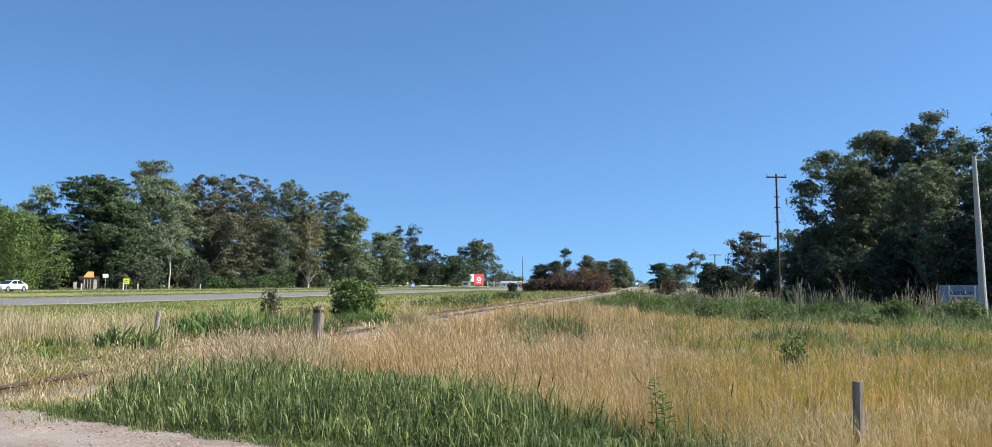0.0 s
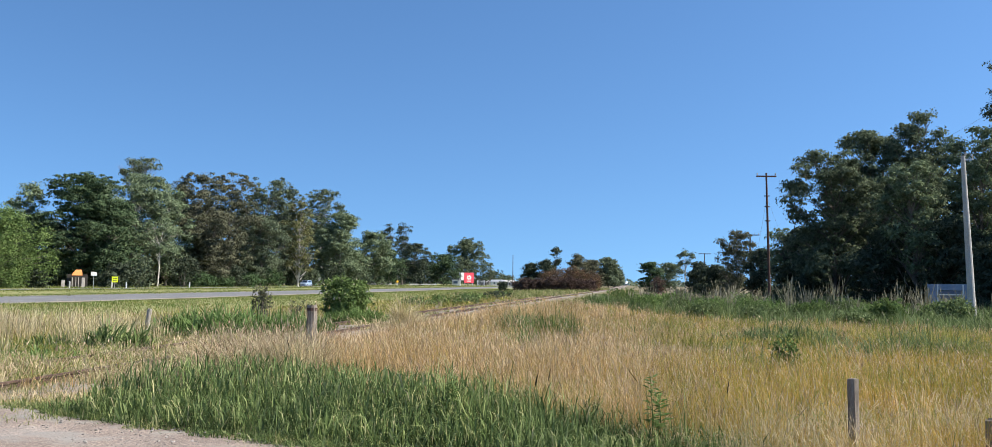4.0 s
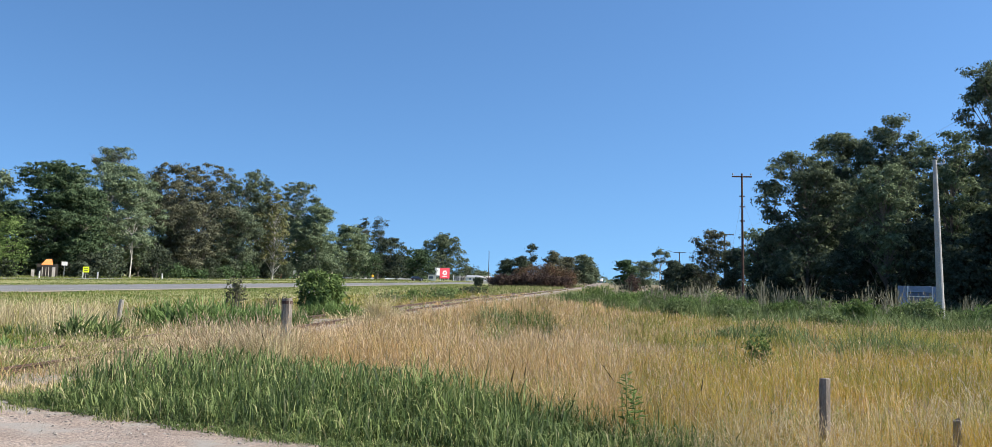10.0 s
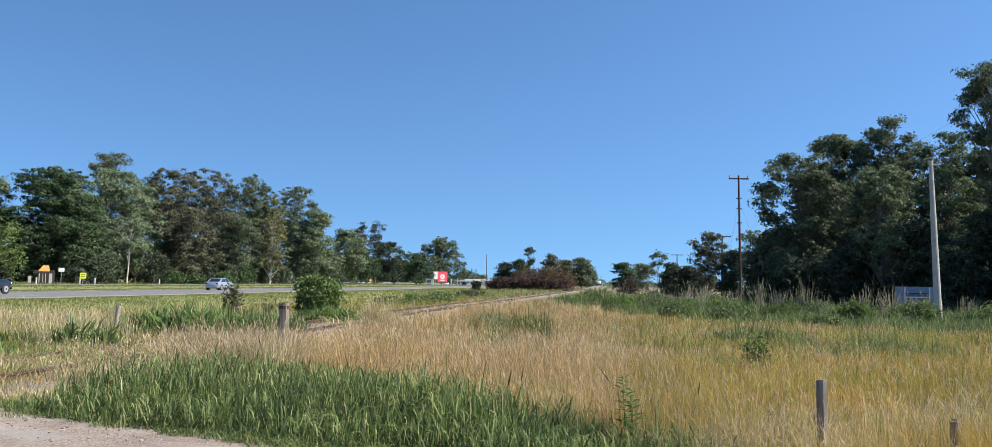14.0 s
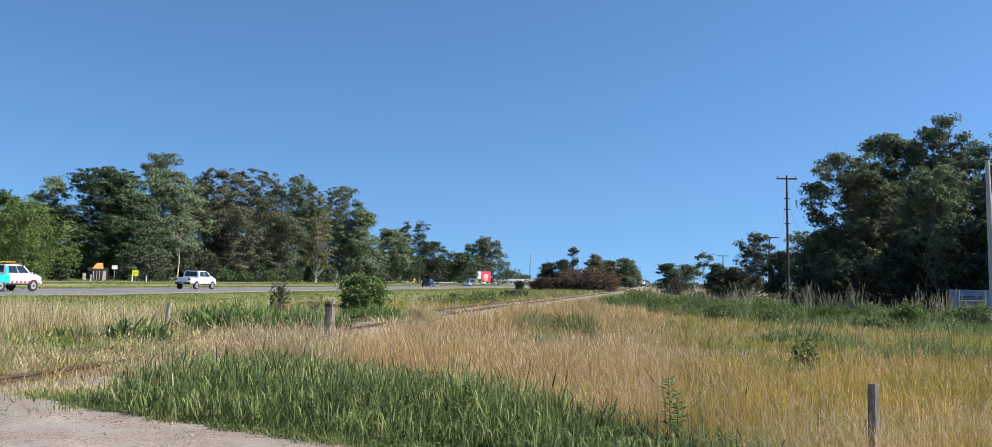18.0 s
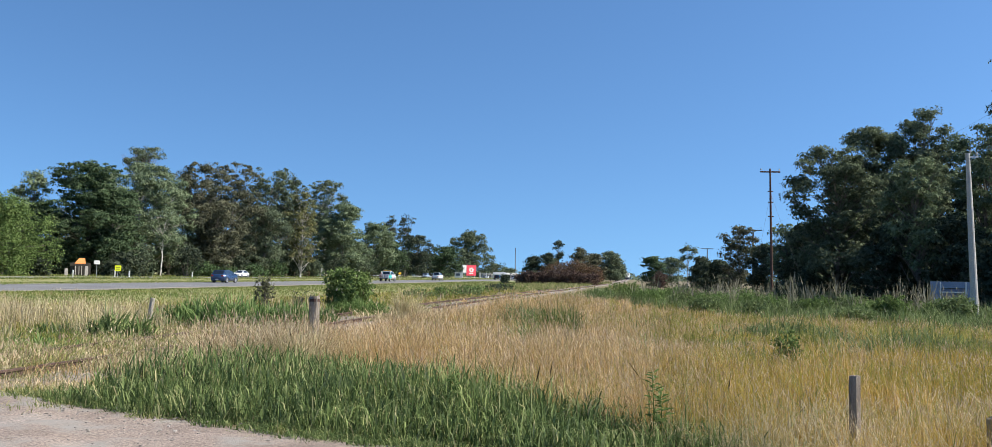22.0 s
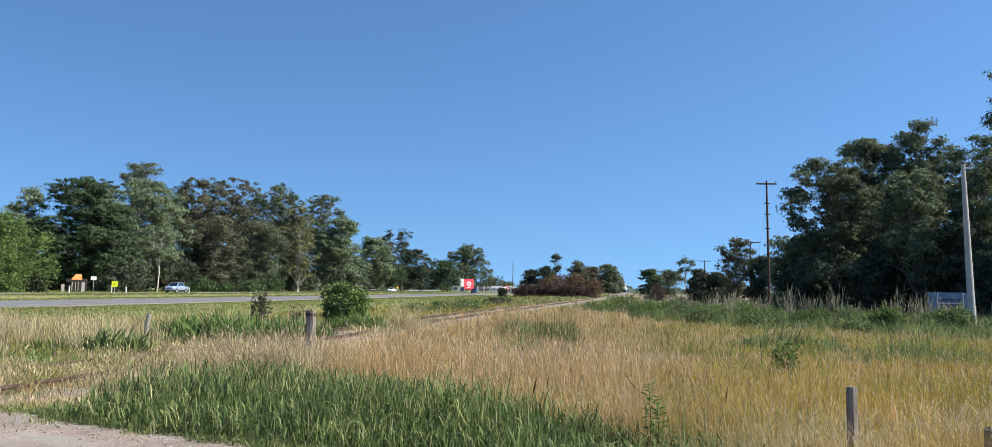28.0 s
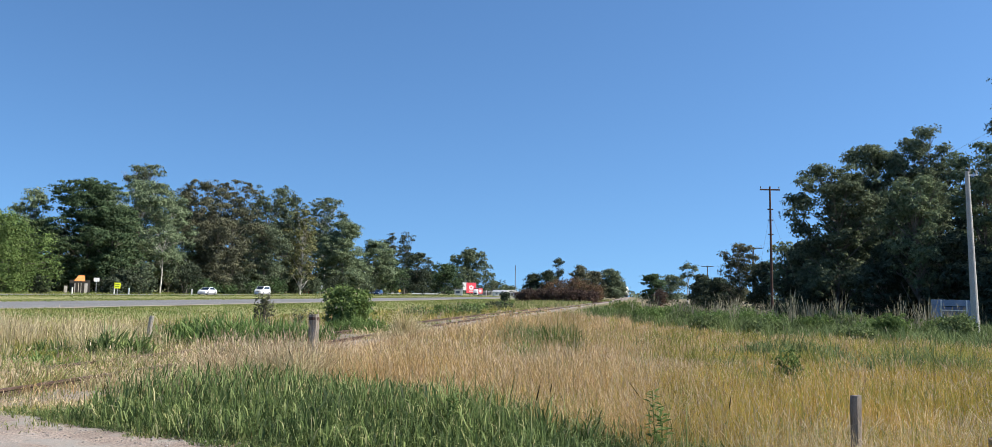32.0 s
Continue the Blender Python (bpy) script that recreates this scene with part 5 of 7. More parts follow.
tree("dark broadleaf tree behind the weeds", 32.6, 100.0, 6.1, 2.3, F_DARK, M_BARK, 13000, 0.22, "gum", 77, 0.02)
tree("small pale green tree at the edge of the grove", 26.9, 76.0, 6.8, 1.9, F_EUCA_PALE, M_BARK, 7000, 0.18, "gum", 78, 0.25)
# the dark grove
GROVE = (
    ("large dark eucalyptus with spreading crown", 26.7, 64.0, 12.0, 3.9, F_EUCA, M_BARK, 60000, 0.16, 0.16),
    ("tall dark eucalyptus with dense crown", 31.6, 68.0, 14.1, 3.6, F_EUCA, M_BARK, 48000, 0.17, 0.2),
    ("tall eucalyptus with a ragged airy top", 34.2, 66.0, 15.3, 2.9, F_EUCA, M_BARK, 34000, 0.16, 0.3),
    ("pale green eucalyptus at the edge of the grove", 29.0, 57.0, 10.2, 2.2, F_EUCA_PALE, M_BARK, 22000, 0.15, 0.25),
    ("bright-topped eucalyptus at the edge of the grove", 34.3, 58.0, 13.0, 2.5, F_EUCA_PALE, M_BARK, 32000, 0.15, 0.2),
    ("dark eucalyptus at the end of the grove", 36.2, 54.0, 12.2, 2.5, F_EUCA, M_BARK, 26000, 0.16, 0.25),
)
for k, (lab, x, y, h, r, fm, bk, n, lf, bare) in enumerate(GROVE):
    tree(lab, x, y, h, r, fm, bk, n, lf, "gum", 80 + k, bare, group="eucalyptus grove")
tree("tall eucalyptus whose high crown stands above the grove", 30.6, 46.0, 14.9, 2.3, F_EUCA, M_BARK, 24000, 0.13, "gum", 97, 0.66, group="eucalyptus grove", core=False)
# added dark fill: the shade under the crowns, given as dark-leaved trees
tree("dark-coloured tree filling the shade under the grove", 28.2, 74.0, 6.8, 2.7, F_DARK, M_BARK, 15300, 0.2, "round", 85, 0.02, group="eucalyptus grove")
tree("dark-coloured tree filling the shade under the grove", 33.4, 78.0, 7.6, 4.4, F_DARK, M_BARK, 17850, 0.22, "round", 86, 0.02, group="eucalyptus grove")
tree("dark-coloured tree filling the shade under the grove", 39.5, 80.0, 8.4, 4.8, F_DARK, M_BARK, 19125, 0.22, "round", 87, 0.02, group="eucalyptus grove")
tree("dark-coloured tree filling the shade under the grove", 40.3, 72.0, 7.8, 4.3, F_DARK, M_BARK, 19125, 0.2, "round", 88, 0.02, group="eucalyptus grove")
tree("dark-coloured tree filling the shade under the grove", 41.3, 66.0, 8.9, 4.3, F_DARK, M_BARK, 19125, 0.2, "round", 89, 0.02, group="eucalyptus grove")
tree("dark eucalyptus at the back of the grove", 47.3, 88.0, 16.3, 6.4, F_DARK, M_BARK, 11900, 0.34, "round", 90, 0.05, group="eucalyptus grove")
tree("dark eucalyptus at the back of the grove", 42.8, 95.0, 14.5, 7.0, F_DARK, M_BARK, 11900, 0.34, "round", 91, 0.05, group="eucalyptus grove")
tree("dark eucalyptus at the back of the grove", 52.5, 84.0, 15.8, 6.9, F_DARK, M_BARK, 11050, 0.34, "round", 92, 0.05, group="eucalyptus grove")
# unseen trees right of the view, added to keep sun off the grove
tree("tall tree out of view, added to shade the grove", 39.7, 52.0, 12.5, 5.1, F_DARK, M_BARK, 9000, 0.5, "round", 93, 0.02, group="eucalyptus grove")
tree("tall tree out of view, added to shade the grove", 47.5, 64.0, 15.0, 6.6, F_DARK, M_BARK, 9000, 0.5, "round", 94, 0.02, group="eucalyptus grove")
tree("tall tree out of view, added to shade the grove", 39.5, 46.0, 13.5, 4.8, F_DARK, M_BARK, 9000, 0.5, "round", 95, 0.02, group="eucalyptus grove")
tree("tall tree out of view, added to shade the grove", 50.7, 58.0, 16.0, 6.0, F_DARK, M_BARK, 9000, 0.5, "round", 96, 0.02, group="eucalyptus grove")
tree("tall tree out of view, added to shade the grove", 60.3, 74.0, 12.8, 7.6, F_DARK, M_BARK, 9000, 0.5, "round", 98, 0.02, group="eucalyptus grove")


def far_woods():
    n = 9000
    a = rng.uniform(-0.75, 0.75, n)
    d = rng.uniform(1300, 1900, n)
    hmax = 7 + 6 * wave(a * 40, a * 13, 1.0, 2.0)
    P = np.stack([np.sin(a) * d, np.cos(a) * d, rng.random(n) ** 1.2 * hmax], 1)
    out = np.stack([rng.normal(size=n) * 0.5, np.full(n, -0.7), np.full(n, 0.5)], 1)
    V, T = leaves(P, 5.0, 0.8, 0.0, out)
    tagged(new("far_woods", raw_mesh("far_woods", V, np.zeros((0, 4), int), T, [F_EUCA])), "low line of far woods on the horizon", "woods", kind="stuff")


far_woods()


# ---- more materials ----
M_WHITE = paint("white_sheet_metal", (0.74, 0.74, 0.72), 0.5, coat=0.1)
# blue-grey sheet metal, its tone lowered to include the shade on the board
M_BLUEGREY = surface("shade_tinted_sign_panel", [(0.3, (0.16, 0.215, 0.31)), (0.7, (0.22, 0.285, 0.385))], 1.5, 25, 0.6, bump=0.05)
# darker copy with inner shade in the colour; window panes use it too
M_PANELDARK = surface("shaded_inner_panel", [(0.3, (0.08, 0.11, 0.17)), (0.7, (0.12, 0.15, 0.22))], 1.5, 25, 0.6, bump=0.05)
M_ORANGE = surface("orange_tiles", [(0.3, (0.62, 0.20, 0.05)), (0.7, (0.75, 0.30, 0.09))], 2, 12, 0.7)
M_YELLOW = paint("fluorescent_yellow", (0.75, 0.82, 0.02), 0.5, coat=0.0, dirt=0.05)
M_AMBER = paint("traffic_yellow", (0.75, 0.48, 0.03), 0.5, coat=0.0)
M_BLACK = surface("black_marking", [(0.3, (0.02, 0.02, 0.02)), (0.7, (0.04, 0.04, 0.04))], 3, 30, 0.6, bump=0)
M_RED = paint("billboard_red", (0.78, 0.07, 0.10), 0.5, coat=0.0, dirt=0.06)
M_GALV = surface("galvanised_steel", [(0.3, (0.42, 0.43, 0.44)), (0.7, (0.58, 0.59, 0.6))], 2, 30, 0.5, 0.6, bump=0.05)
M_GREENBOX = paint("green_container", (0.05, 0.17, 0.11), 0.5, coat=0.0)
M_REDBOX = paint("brick_red_container", (0.26, 0.07, 0.05), 0.6, coat=0.0)
M_SIGNBLUE = paint("sign_blue", (0.05, 0.16, 0.4), 0.5, coat=0.0)


# ---- posts ----
def fence_post(label, x, y, h, w, lean=(0, 0), turn=0.0, rnd=False, seed=1, name="fence_post", mat=None):
    R = random.Random(seed)
    t = thing(name, Matrix.Translation((x, y, gz(x, y) - 0.15)) @ Euler((lean[0], lean[1], turn)).to_matrix().to_4x4(), label, "fence post")
    bm = bmesh.new()
    H = h + 0.15
    n = 12 if rnd else 24
    zs = [0, 0.25 * H, 0.5 * H, 0.75 * H, 0.9 * H, 0.97 * H, H] if rnd else [0, 0.25 * H, 0.5 * H, 0.75 * H, 0.9 * H, 0.99 * H, H]
    rings = []
    for i, z in enumerate(zs):
        ring = []
        for k in range(n):
            a = 2 * math.pi * k / n
            if rnd:
                rr = w / 2 * (1 + 0.07 * math.sin(3 * a + seed) + R.uniform(-0.04, 0.04))
                px, py = rr * math.cos(a), rr * math.sin(a)
            else:
                c, s = math.cos(a), math.sin(a)
                m = (abs(c) ** 18 + abs(s) ** 18) ** (-1 / 18) * w / 2
                px, py = m * c, m * s * 0.85
                px += R.uniform(-1, 1) * 0.003
                py += R.uniform(-1, 1) * 0.003
            f = 1.0 if i < len(zs) - 1 else (0.9 if rnd else 0.97)
            zz = z + (R.uniform(-0.012, 0.012) if rnd and i >= len(zs) - 2 else 0)
            ring.append(bm.verts.new((px * f, py * f, zz)))
        rings.append(ring)
    for a, b in zip(rings, rings[1:]):
        for k in range(n):
            bm.faces.new((a[k], a[(k + 1) % n], b[(k + 1) % n], b[k]))
    bm.faces.new(rings[-1])
    bm.faces.new(rings[0][::-1])
    part("timber", bm, mat or M_POST, t)
    return t


fence_post("short weathered grey square fence post in the dry meadow", 3.56, 8.2, 0.79, 0.088, (0.0, 0.0), 0.7, seed=3)
fence_post("rotten leaning stump of a fence post", 4.5, 7.6, 0.53, 0.07, (0.1, -0.12), 0.3, True, seed=4)
mid_post = fence_post("thick grey round wooden post beside the rails", -2.84, 15.0, 1.3, 0.175, (0.0, 0.01), 0.0, True, seed=5)
bm = bmesh.new()
disc(bm, (0, 0, 1.38), (0, 0, 1), 0.093, 0.05, 12)
part("iron_band", bm, M_IRON, mid_post, "dark rusty iron band near the top")
fence_post("leaning pale forked fence post beyond the rails", -9.45, 25.0, 0.9, 0.13, (0.0, 0.12), 0.4, True, seed=6, mat=M_PALEPOST)
fence_post("short stub of a sleeper end beside the rail", -2.5, 36.0, 0.28, 0.3, (0, 0.1), 0.3, False, seed=7, name="stub_post")


# ---- poles and wires ----
def wire(name, label, a, b, sag=0.3, r=0.008, parent=None):
    bm = bmesh.new()
    a, b = Vector(a), Vector(b)
    pts = [a.lerp(b, k / 10) - Vector((0, 0, sag * 4 * (k / 10) * (1 - k / 10))) for k in range(11)]
    tube(bm, pts, [r] * 11, 4)
    if parent is not None:
        return part(name, bm, M_WIRE, parent)
    return tagged(part(name, bm, M_WIRE), label, "cable")


def insulator(x, y, z, parent):
    bm = bmesh.new()
    disc(bm, (x, y, z + 0.05), (0, 0, 1), 0.018, 0.10, 8)
    disc(bm, (x, y, z + 0.10), (0, 0, 1), 0.05, 0.04, 10)
    disc(bm, (x, y, z + 0.15), (0, 0, 1), 0.036, 0.05, 10)
    part("insulator", bm, M_CONCRETE, parent)


mast = thing("telegraph_pole", pose(20.3, 60, gz(20.3, 60) - 0.3, 0, -0.9, 4), "slender rusty iron telegraph pole with short crossbars", "telegraph pole")
bm = tube(bmesh.new(), [(0, 0, 0), (0, 0, 3.2), (0, 0, 6.5), (0, 0, 9.9)], [0.10, 0.09, 0.075, 0.06], 10)
part("pole", bm, M_IRON, mast)
part("crossarm", box(bmesh.new(), -0.72, 0.72, -0.05, 0.05, 9.62, 9.72, 0.01), M_IRON, mast)
for x in (-0.66, 0.66):
    insulator(x, 0, 9.72, mast)
for z in (8.25, 7.5, 6.5):
    part("crossbar", box(bmesh.new(), -0.19, 0.19, -0.04, 0.04, z, z + 0.07, 0.01), M_IRON, mast)
wire("guy_wire", "", (0, 0, 8.2), (2.1, 0.5, 3.0), 0.05, 0.005, mast)
wire("guy_wire", "", (0, 0, 8.2), (-1.0, -0.3, 4.0), 0.05, 0.005, mast)


def power_pole(x, y, h, arms, label, width=2.1):
    t = thing("power_pole", pose(x, y, gz(x, y) - 0.2, 0, 0, -12), label, "power pole", "power poles")
    part("pole", tube(bmesh.new(), [(0, 0, 0), (0, 0, h * 0.5), (0, 0, h)], [0.16, 0.13, 0.1], 9), M_DARKWOOD, t)
    for k in range(arms):
        z = h - 0.15 - 0.9 * k
        part("crossarm", box(bmesh.new(), -width / 2, width / 2, -0.06, 0.06, z - 0.07, z + 0.07, 0.01), M_DARKWOOD, t)
        for q in (-0.46, -0.25, 0.25, 0.46):
            insulator(q * width, 0, z + 0.07, t)
    return t


power_pole(39.5, 125, 9.4, 1, "dark wooden power pole with one crossarm", 2.6)
power_pole(49.9, 190, 8.8, 1, "dark wooden power pole with one crossarm", 2.6)

lean_pole = thing("utility_pole", pose(20.73, 36, gz(20.7, 36) - 0.25, 0.0, -1.9, 0), "tapering pale grey concrete utility pole leaning slightly", "utility pole")
part("shaft", tube(bmesh.new(), [(0, 0, 0), (0, 0, 2.5), (0, 0, 5.0), (0, 0, 7.55)], [0.165, 0.145, 0.12, 0.085], 14), M_CONCRETE, lean_pole)
part("bracket", box(bmesh.new(), -0.05, 0.45, -0.03, 0.03, 7.36, 7.42, 0.006), M_GALV, lean_pole)
insulator(0.12, 0, 7.52, lean_pole)
insulator(0.4, 0, 7.42, lean_pole)
wire("power_line", "thin overhead cable from the concrete pole", (20.85, 36, 7.45), (34.0, 26, 7.6), 0.25, 0.008)
wire("power_line", "thin overhead cable high above the meadow", (39.4, 125, 9.2), (16.5, 14.0, 9.4), 1.0, 0.004)

# sheet-metal board at the grove's edge
board = thing("notice_board", pose(24.58, 45, gz(24.6, 45), 0, 0, -14), "pale blue-grey sheet-metal board on two posts", "sign board")
part("frame_top", box(bmesh.new(), -0.95, 0.95, -0.03, 0.03, 1.55, 1.88, 0.008), M_BLUEGREY, board)
part("side_panel", box(bmesh.new(), -0.95, -0.5, -0.025, 0.025, 0.55, 1.548, 0.006), M_BLUEGREY, board)
part("side_panel", box(bmesh.new(), 0.78, 0.95, -0.025, 0.025, 0.55, 1.548, 0.006), M_BLUEGREY, board)
part("inner_panel", box(bmesh.new(), -0.44, 0.72, 0.0, 0.03, 0.6, 1.52, 0.006), M_PANELDARK, board)
for x in (-0.47, 0.75):
    part("upright", box(bmesh.new(), x - 0.03, x + 0.03, -0.06, 0.04, 0.0, 1.86, 0.006), M_WHITE, board)
part("crossbar", box(bmesh.new(), -0.44, 0.72, -0.05, -0.01, 1.30, 1.36, 0.006), M_WHITE, board)

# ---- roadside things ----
# near-black boards: the dimness inside the shelter is put into their colour
M_SHADEWOOD = surface("shade_dark_boards", [(0.3, (0.022, 0.02, 0.017)), (0.7, (0.05, 0.043, 0.036))], 2, 25, 0.85, bump=0.3)
# white plaster greyed to carry the tree shade that falls on the pillars
M_PLASTER = surface("shade_dimmed_plaster", [(0.3, (0.3, 0.27, 0.25)), (0.7, (0.52, 0.48, 0.45))], 1.2, 14, 0.85, bump=0.2)
stop = thing("kiosk", pose(-68.9, 150, gz(-68.9, 150) - 0.02, 0, 0, 24), "small roadside shelter with an orange roof and white pillars", "shelter")
for x, w in ((-1.75, 0.5), (-0.35, 0.14), (0.2, 0.1), (0.6, 0.1), (1.35, 0.5)):
    part("pillar", box(bmesh.new(), x - w / 2, x + w / 2, -0.9, -0.9 + min(w, 0.4), 0, 1.75 if x > -1 else 1.3, 0.03), M_PLASTER, stop)
part("back_wall", box(bmesh.new(), -1.2, 2.0, 0.9, 1.05, 0, 2.3, 0.02), M_SHADEWOOD, stop)
part("counter", box(bmesh.new(), -0.7, 1.3, -0.8, -0.55, 0, 0.55, 0.02), M_SHADEWOOD, stop)
bm = bmesh.new()
vs = [bm.verts.new(v) for v in ((-0.5, -1.0, 2.1), (1.2, -1.0, 2.1), (1.05, 0.2, 3.0), (0.15, 0.2, 3.0), (-0.5, -1.0, 2.2), (1.2, -1.0, 2.2), (1.05, 0.2, 3.12), (0.15, 0.2, 3.12))]
for f in ((3, 2, 1, 0), (4, 5, 6, 7), (0, 1, 5, 4), (1, 2, 6, 5), (2, 3, 7, 6), (3, 0, 4, 7)):
    bm.faces.new([vs[k] for k in f])
part("roof", bm, M_ORANGE, stop, "bright orange sloping roof")
part("notice", box(bmesh.new(), 2.5, 3.4, -1.0, -0.95, 2.1, 2.75, 0.01), M_WHITE, stop)
part("notice_post", box(bmesh.new(), 2.9, 2.98, -0.94, -0.86, 0, 2.3, 0.01), M_GALV, stop)


def sign_post(x, y, z0, z1, half, mat, label, shape="square", turn=20, bars=None, name="road_sign"):
    t = thing(name, pose(x, y, gz(x, y) - 0.02, 0, 0, turn), label, "road sign")
    part("post", tube(bmesh.new(), [(0, 0.06, 0), (0, 0.06, z1)], [0.05, 0.05], 8), M_GALV, t)
    bm = bmesh.new()
    if shape == "square":
        box(bm, -half, half, -0.02, 0.02, z0, z1, 0.01)
    elif shape == "diamond":
        box(bm, -half * 0.75, half * 0.75, -0.02, 0.02, -half * 0.75, half * 0.75, 0.01)
        bmesh.ops.rotate(bm, verts=bm.verts, cent=(0, 0, 0), matrix=Matrix.Rotation(radians(45), 3, "Y"))
        bmesh.ops.translate(bm, verts=bm.verts, vec=(0, 0, (z0 + z1) / 2))
    else:
        disc(bm, (0, 0, (z0 + z1) / 2), (0, 1, 0), half, 0.04, 24)
    part("panel", bm, mat, t)
    for k, (bx0, bx1, bz) in enumerate(bars or ()):
        part("marking", box(bmesh.new(), bx0, bx1, -0.03, -0.021, bz - 0.04, bz + 0.04), M_BLACK if mat is not M_SIGNBLUE else M_WHITE, t)
    return t


sign_post(-57.1, 138, 1.05, 1.95, 0.45, M_YELLOW, "square fluorescent yellow road sign on a steel post", bars=[(-0.3, 0.3, 1.65), (-0.3, 0.25, 1.35)])
sign_post(-30.4, 330, 0.9, 2.3, 0.6, M_AMBER, "yellow diamond warning sign beside the highway", "diamond", bars=[(-0.15, 0.15, 1.8)])
sign_post(-27.5, 420, 1.2, 2.6, 0.7, M_SIGNBLUE, "round blue road sign with a white mark", "round", bars=[(-0.2, 0.2, 1.9)])
# stand-in disc for a pale oval that looks like a tree trunk
sign_post(-51.9, 285, 1.0, 3.4, 0.75, M_GALV, "pale disc on a post for a trunk-like pale shape under the trees", "round")

for x, mat, lab in ((-57.6, M_REDBOX, "brick-red waste container under the trees"), (-54.9, M_GREENBOX, "green waste container under the trees")):
    t = thing("waste_container", pose(x, 290, gz(x, 290), 0, 0, -9), lab, "waste container", "waste containers")
    part("body", box(bmesh.new(), -1.1, 1.1, -0.8, 0.8, 0.15, 1.7, 0.08), mat, t)
    part("lid", box(bmesh.new(), -1.15, 1.15, -0.85, 0.85, 1.71, 1.85, 0.05), mat, t)
    for xx in (-0.9, 0.9):
        part("wheel", disc(bmesh.new(), (xx, -0.6, 0.1), (1, 0, 0), 0.1, 0.08, 12), M_BLACK, t)


def barrier(x0, y0, x1, y1, label):
    a, b = Vector((x0, y0, gz(x0, y0))), Vector((x1, y1, gz(x1, y1)))
    d = b - a
    t = thing("guard_rail", Matrix.Translation(a) @ Euler((0, 0, math.atan2(d.y, d.x))).to_matrix().to_4x4(), label, "guard rail", "guard rails")
    L = d.length
    part("beam", box(bmesh.new(), 0, L, -0.05, 0.05, 0.5, 0.82, 0.05), M_GALV, t)
    for k in range(int(L / 4) + 1):
        part("post", box(bmesh.new(), k * 4.0, k * 4.0 + 0.15, 0.051, 0.18, 0, 0.9, 0.01), M_GALV, t)


barrier(-50.5, 295, -40.0, 352, "white steel guard rail along the highway")
barrier(-37.2, 335, -33.0, 362, "white steel guard rail along the highway")
barrier(-28.0, 360, -20.0, 420, "white steel guard rail along the highway")

bill = thing("billboard", pose(-5.1, 500, gz(-5.6, 500), 0, 0, 24), "large red billboard with a white flower-like emblem beside a white panel", "billboard")
part("red_panel", box(bmesh.new(), -3.0, 3.0, -0.15, 0.15, 1.4, 7.4, 0.03), M_RED, bill)
part("white_panel", box(bmesh.new(), -5.2, -3.05, -0.1, 0.1, 3.0, 7.4, 0.03), M_WHITE, bill)
bm = bmesh.new()
for k in range(6):
    a = k * math.pi / 3 + 0.3
    disc(bm, (1.05 * math.cos(a), -0.17, 4.6 + 0.95 * math.sin(a)), (0, 1, 0), 0.55, 0.02 + 0.002 * k, 14)
part("emblem", bm, M_WHITE, bill, "white flower-like emblem")
part("text_bar", box(bmesh.new(), -1.4, 1.3, -0.175, -0.155, 2.3, 2.8), M_WHITE, bill)
for x in (-5.6, -2.4, 2.4):
    part("leg", box(bmesh.new(), x - 0.15, x + 0.15, 0.16, 0.46, 0, 7.6, 0.02), M_GALV, bill)
hut = thing("white_kiosk", pose(-11.5, 470, gz(-11.5, 470), 0, 0, 0), "small white kiosk with open window below the billboard", "kiosk")
part("walls", box(bmesh.new(), -2.2, 2.2, -1.2, 1.2, 0, 3.0, 0.05), M_WHITE, hut)
part("roof", box(bmesh.new(), -2.5, 2.5, -1.5, 1.5, 3.01, 3.25, 0.04), M_GALV, hut)
part("window", box(bmesh.new(), -1.6, 0.6, -1.24, -1.21, 1.1, 2.4), M_PANELDARK, hut)
gate = thing("white_gate", pose(1.8, 480, gz(1.8, 480), 0, 0, 0), "pale gate wall beside the billboard", "gate")
for x in (-1.8, 1.8):
    part("pillar", box(bmesh.new(), x - 0.3, x + 0.3, -0.3, 0.3, 0, 3.2, 0.03), M_WHITE, gate)
for k in range(7):
    part("bar", box(bmesh.new(), -1.35 + k * 0.45 - 0.05, -1.35 + k * 0.45 + 0.05, -0.05, 0.05, 0.2, 2.6, 0.01), M_GALV, gate)
part("top_rail", box(bmesh.new(), -1.5, 1.5, -0.08, 0.08, 2.61, 2.75, 0.01), M_GALV, gate)
pole = thing("flag_mast", pose(12.1, 300, gz(12.1, 300), 0, 0, 0), "tall thin dark mast by the road", "mast")
part("shaft", tube(bmesh.new(), [(0, 0, 0), (0, 0, 5), (0, 0, 11.2)], [0.16, 0.13, 0.09], 8), M_DARKWOOD, pole)
part("base", box(bmesh.new(), -0.3, 0.3, -0.3, 0.3, 0, 0.35, 0.04), M_CONCRETE, pole)

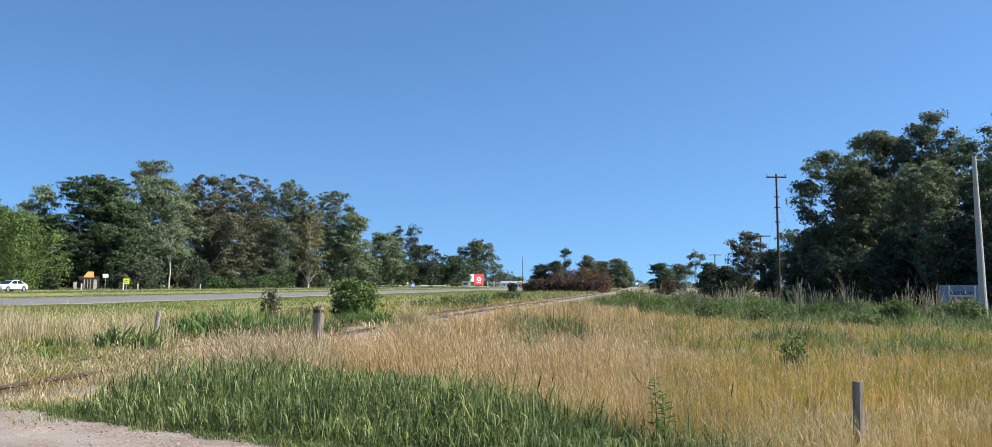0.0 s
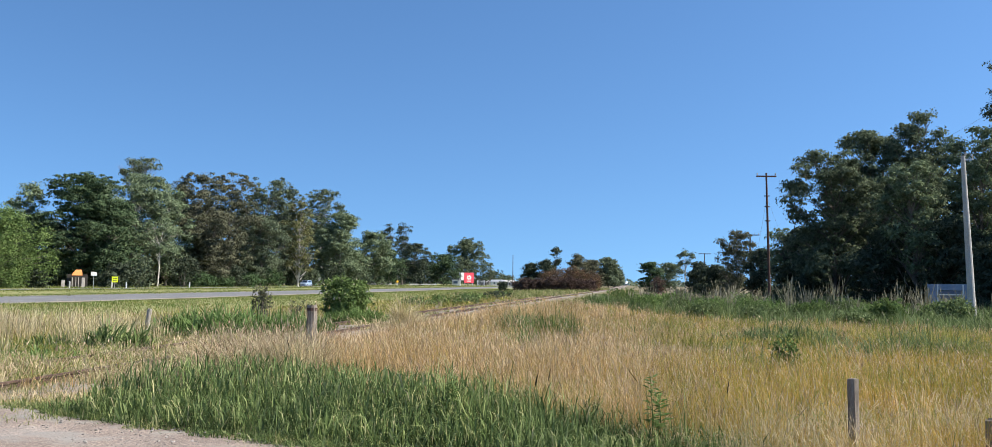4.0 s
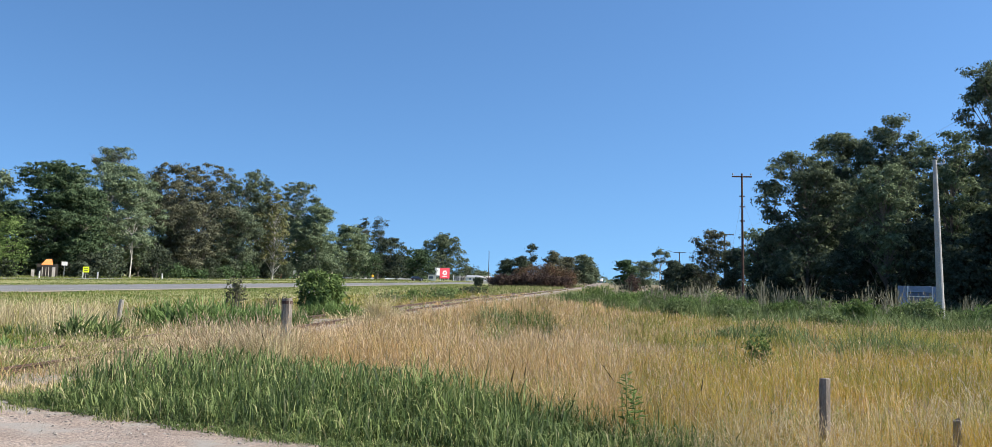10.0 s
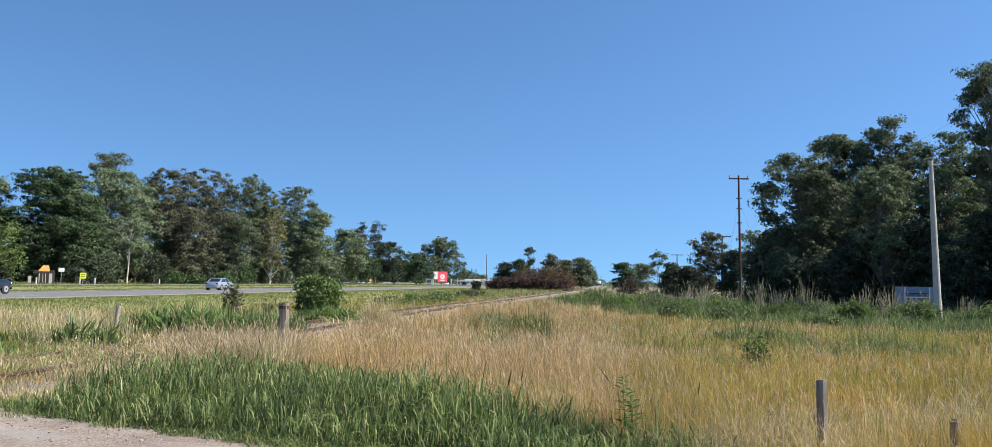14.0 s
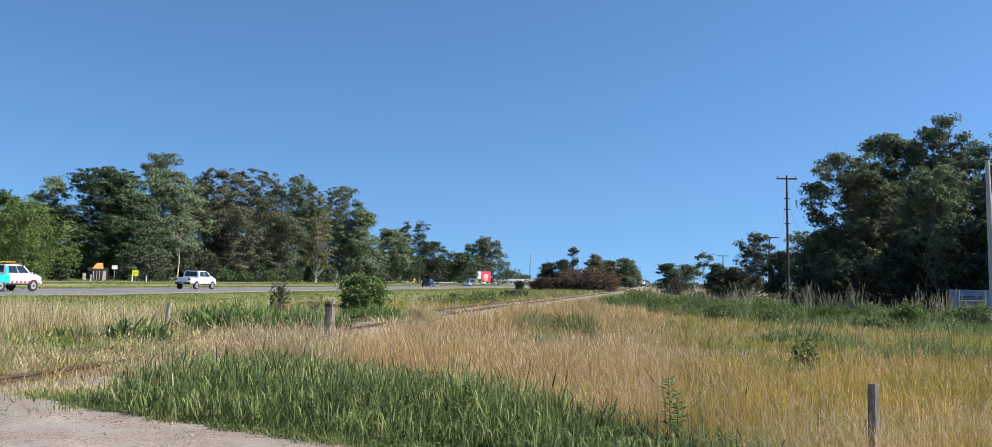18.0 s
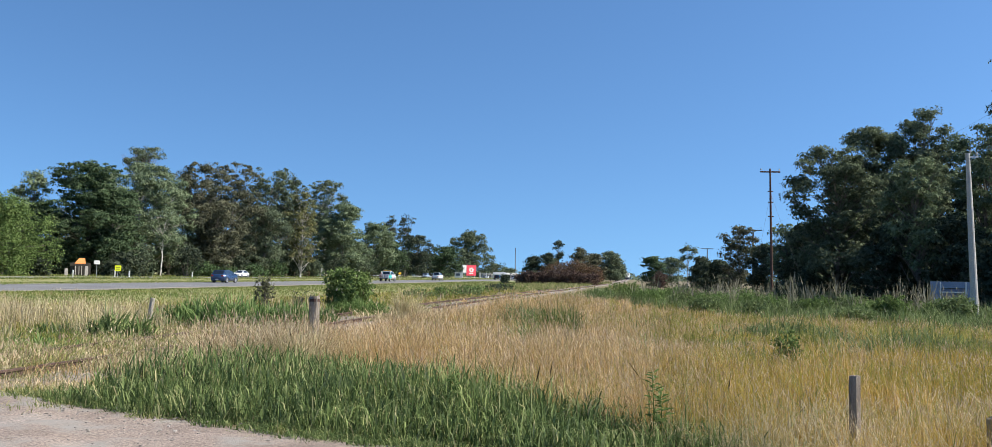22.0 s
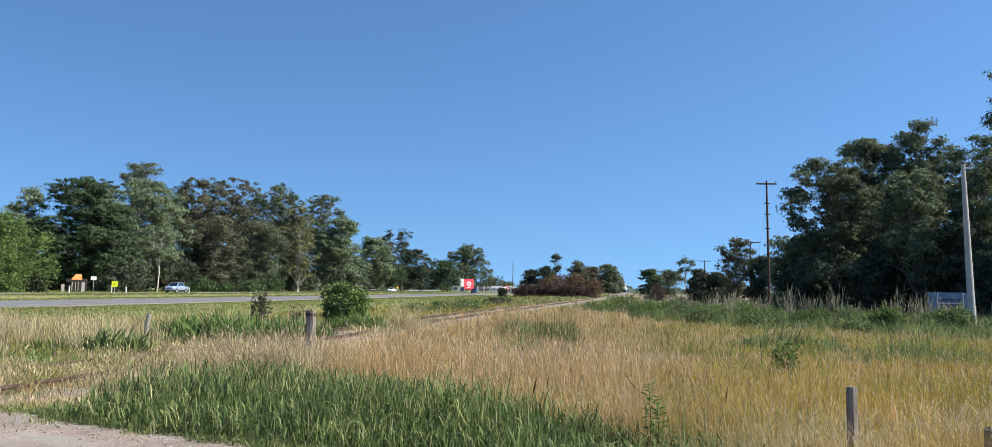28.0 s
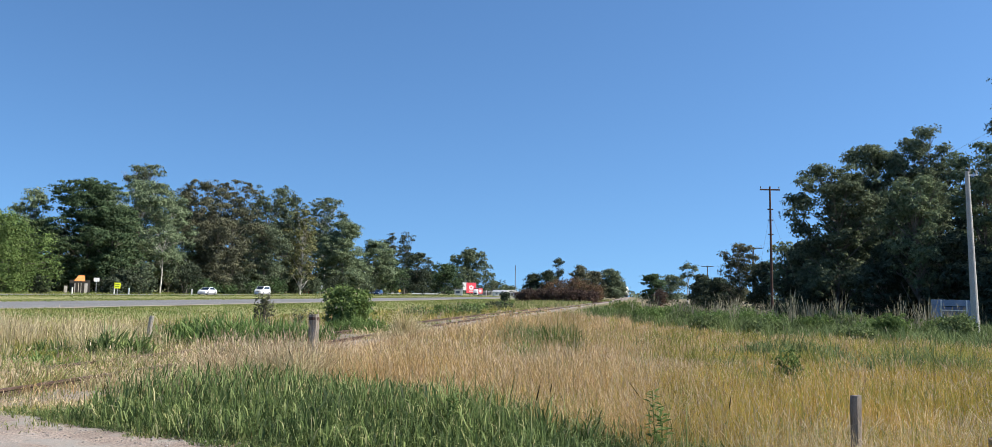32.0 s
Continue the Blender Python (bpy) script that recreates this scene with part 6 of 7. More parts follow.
# far low houses at the end of the road
for k, (x, y, w, h, wallm) in enumerate(((14, 620, 9, 4.2, M_WHITE), (24, 660, 9, 4.2, M_CONCRETE), (36, 640, 8, 3.8, M_WHITE), (6, 700, 8, 4.2, M_CONCRETE))):
    t = thing("house", pose(x, y, gz(x, y), 0, 0, 6), "low distant house with pale walls and pitched roof", "house", "far houses")
    part("walls", box(bmesh.new(), -w / 2, w / 2, -3, 3, 0, h * 0.65, 0.03), wallm, t)
    bm = bmesh.new()
    v = [bm.verts.new(p) for p in ((-w / 2 - 0.4, -3.4, h * 0.65), (w / 2 + 0.4, -3.4, h * 0.65), (w / 2 + 0.4, 3.4, h * 0.65), (-w / 2 - 0.4, 3.4, h * 0.65), (-w / 2, 0, h), (w / 2, 0, h))]
    for f in ((0, 1, 5, 4), (2, 3, 4, 5), (1, 2, 5), (3, 0, 4), (3, 2, 1, 0)):
        bm.faces.new([v[i] for i in f])
    part("roof", bm, M_CONCRETE if k % 2 else M_GALV, t)
    for xx in (-w * 0.28, w * 0.22):
        part("window", box(bmesh.new(), xx - 0.6, xx + 0.6, -3.05, -3.005, 1.0, 2.2), M_PANELDARK, t)
    part("door", box(bmesh.new(), -0.45, 0.45, -3.05, -3.005, 0.05, 2.1), M_DARKWOOD, t)

# white marker stakes at the foot of the trees
for x, y in ((-76.2, 131), (-70.0, 136), (-66.0, 142), (-58.5, 146), (-63.4, 152), (-52.0, 158)):
    t = thing("marker_post", pose(x, y, gz(x, y) - 0.05), "small white marker post in the roadside grass", "marker post", "marker posts")
    part("stake", box(bmesh.new(), -0.09, 0.09, -0.09, 0.09, 0, 1.15, 0.03), M_WHITE, t)

# debris on the verge
t = thing("fallen_branch", pose(-2.4, 120, gz(-2.4, 120), 0, 0, 20), "dark pile of cut branches on the verge", "branch pile")
bm = bmesh.new()
for k in range(26):
    a, l = random.uniform(0, 6.28), random.uniform(0.5, 1.6)
    c = Vector((random.gauss(0, 0.6), random.gauss(0, 0.3), random.uniform(0.05, 0.4)))
    d = Vector((math.cos(a), math.sin(a) * 0.5, random.uniform(-0.1, 0.35))) * l / 2
    tube(bm, [c - d, c, c + d], [0.05, 0.04, 0.015], 5)
part("branches", bm, M_BARK, t)
bm = box(bmesh.new(), 0.2, 2.2, 109.6, 110.3, gz(1, 110) - 0.02, gz(1, 110) + 0.32, 0.06)
tagged(part("concrete_slab", bm, M_CONCRETE), "broken pale concrete slab lying in the grass", "concrete slab")


# ---- weeds and shrubs by the railway and the grove ----
def leafy_patch(label, x, y, rx, ry, h, n, size, mat, name="weed_patch", aspect=0.22, seed=0):
    """A stand of broad upright leaves."""
    a = rng.uniform(0, 2 * np.pi, n)
    r = np.sqrt(rng.random(n))
    P = np.stack([x + np.cos(a) * r * rx, y + np.sin(a) * r * ry], 1)
    H = h * rng.uniform(0.35, 1.0, n) * (1 - 0.45 * r ** 2)
    V, Q, T, qm = blades(P, H, np.full(n, size) * rng.uniform(0.6, 1.3, n), 0.9, 0.6)
    return tagged(new(name, raw_mesh(name, V, Q, T, [mat])), label, "weeds", kind="stuff")


for k in range(16):
    x = -5.0 + k * 0.38 + 0.2 * math.sin(k * 2.7)
    leafy_patch("low green weeds creeping onto the dirt road", x, dirt_edge(x) - 0.05 - 0.28 * abs(math.sin(k * 1.9)), 0.2 + 0.14 * abs(math.sin(k * 3.1)), 0.12, 0.13 + 0.1 * abs(math.sin(k * 2.2)), 120, 0.009, F_BLADE if k % 4 else F_LOWGRASS)
leafy_patch("dark green clump at the end of the green grass", -4.75, 10.75, 0.5, 0.35, 0.42, 420, 0.014, F_BLADE)
leafy_patch("lush broad-leaved weeds beyond the rails", -7.2, 25.6, 2.3, 1.3, 1.3, 2400, 0.05, F_LUSH)
leafy_patch("lush broad-leaved weeds beyond the rails", -5.6, 27.5, 1.2, 0.9, 1.1, 1000, 0.05, F_LUSH)
leafy_patch("tuft of coarse green grass", -8.3, 20.3, 0.8, 0.5, 1.15, 520, 0.035, F_BLADE)
leafy_patch("tuft of coarse green grass", -10.3, 21.5, 0.7, 0.5, 0.6, 300, 0.035, F_BLADE)
leafy_patch("low green weeds in the straw grass", -9.8, 17.6, 2.2, 1.2, 0.45, 1100, 0.035, F_LUSH)
leafy_patch("tall tan grass round the thick post", -2.6, 14.2, 1.5, 0.55, 1.2, 1700, 0.006, F_PALE)
leafy_patch("tall tan grass round the thick post", -3.9, 15.2, 1.0, 0.6, 0.8, 700, 0.006, F_TAN)
leafy_patch("pale straw tuft beside the rails", -2.7, 31.5, 0.42, 0.3, 2.0, 650, 0.011, F_PALE)
leafy_patch("coarse green clump in the dry meadow", 2.1, 24.0, 0.9, 0.9, 1.5, 1500, 0.014, F_GREEN)
leafy_patch("coarse green clump in the dry meadow", 1.05, 19.5, 0.5, 0.5, 1.15, 900, 0.012, F_GREEN)
leafy_patch("coarse green clump in the dry meadow", 1.2, 26.0, 0.7, 0.8, 1.45, 1100, 0.014, F_WEED)
shrub("small dark leafy weed in the dry meadow", 6.1, 17.2, 0.9, 0.38, F_GREEN, 1500, 0.045, 105, name="weed_bush", category="bush", stems=6, up=0.5)
leafy_patch("low green clump in the dry meadow", 6.5, 17.3, 0.7, 0.4, 0.8, 420, 0.015, F_DRIFT)
leafy_patch("low green clump in the dry meadow", 10.2, 20.0, 1.7, 0.6, 1.0, 1100, 0.018, F_WEED)
leafy_patch("low green clump in the dry meadow", 9.0, 25.0, 1.6, 0.9, 1.0, 1000, 0.02, F_WEED)
leafy_patch("tall tan grass mound beside the rails", 1.2, 30.0, 1.2, 0.9, 1.6, 1800, 0.012, F_TAN)
leafy_patch("tall tan grass mound beside the rails", 2.7, 31.5, 1.4, 0.9, 1.45, 1800, 0.012, F_TAN)
leafy_patch("yellow-green clump in the dry meadow", 5.0, 21.0, 1.7, 0.5, 0.72, 800, 0.012, F_DRIFT)
leafy_patch("yellow-green clump in the dry meadow", 8.2, 22.5, 1.5, 0.5, 0.72, 700, 0.012, F_DRIFT)
leafy_patch("yellow-green clump in the dry meadow", 12.6, 23.6, 1.8, 0.5, 0.72, 800, 0.012, F_DRIFT)
leafy_patch("low green clump in the dry meadow", 13.2, 27.0, 1.5, 0.8, 0.5, 500, 0.02, F_WEED)

shrub("dark green shrub with cream blossom beside the rails", -5.3, 36.0, 2.15, 1.25, F_GREEN, 6500, 0.11, 101, up=0.6, flowers=200, stems=11)
leafy_patch("green reeds round the shrub", -4.7, 34.6, 1.4, 0.6, 1.0, 900, 0.035, F_LUSH)
shrub("thin reddish-brown shrub beyond the rails", -8.9, 36.0, 1.9, 0.5, F_EUCA_BROWN, 800, 0.09, 102, stems=6)
shrub("thin brownish weed stalks beyond the rails", -7.4, 37.0, 1.05, 0.8, F_EUCA_BROWN, 420, 0.08, 103, stems=9)
for k, (x, y, h, r, m) in enumerate(((-0.8, 76, 1.0, 1.6, F_GREEN), (-1.0, 70, 0.95, 2.0, F_WEED), (-0.5, 84, 1.0, 2.2, F_GREEN), (1.8, 92, 1.0, 2.0, F_DARK), (-2.8, 66, 0.9, 1.6, F_GREEN), (3.2, 100, 1.0, 2.4, F_GREEN), (-4.4, 62, 0.8, 1.4, F_WEED))):
    shrub("low green weed bush beyond the rails", x, y, h, r, m, 700, 0.14, 110 + k, name="weed_bush", category="bush", group="weed bushes", stems=8)

BAND = [(8.8, 74), (8.6, 62), (9.7, 46), (12.2, 35.2), (17.0, 29.5), (24, 27.6), (44, 29), (44, 52), (33, 54), (28, 60), (24, 68), (20, 84), (18, 100), (13.5, 96)]
grass("grove_edge_weeds", "thick grey-green weeds along the grove", BAND, 52000, 0.45, 1.05, 0.008, 0.018, [F_WEED, F_FEATHER], thin=True, droop=0.3, lean=0.3, splay=0.3, power=2.0, patch=0.45, heads=0.02, head_len=0.2, head_w=0.02)
STALKS = [(9.5, 56), (14, 45), (19, 40), (24, 38), (26, 42), (20, 50), (14, 62)]
grass("feathery_stalks", "pale feathery dry stalks above the weeds", STALKS, 1000, 1.0, 1.7, 0.008, 0.014, [F_FEATHER, F_FEATHER], splay=0.08, gusty=0.06, lean=0.08, power=1.5, heads=0.9, head_len=0.35, head_w=0.022, patch=0.8)
EDGE_NEAR = ((16.6, 35, 1.35, 1.0, F_GREEN, 2400), (19.0, 34.2, 1.45, 1.0, F_WEED, 2600), (22.2, 34, 1.3, 1.2, F_WEED, 2000), (24.5, 33, 1.1, 1.0, F_GREEN, 1600), (12.6, 38, 1.0, 1.1, F_WEED, 1400), (14.6, 33.5, 0.85, 1.0, F_WEED, 1200), (10.9, 42, 1.0, 1.1, F_WEED, 1200))
EDGE_MORE = tuple((9.6 + k * 1.02 + 0.5 * math.sin(k * 3.3), 58 - 26.5 * (k / 17) ** 0.62 + 1.2 * math.sin(k * 1.7), 0.95 + 0.3 * abs(math.sin(k * 2.1)), 1.05 + 0.3 * abs(math.sin(k * 1.3)), (F_WEED, F_LUSH, F_WEED, F_GREEN)[k % 4], 1500) for k in range(18))
EDGE_FAR = (
                                        (14.8, 44, 1.2, 1.2, F_LUSH, 1600), (12.6, 47, 1.25, 1.4, F_LUSH, 1700), (10.6, 54, 1.3, 1.5, F_LUSH, 1500), (12.8, 56, 1.4, 1.6, F_LUSH, 1500), (9.8, 66, 0.8, 1.6, F_GREEN, 1400),
                                        (16.0, 52, 1.5, 1.6, F_WEED, 1500), (12.2, 76, 0.7, 1.6, F_GREEN, 1300), (12.0, 72, 1.7, 2.2, F_GREEN, 1500), (19.2, 47, 1.5, 1.4, F_WEED, 1500), (23.0, 42, 1.3, 1.4, F_WEED, 1500),
                                        (27.5, 38, 1.3, 1.6, F_WEED, 1400), (31.0, 36, 1.2, 1.5, F_GREEN, 1200), (15.5, 66, 1.8, 2.2, F_GREEN, 1400), (13.6, 84, 0.7, 1.6, F_GREEN, 1100), (16.5, 90, 0.8, 2.0, F_GREEN, 1200), (21.0, 57, 1.7, 1.8, F_DARK, 1400))
for k, (x, y, h, r, m, n) in enumerate(EDGE_NEAR + EDGE_MORE + EDGE_FAR):
    shrub("grey-green weedy bush at the edge of the grove", x, y, h, r, m, int(n * 2.2), 0.085, 130 + k, name="weed_bush", category="bush", group="grove edge bushes", up=0.5, stems=9)
# more dark-leaved fill where only deep shade lies behind the board
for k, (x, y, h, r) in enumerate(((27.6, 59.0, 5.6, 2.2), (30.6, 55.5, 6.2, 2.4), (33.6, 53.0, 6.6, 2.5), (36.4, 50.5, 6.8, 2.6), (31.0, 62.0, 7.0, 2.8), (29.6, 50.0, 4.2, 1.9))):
    tree("dark-coloured tree filling the shade under the grove", x, y, h, r, F_DARK, M_BARK, 11000, 0.19, "round", 140 + k, 0.0, group="eucalyptus grove")
# low bushes added to blacken the grove's foot, shade in their leaf colour
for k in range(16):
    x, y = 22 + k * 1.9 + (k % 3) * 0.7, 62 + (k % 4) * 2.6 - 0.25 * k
    shrub("dark-coloured bush filling the shade beneath the grove", x, y, 2.2 + (k % 3) * 0.7, 1.8, F_DARK, 1500, 0.22, 170 + k, name="undergrowth", category="bush", group="grove undergrowth", stems=9)


def tall_weed(x, y, h, label, seed):
    R = random.Random(seed)
    t = thing("tall_weed", Matrix.Translation((x, y, gz(x, y) - 0.02)), label, "weed", "tall weeds")
    part("stem", tube(bmesh.new(), [(0, 0, 0), (0.01, 0, h * 0.5), (-0.01, 0.01, h)], [0.007, 0.005, 0.003], 6), F_LUSH, t)
    V, Q = [], []
    for k in range(26):
        z = h * (0.35 + 0.65 * (k / 26) ** 0.7)
        a = k * 2.4 + R.uniform(-0.6, 0.6)
        l = 0.13 * (1.1 - 0.5 * k / 26) * R.uniform(0.8, 1.2)
        d = Vector((math.cos(a), math.sin(a), R.uniform(0.0, 0.8)))
        s = Vector((-math.sin(a), math.cos(a), 0)) * l * 0.22
        b = len(V)
        for p in ((0, 0, z), d * l * 0.5 + s + Vector((0, 0, z)), d * l + Vector((0, 0, z - 0.25 * l)), d * l * 0.5 - s + Vector((0, 0, z))):
            V.append(tuple(p))
        Q.append((b, b + 1, b + 2, b + 3))
    o = new("leaves", raw_mesh("leaves", V, Q, np.zeros((0, 3), int), [F_LUSH]))
    o.parent = t
    return t


tall_weed(1.73, 8.6, 0.78, "tall green thistle-like weed in the dry grass", 1)
tall_weed(1.82, 8.65, 0.6, "tall green thistle-like weed in the dry grass", 2)
tall_weed(-0.25, 9.4, 0.62, "tall green thistle-like weed in the dry grass", 3)


# ---- vehicles ----
M_GLASS = paint("tinted_glass", (0.012, 0.015, 0.018), 0.06, coat=1.0, dirt=0.0)
M_TYRE = surface("tyre_rubber", [(0.3, (0.018, 0.018, 0.018)), (0.7, (0.035, 0.034, 0.033))], 4, 30, 0.85, bump=0.1)
M_RIM = paint("alloy_rim", (0.55, 0.56, 0.57), 0.35, 0.7, 0.2)
M_TRIM = paint("black_trim", (0.02, 0.02, 0.022), 0.5, coat=0.1)
M_TAIL = paint("tail_lamp_red", (0.45, 0.015, 0.015), 0.2, coat=0.6)
M_LAMP = paint("lamp_lens", (0.75, 0.76, 0.78), 0.12, coat=0.8)
M_PLATE = paint("plate_grey", (0.5, 0.5, 0.5), 0.5, coat=0.0)


def loft(stations):
    """Closed body from stations (y, z0, z1, half width, round) along y; each a rounded box section."""
    bm = bmesh.new()
    rings = []
    for y, z0, z1, hw, rd in stations:
        r = min(rd, hw * 0.9, (z1 - z0) * 0.45)
        sec = [(-hw * 0.9, z0), (hw * 0.9, z0), (hw, z0 + r), (hw, z0 + (z1 - z0) * 0.62), (hw - r * 0.35, z1 - r * 0.45), (hw - r * 1.3, z1), (-hw + r * 1.3, z1), (-hw + r * 0.35, z1 - r * 0.45), (-hw, z0 + (z1 - z0) * 0.62), (-hw, z0 + r)]
        rings.append([bm.verts.new((x, y, z)) for x, z in sec])
    n = len(rings[0])
    for a, b in zip(rings, rings[1:]):
        for k in range(n):
            bm.faces.new((a[k], a[(k + 1) % n], b[(k + 1) % n], b[k]))
    bm.faces.new(rings[0][::-1])
    bm.faces.new(rings[-1])
    bmesh.ops.recalc_face_normals(bm, faces=bm.faces)
    for f in bm.faces:
        f.smooth = True
    return bm


def pane(bm, pts, out):
    """A thin slab on four points, lifted by out."""
    a = [Vector(p) for p in pts]
    o = Vector(out)
    low = [bm.verts.new(p + o * 0.004) for p in a]
    top = [bm.verts.new(p + o * 0.016) for p in a]
    bm.faces.new(top)
    bm.faces.new(low[::-1])
    for k in range(4):
        bm.faces.new((low[k], low[(k + 1) % 4], top[(k + 1) % 4], top[k]))
    bmesh.ops.recalc_face_normals(bm, faces=bm.faces)
    return bm


def wheel(parent, x, y, r, w=0.22):
    bm = bmesh.new()
    disc(bm, (0, 0, 0), (1, 0, 0), r, w, 20)
    es = [e for e in bm.edges if len(e.link_faces) == 2 and e.calc_face_angle() > 1.0]
    bmesh.ops.bevel(bm, geom=es, offset=0.045, segments=2, affect="EDGES")
    t = part("wheel", bm, M_TYRE, parent)
    t.location = (x, y, r)
    s = 1 if x > 0 else -1
    part("rim", disc(bmesh.new(), (s * (w / 2 + 0.004), 0, 0), (1, 0, 0), r * 0.66, 0.02, 16), M_RIM, t)
    part("hub", disc(bmesh.new(), (s * (w / 2 + 0.02), 0, 0), (1, 0, 0), r * 0.2, 0.02, 10), M_TRIM, t)
    return t


def mix3(a, b, f):
    return tuple(p + (q - p) * f for p, q in zip(a, b))


def vehicle(name, label, category, colour, L, W, belt, roof, cab, nose, tail, wheel_r=0.32, base=0.28, axles=None, bed=None, extra=None, doors=2, tail_h=None):
    """cab: y of the greenhouse's base and top, rear to front (base_rear, top_rear, top_front, base_front); nose and tail: heights of the body's ends; bed: (y0, y1) of a pickup's open bed."""
    t = thing(name, Matrix(), label, category, "highway traffic")
    hw, h = W / 2, L / 2
    br, tr, tf, bf = cab
    th = tail_h or tail
    body = loft([(-h, base + 0.12, tail - 0.1, hw * 0.86, 0.1), (-h + 0.12, base + 0.02, th, hw * 0.95, 0.14), (br, base - 0.04, belt, hw, 0.16), (0.0, base - 0.04, belt, hw, 0.16), (bf, base - 0.04, belt - 0.02, hw, 0.16),
                 (bf + (h - bf) * 0.55, base, nose + 0.06, hw * 0.98, 0.16), (h - 0.14, base + 0.02, nose - 0.04, hw * 0.92, 0.16), (h, base + 0.1, nose - 0.22, hw * 0.8, 0.1)])
    part("body", body, colour, t)
    tw = hw * 0.82
    b4 = [(-hw * 0.93, br, belt - 0.05), (hw * 0.93, br, belt - 0.05), (hw * 0.93, bf, belt - 0.05), (-hw * 0.93, bf, belt - 0.05)]
    t4 = [(-tw, tr, roof), (tw, tr, roof), (tw, tf, roof), (-tw, tf, roof)]
    bm = bmesh.new()
    lo, hi = [bm.verts.new(p) for p in b4], [bm.verts.new(p) for p in t4]
    bm.faces.new(hi)
    bm.faces.new(lo[::-1])
    for k in range(4):
        bm.faces.new((lo[k], lo[(k + 1) % 4], hi[(k + 1) % 4], hi[k]))
    bmesh.ops.recalc_face_normals(bm, faces=bm.faces)
    bmesh.ops.bevel(bm, geom=[e for e in bm.edges if min(v.co.z for v in e.verts) > belt], offset=0.11, segments=3, affect="EDGES")
    part("cabin", bm, colour, t)
    def quad(a, b, c, d, f0, f1, g0, g1):
        p = lambda f, g: mix3(mix3(a, b, f), mix3(d, c, f), g)
        return [p(f0, g0), p(f1, g0), p(f1, g1), p(f0, g1)]
    part("rear_window", pane(bmesh.new(), quad(b4[0], b4[1], t4[1], t4[0], 0.1, 0.9, 0.22, 0.9), (0, -1, 0.3)), M_GLASS, t)
    part("windscreen", pane(bmesh.new(), quad(b4[3], b4[2], t4[2], t4[3], 0.06, 0.94, 0.12, 0.93), (0, 1, 0.3)), M_GLASS, t)
    for s, (a, b, c, d) in ((1, (b4[1], b4[2], t4[2], t4[1])), (-1, (b4[0], b4[3], t4[3], t4[0]))):
        for k in range(doors):
            f0, f1 = 0.08 + 0.86 * k / doors + 0.015, 0.08 + 0.86 * (k + 1) / doors - 0.015
            part("side_window", pane(bmesh.new(), quad(a, b, c, d, f0, f1, 0.2, 0.88), (s, 0, 0.2)), M_GLASS, t)
            y = br + (bf - br) * (f0 + 0.04)
            part("door_handle", box(bmesh.new(), s * (hw + 0.005) - 0.012, s * (hw + 0.005) + 0.012, y, y + 0.16, belt - 0.16, belt - 0.12), colour, t)
        part("mirror", box(bmesh.new(), s * (hw + 0.1) - 0.09, s * (hw + 0.1) + 0.09, bf - 0.42, bf - 0.3, belt, belt + 0.15, 0.03), colour, t)
        part("sill", box(bmesh.new(), s * (hw - 0.02) - 0.03, s * (hw - 0.02) + 0.03, br + 0.2, bf - 0.3, base - 0.06, base + 0.04, 0.01), M_TRIM, t)
        part("tail_lamp", box(bmesh.new(), s * hw * 0.72 - 0.14, s * hw * 0.72 + 0.14, -h - 0.015, -h + 0.12, tail - 0.3, tail - 0.12, 0.02), M_TAIL, t)
        part("headlight", box(bmesh.new(), s * hw * 0.66 - 0.17, s * hw * 0.66 + 0.17, h - 0.16, h + 0.005, nose - 0.3, nose - 0.16, 0.03), M_LAMP, t)
    part("rear_bumper", box(bmesh.new(), -hw * 0.85, hw * 0.85, -h - 0.06, -h + 0.1, base + 0.02, base + 0.2, 0.03), M_TRIM if bed else colour, t)
    part("front_bumper", box(bmesh.new(), -hw * 0.85, hw * 0.85, h - 0.1, h + 0.05, base, base + 0.2, 0.03), colour, t)
    part("grille", box(bmesh.new(), -hw * 0.4, hw * 0.4, h - 0.04, h + 0.02, nose - 0.36, nose - 0.22, 0.01), M_TRIM, t)
    part("plate", box(bmesh.new(), -0.2, 0.2, -h - 0.075, -h - 0.062, base + 0.05, base + 0.17), M_PLATE, t)
    ax = axles or (-h + 0.85, h - 0.85)
    for y in ax:
        for s in (-1, 1):
            wheel(t, s * (hw - 0.1), y, wheel_r)
            bm = bmesh.new()
            disc(bm, (s * (hw + 0.002), y, wheel_r + 0.02), (1, 0, 0), wheel_r + 0.06, 0.012, 22)
            part("wheel_arch", bm, M_TRIM, t)
    if bed:
        part("load_bed", box(bmesh.new(), -hw * 0.84, hw * 0.84, bed[0], bed[1], belt - 0.1, belt + 0.012, 0.005), M_TRIM, t)
        part("tailgate", box(bmesh.new(), -hw * 0.82, hw * 0.82, -h - 0.012, -h + 0.05, base + 0.28, tail - 0.02, 0.015), colour, t)
    if extra:
        extra(t)
    return t


C_SILVER = paint("silver_paint", (0.42, 0.45, 0.5), 0.3, 0.5)
C_WHITE = paint("white_car_paint", (0.78, 0.78, 0.77), 0.3)
C_BLACK = paint("black_car_paint", (0.012, 0.014, 0.02), 0.2)
C_BLUE = paint("dark_blue_paint", (0.03, 0.06, 0.13), 0.25, 0.3)
C_STEELBLUE = paint("silver_blue_paint", (0.40, 0.48, 0.58), 0.3, 0.4)
C_TEAL = paint("teal_panel", (0.02, 0.48, 0.46), 0.35)
C_REDW = paint("red_stripe", (0.6, 0.05, 0.05), 0.4, coat=0.1)
C_MAROON = paint("maroon_stripe", (0.22, 0.03, 0.04), 0.4, coat=0.1)
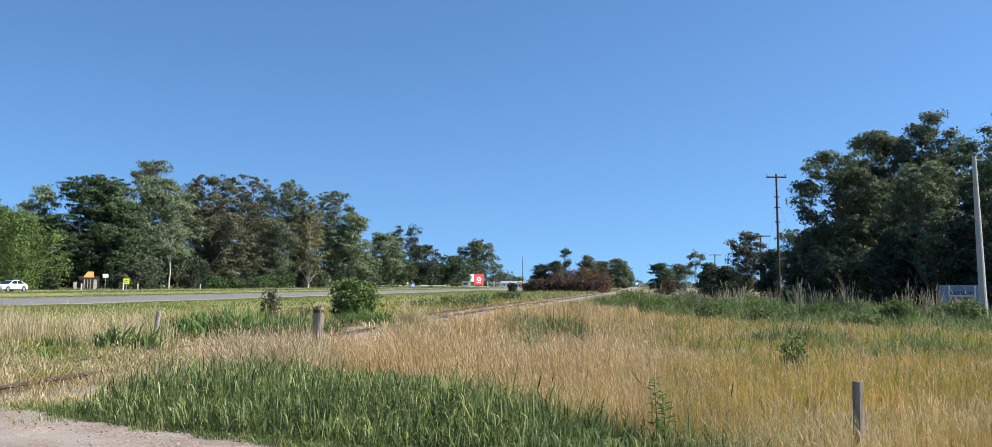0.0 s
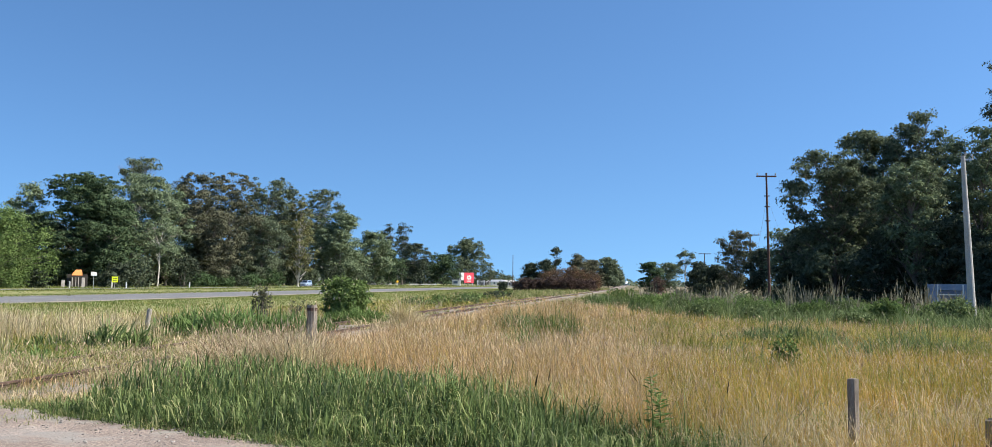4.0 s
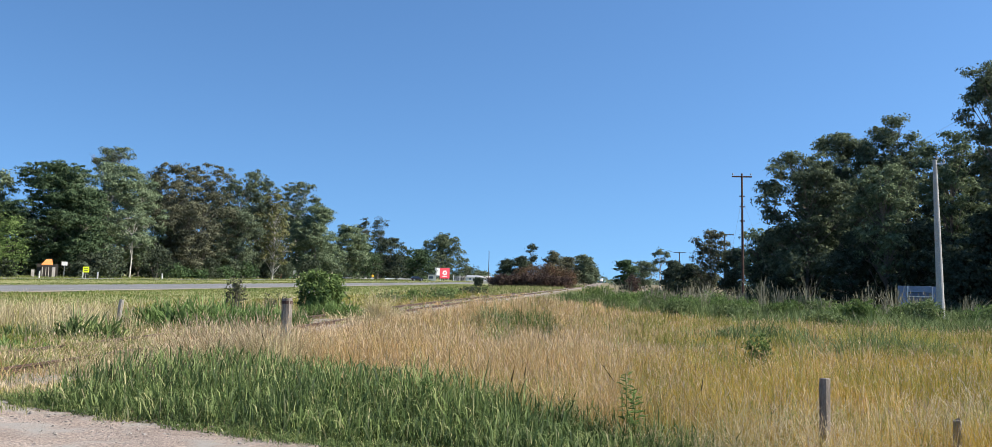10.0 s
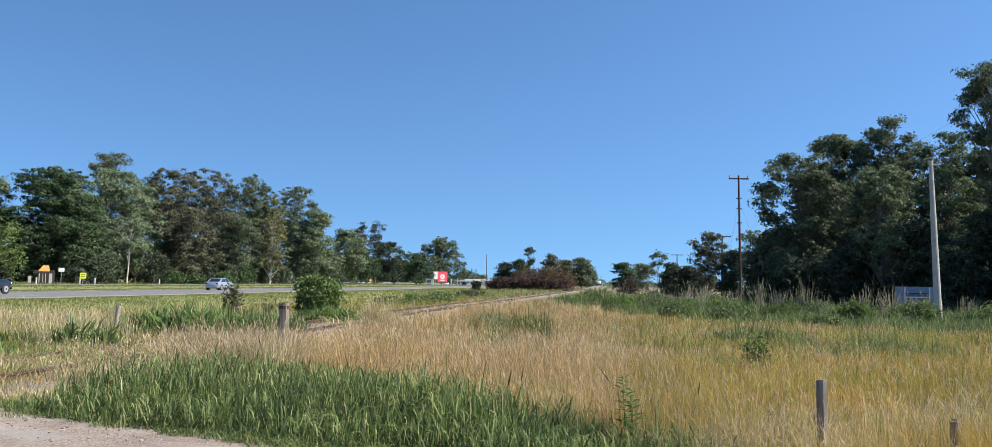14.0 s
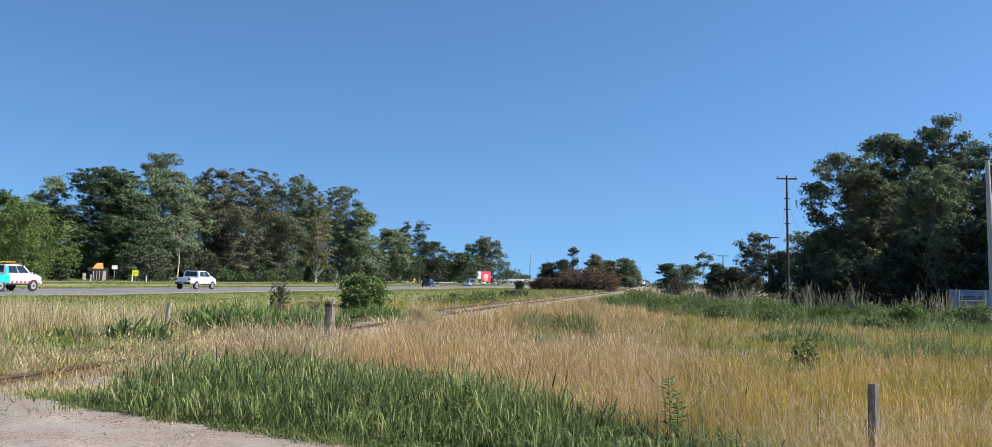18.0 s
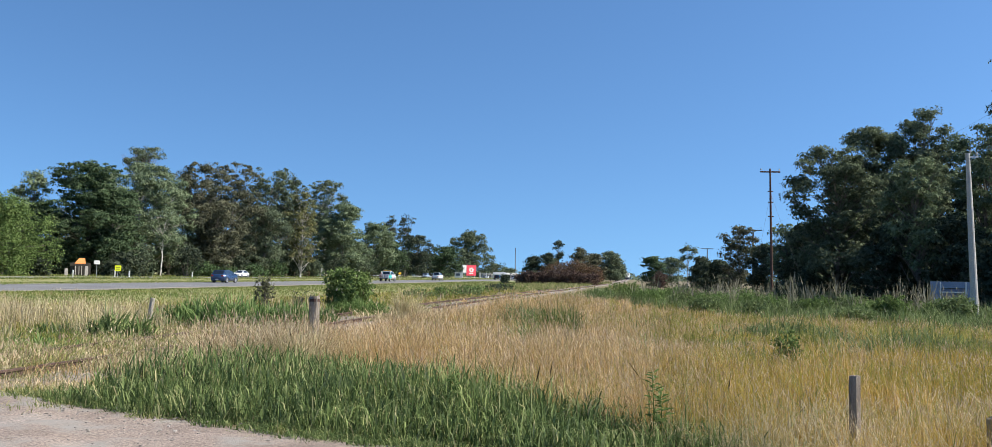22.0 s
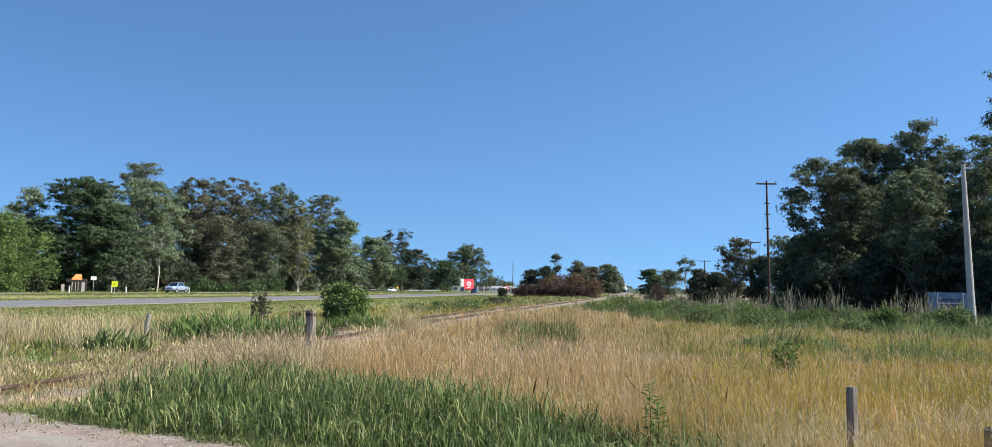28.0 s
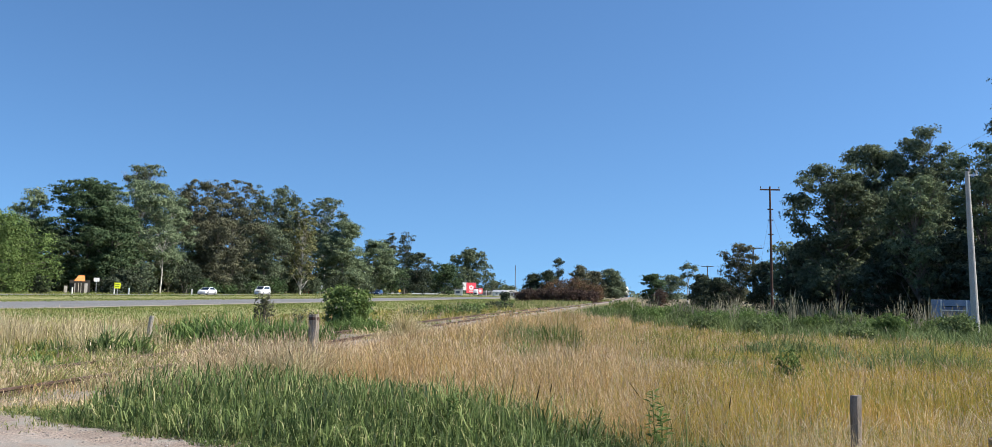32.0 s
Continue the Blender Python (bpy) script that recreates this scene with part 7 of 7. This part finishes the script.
C_TRUCKRED = paint("red_trailer", (0.62, 0.05, 0.06), 0.4, coat=0.1)


def sedan(label, colour, name="sedan"):
    return vehicle(name, label, "car", colour, 4.6, 1.78, 0.95, 1.47, (-2.0, -0.95, 0.25, 1.35), 0.84, 1.02, 0.33)


def hatch(label, colour):
    return vehicle("hatchback", label, "car", colour, 3.95, 1.72, 0.97, 1.5, (-1.85, -1.4, 0.2, 1.2), 0.9, 1.05, 0.31)


def suv(label, colour):
    t = vehicle("suv", label, "car", colour, 4.6, 1.85, 1.1, 1.75, (-2.12, -1.9, 0.35, 1.15), 1.02, 1.15, 0.37, 0.34, doors=3)
    for s in (-0.62, 0.62):
        part("roof_rail", box(bmesh.new(), s - 0.025, s + 0.025, -1.7, 0.2, 1.76, 1.81, 0.01), M_TRIM, t)
    return t


def minivan(label, colour):
    return vehicle("minivan", label, "car", colour, 4.4, 1.75, 1.02, 1.68, (-2.05, -1.85, 0.5, 1.6), 0.95, 1.1, 0.31, doors=3)


def van(label, colour):
    return vehicle("van", label, "van", colour, 4.9, 1.9, 1.15, 1.95, (-2.3, -2.2, 0.7, 1.75), 1.1, 1.3, 0.33, doors=3)


def pickup(label, colour, extra=None):
    return vehicle("pickup", label, "pickup truck", colour, 5.3, 1.88, 1.18, 1.86, (-1.12, -0.98, 0.68, 1.55), 1.14, 1.2, 0.38, 0.5, axles=(-1.62, 1.62), bed=(-2.55, -1.2), extra=extra)


def service_kit(t):
    for s in (-1, 1):
        part("teal_panel", box(bmesh.new(), s * 0.945 - 0.006, s * 0.945 + 0.012 * s + 0.006, -2.5, -0.75, 0.6, 1.16), C_TEAL, t)
        part("teal_pillar", pane(bmesh.new(), [(s * 0.875, -1.1, 1.2), (s * 0.875, -0.85, 1.2), (s * 0.79, -0.8, 1.8), (s * 0.79, -0.96, 1.8)], (s, 0, 0.1)), C_TEAL, t)
        for k in range(6):
            y = -0.6 + k * 0.42
            part("red_stripe", box(bmesh.new(), s * 0.946 - 0.008, s * 0.946 + 0.008, y, y + 0.2, 0.6, 0.74), C_REDW, t)
    board = part("chevron_board", box(bmesh.new(), -0.9, 0.9, -2.7, -2.672, 0.72, 1.34, 0.005), C_WHITE, t, "board with red and white chevrons")
    for s in (-1, 1):
        for k in range(4):
            x = s * (0.1 + k * 0.21)
            part("chevron", pane(bmesh.new(), [(x, -2.7, 1.33), (x + s * 0.1, -2.7, 1.33), (x + s * 0.1 - s * 0.14 + s * 0.18, -2.7, 0.73), (x + s * 0.04, -2.7, 0.73)], (0, -1, 0)), C_MAROON, board)
    part("light_bar", box(bmesh.new(), -0.7, 0.7, -0.3, 0.05, 1.9, 2.02, 0.03), M_TRIM, t)
    for x in (-0.55, -0.2, 0.2, 0.55):
        part("beacon", box(bmesh.new(), x - 0.11, x + 0.11, -0.32, 0.07, 1.96, 2.06, 0.03), M_AMBER, t)
    for y in (-0.6, 0.45):
        part("roof_rack", box(bmesh.new(), -0.75, 0.75, y - 0.03, y + 0.03, 1.85, 1.93, 0.01), M_TRIM, t)
    for x in (-0.68, 0.68):
        part("rack_rail", box(bmesh.new(), x - 0.025, x + 0.025, -0.75, 0.6, 1.93, 1.98, 0.01), M_REDBOX, t)
    for k, (x, z) in enumerate(((-0.6, 1.2), (-0.6, 1.38))):
        bm = bmesh.new()
        bmesh.ops.create_cone(bm, cap_ends=True, segments=12, radius1=0.14, radius2=0.04, depth=0.6, matrix=Matrix.Translation((x, -2.2, z + 0.2)) @ Matrix.Rotation(0.2, 4, "X"))
        part("traffic_cone", bm, C_REDW if k == 0 else C_WHITE, t)


def truck(label):
    t = thing("truck", Matrix(), label, "truck", "highway traffic")
    part("trailer", box(bmesh.new(), -1.25, 1.25, -13.0, -0.4, 1.2, 4.0, 0.06), C_TRUCKRED, t)
    part("trailer_side_panel", box(bmesh.new(), -1.265, -1.251, -9.0, -3.0, 1.9, 3.3), M_WHITE, t)
    part("cab", loft([(0.0, 0.6, 3.4, 1.22, 0.15), (1.2, 0.6, 3.45, 1.22, 0.2), (1.9, 0.55, 3.0, 1.22, 0.2), (2.2, 0.5, 1.9, 1.18, 0.2)]), C_WHITE, t)
    part("windscreen", pane(bmesh.new(), [(-1.05, 2.14, 1.98), (1.05, 2.14, 1.98), (1.02, 1.92, 2.85), (-1.02, 1.92, 2.85)], (0, 1, 0.2)), M_GLASS, t)
    part("grille", box(bmesh.new(), -0.85, 0.85, 2.17, 2.24, 0.8, 1.6, 0.02), M_TRIM, t)
    for s in (-1, 1):
        part("headlight", box(bmesh.new(), s * 0.9 - 0.18, s * 0.9 + 0.18, 2.12, 2.24, 0.72, 0.95, 0.02), M_LAMP, t)
        part("side_window", pane(bmesh.new(), [(s * 1.222, 0.3, 2.0), (s * 1.222, 1.5, 2.0), (s * 1.19, 1.5, 2.8), (s * 1.19, 0.3, 2.8)], (s, 0, 0)), M_GLASS, t)
        for y in (1.2, -2.0, -9.2, -10.5, -11.8):
            wheel(t, s * 1.05, y, 0.5, 0.32)
    part("chassis", box(bmesh.new(), -0.5, 0.5, -12.6, 1.9, 0.75, 1.19, 0.02), M_TRIM, t)
    return t


# ---- the train far down the line ----
M_LOCO = paint("loco_white", (0.72, 0.73, 0.74), 0.4)
M_LOCODARK = paint("loco_dark", (0.05, 0.055, 0.07), 0.45, coat=0.2)
M_HEADLIGHT = glow("headlight_on", (1.0, 0.97, 0.85), 6.0)


def build_train():
    t = thing("locomotive", Matrix(), "white and dark diesel locomotive with lit headlights", "locomotive")
    part("hood", loft([(-16, 1.1, 3.9, 1.42, 0.25), (-2.5, 1.1, 3.9, 1.42, 0.25), (-0.6, 1.1, 4.05, 1.42, 0.3), (0.0, 1.2, 2.9, 1.36, 0.25)]), M_LOCO, t)
    part("nose_band", box(bmesh.new(), -1.3, 1.3, -0.3, 0.03, 1.3, 1.75, 0.05), M_LOCODARK, t)
    for s in (-1, 1):
        part("windscreen", pane(bmesh.new(), [(s * 0.15, 0.0, 2.85), (s * 1.15, 0.0, 2.85), (s * 1.1, -0.4, 3.55), (s * 0.15, -0.4, 3.55)], (0, 1, 0.3)), M_GLASS, t)
        part("headlight", disc(bmesh.new(), (s * 0.75, 0.03, 2.2), (0, 1, 0), 0.16, 0.06, 14), M_HEADLIGHT, t)
        part("side_stripe", box(bmesh.new(), s * 1.425 - 0.01, s * 1.425 + 0.01, -15, -1.5, 1.5, 2.2), M_LOCODARK, t)
        for y in (-2.6, -4.6, -11.4, -13.4):
            part("wheel", disc(bmesh.new(), (s * 0.84, y, 0.5), (1, 0, 0), 0.5, 0.13, 20), M_IRON, t)
    part("top_light", disc(bmesh.new(), (0, -0.28, 3.85), (0, 1, 0.2), 0.13, 0.1, 14), M_HEADLIGHT, t)
    part("underframe", box(bmesh.new(), -1.3, 1.3, -15.8, -0.1, 0.75, 1.09, 0.03), M_LOCODARK, t)
    part("pilot", box(bmesh.new(), -1.2, 1.2, -0.25, 0.1, 0.25, 0.74, 0.04), M_LOCODARK, t)
    coach = thing("train_car", Matrix(), "pale passenger coach behind the locomotive", "train car", "train cars")
    part("shell", loft([(-24, 1.0, 3.8, 1.42, 0.35), (0, 1.0, 3.8, 1.42, 0.35)]), M_LOCO, coach)
    for s in (-1, 1):
        for k in range(12):
            part("window", box(bmesh.new(), s * 1.425 - 0.01, s * 1.425 + 0.01, -22.8 + k * 1.9, -21.5 + k * 1.9, 2.1, 2.95), M_GLASS, coach)
        for y in (-3, -5, -19, -21):
            part("wheel", disc(bmesh.new(), (s * 0.84, y, 0.46), (1, 0, 0), 0.46, 0.13, 18), M_IRON, coach)
    part("underframe", box(bmesh.new(), -1.25, 1.25, -23.8, -0.2, 0.7, 0.99, 0.02), M_LOCODARK, coach)
    return [t, coach] + [copy_thing(coach, Matrix()) for _ in range(2)]


TRAFFIC = [
    # vehicle, lane offset, place at 0 s, speed along the road
    (sedan("silver sedan driving away on the highway", C_SILVER), -46.5, -327.0, 31.06),
    (suv("black off-road wagon with roof rails driving away", C_BLACK), -45.5, -353.2, 29.91),
    (pickup("white double-cab pickup driving away on the highway", C_WHITE), -45.5, -450.0, 29.93),
    (pickup("white and teal road-service pickup with red stripes and roof ladder", C_WHITE, service_kit), -44.5, -392.8, 25.2),
    (hatch("dark blue hatchback driving away on the highway", C_BLUE), -48.5, -537.1, 29.19),
    (sedan("white sedan on the far carriageway", C_WHITE), -81.0, 113.2, -31.0),
    (minivan("silver-blue minivan on the far carriageway", C_STEELBLUE), -81.0, 314.8, -23.39),
    (sedan("white saloon on the far carriageway", C_WHITE), -81.0, 956.7, -35.18),
    (pickup("silver-blue double-cab pickup on the far carriageway", C_STEELBLUE), -79.4, 1033.7, -31.39),
    (van("white van on the far carriageway", C_WHITE), -81.6, 772.3, -18.04),
    (sedan("white sedan overtaking on the far carriageway", C_WHITE), -79.0, 1206.8, -32.58),
    (suv("dark blue wagon on the far carriageway", C_BLUE), -81.0, 1480.0, -37.4),
    (truck("lorry with white cab and long red trailer"), -81.0, 1396.0, -29.06),
]
TRAIN = build_train()
turning = suv("black car turning across the highway", C_BLACK)


def motions():
    beats = [-1.0, 0.0, 4.0, 8.0, 12.0, 16.0, 20.0, 24.0, 28.0, 32.0, 33.0]
    for ob, q, y0, v in TRAFFIC:
        rows = []
        for t in beats:
            y = y0 + v * t
            rows.append((t, pose(q + SLOPE * y, y, float(road_z(y)) + 0.03, 0, 0, HEAD if v > 0 else HEAD + 180)))
        walk(ob, rows)
    for k, ob in enumerate(TRAIN):
        back = 0.0 if k == 0 else 16.8 + (k - 1) * 24.8
        rows = []
        for t in [-1.0] + [float(s) for s in range(0, 33, 2)] + [33.0]:
            y = 335.0 + 20.0 * (32.0 - t) + back
            p, a = along_track(GAUGE / 2, y)
            rows.append((t, Matrix.Translation((p.x, p.y, 0.18 + float(track_z(y)))) @ Euler((0, 0, math.pi - a)).to_matrix().to_4x4()))
        walk(ob, rows)
    path = [(0, -47, 345, -60), (6.2, -46, 345, -60), (7.0, -39, 342, -70), (8.0, -29.5, 338, -78), (8.5, -24, 337, -80), (10.0, -14, 338, -70), (11.0, -8.5, 345, -35), (13.0, 2.0, 385, -12), (18.0, 20, 480, -9.6), (32.0, 83, 850, -9.6)]
    walk(turning, [(t, pose(x, y, float(road_z(y)) + 0.03, 0, 0, a)) for t, x, y, a in path])


motions()
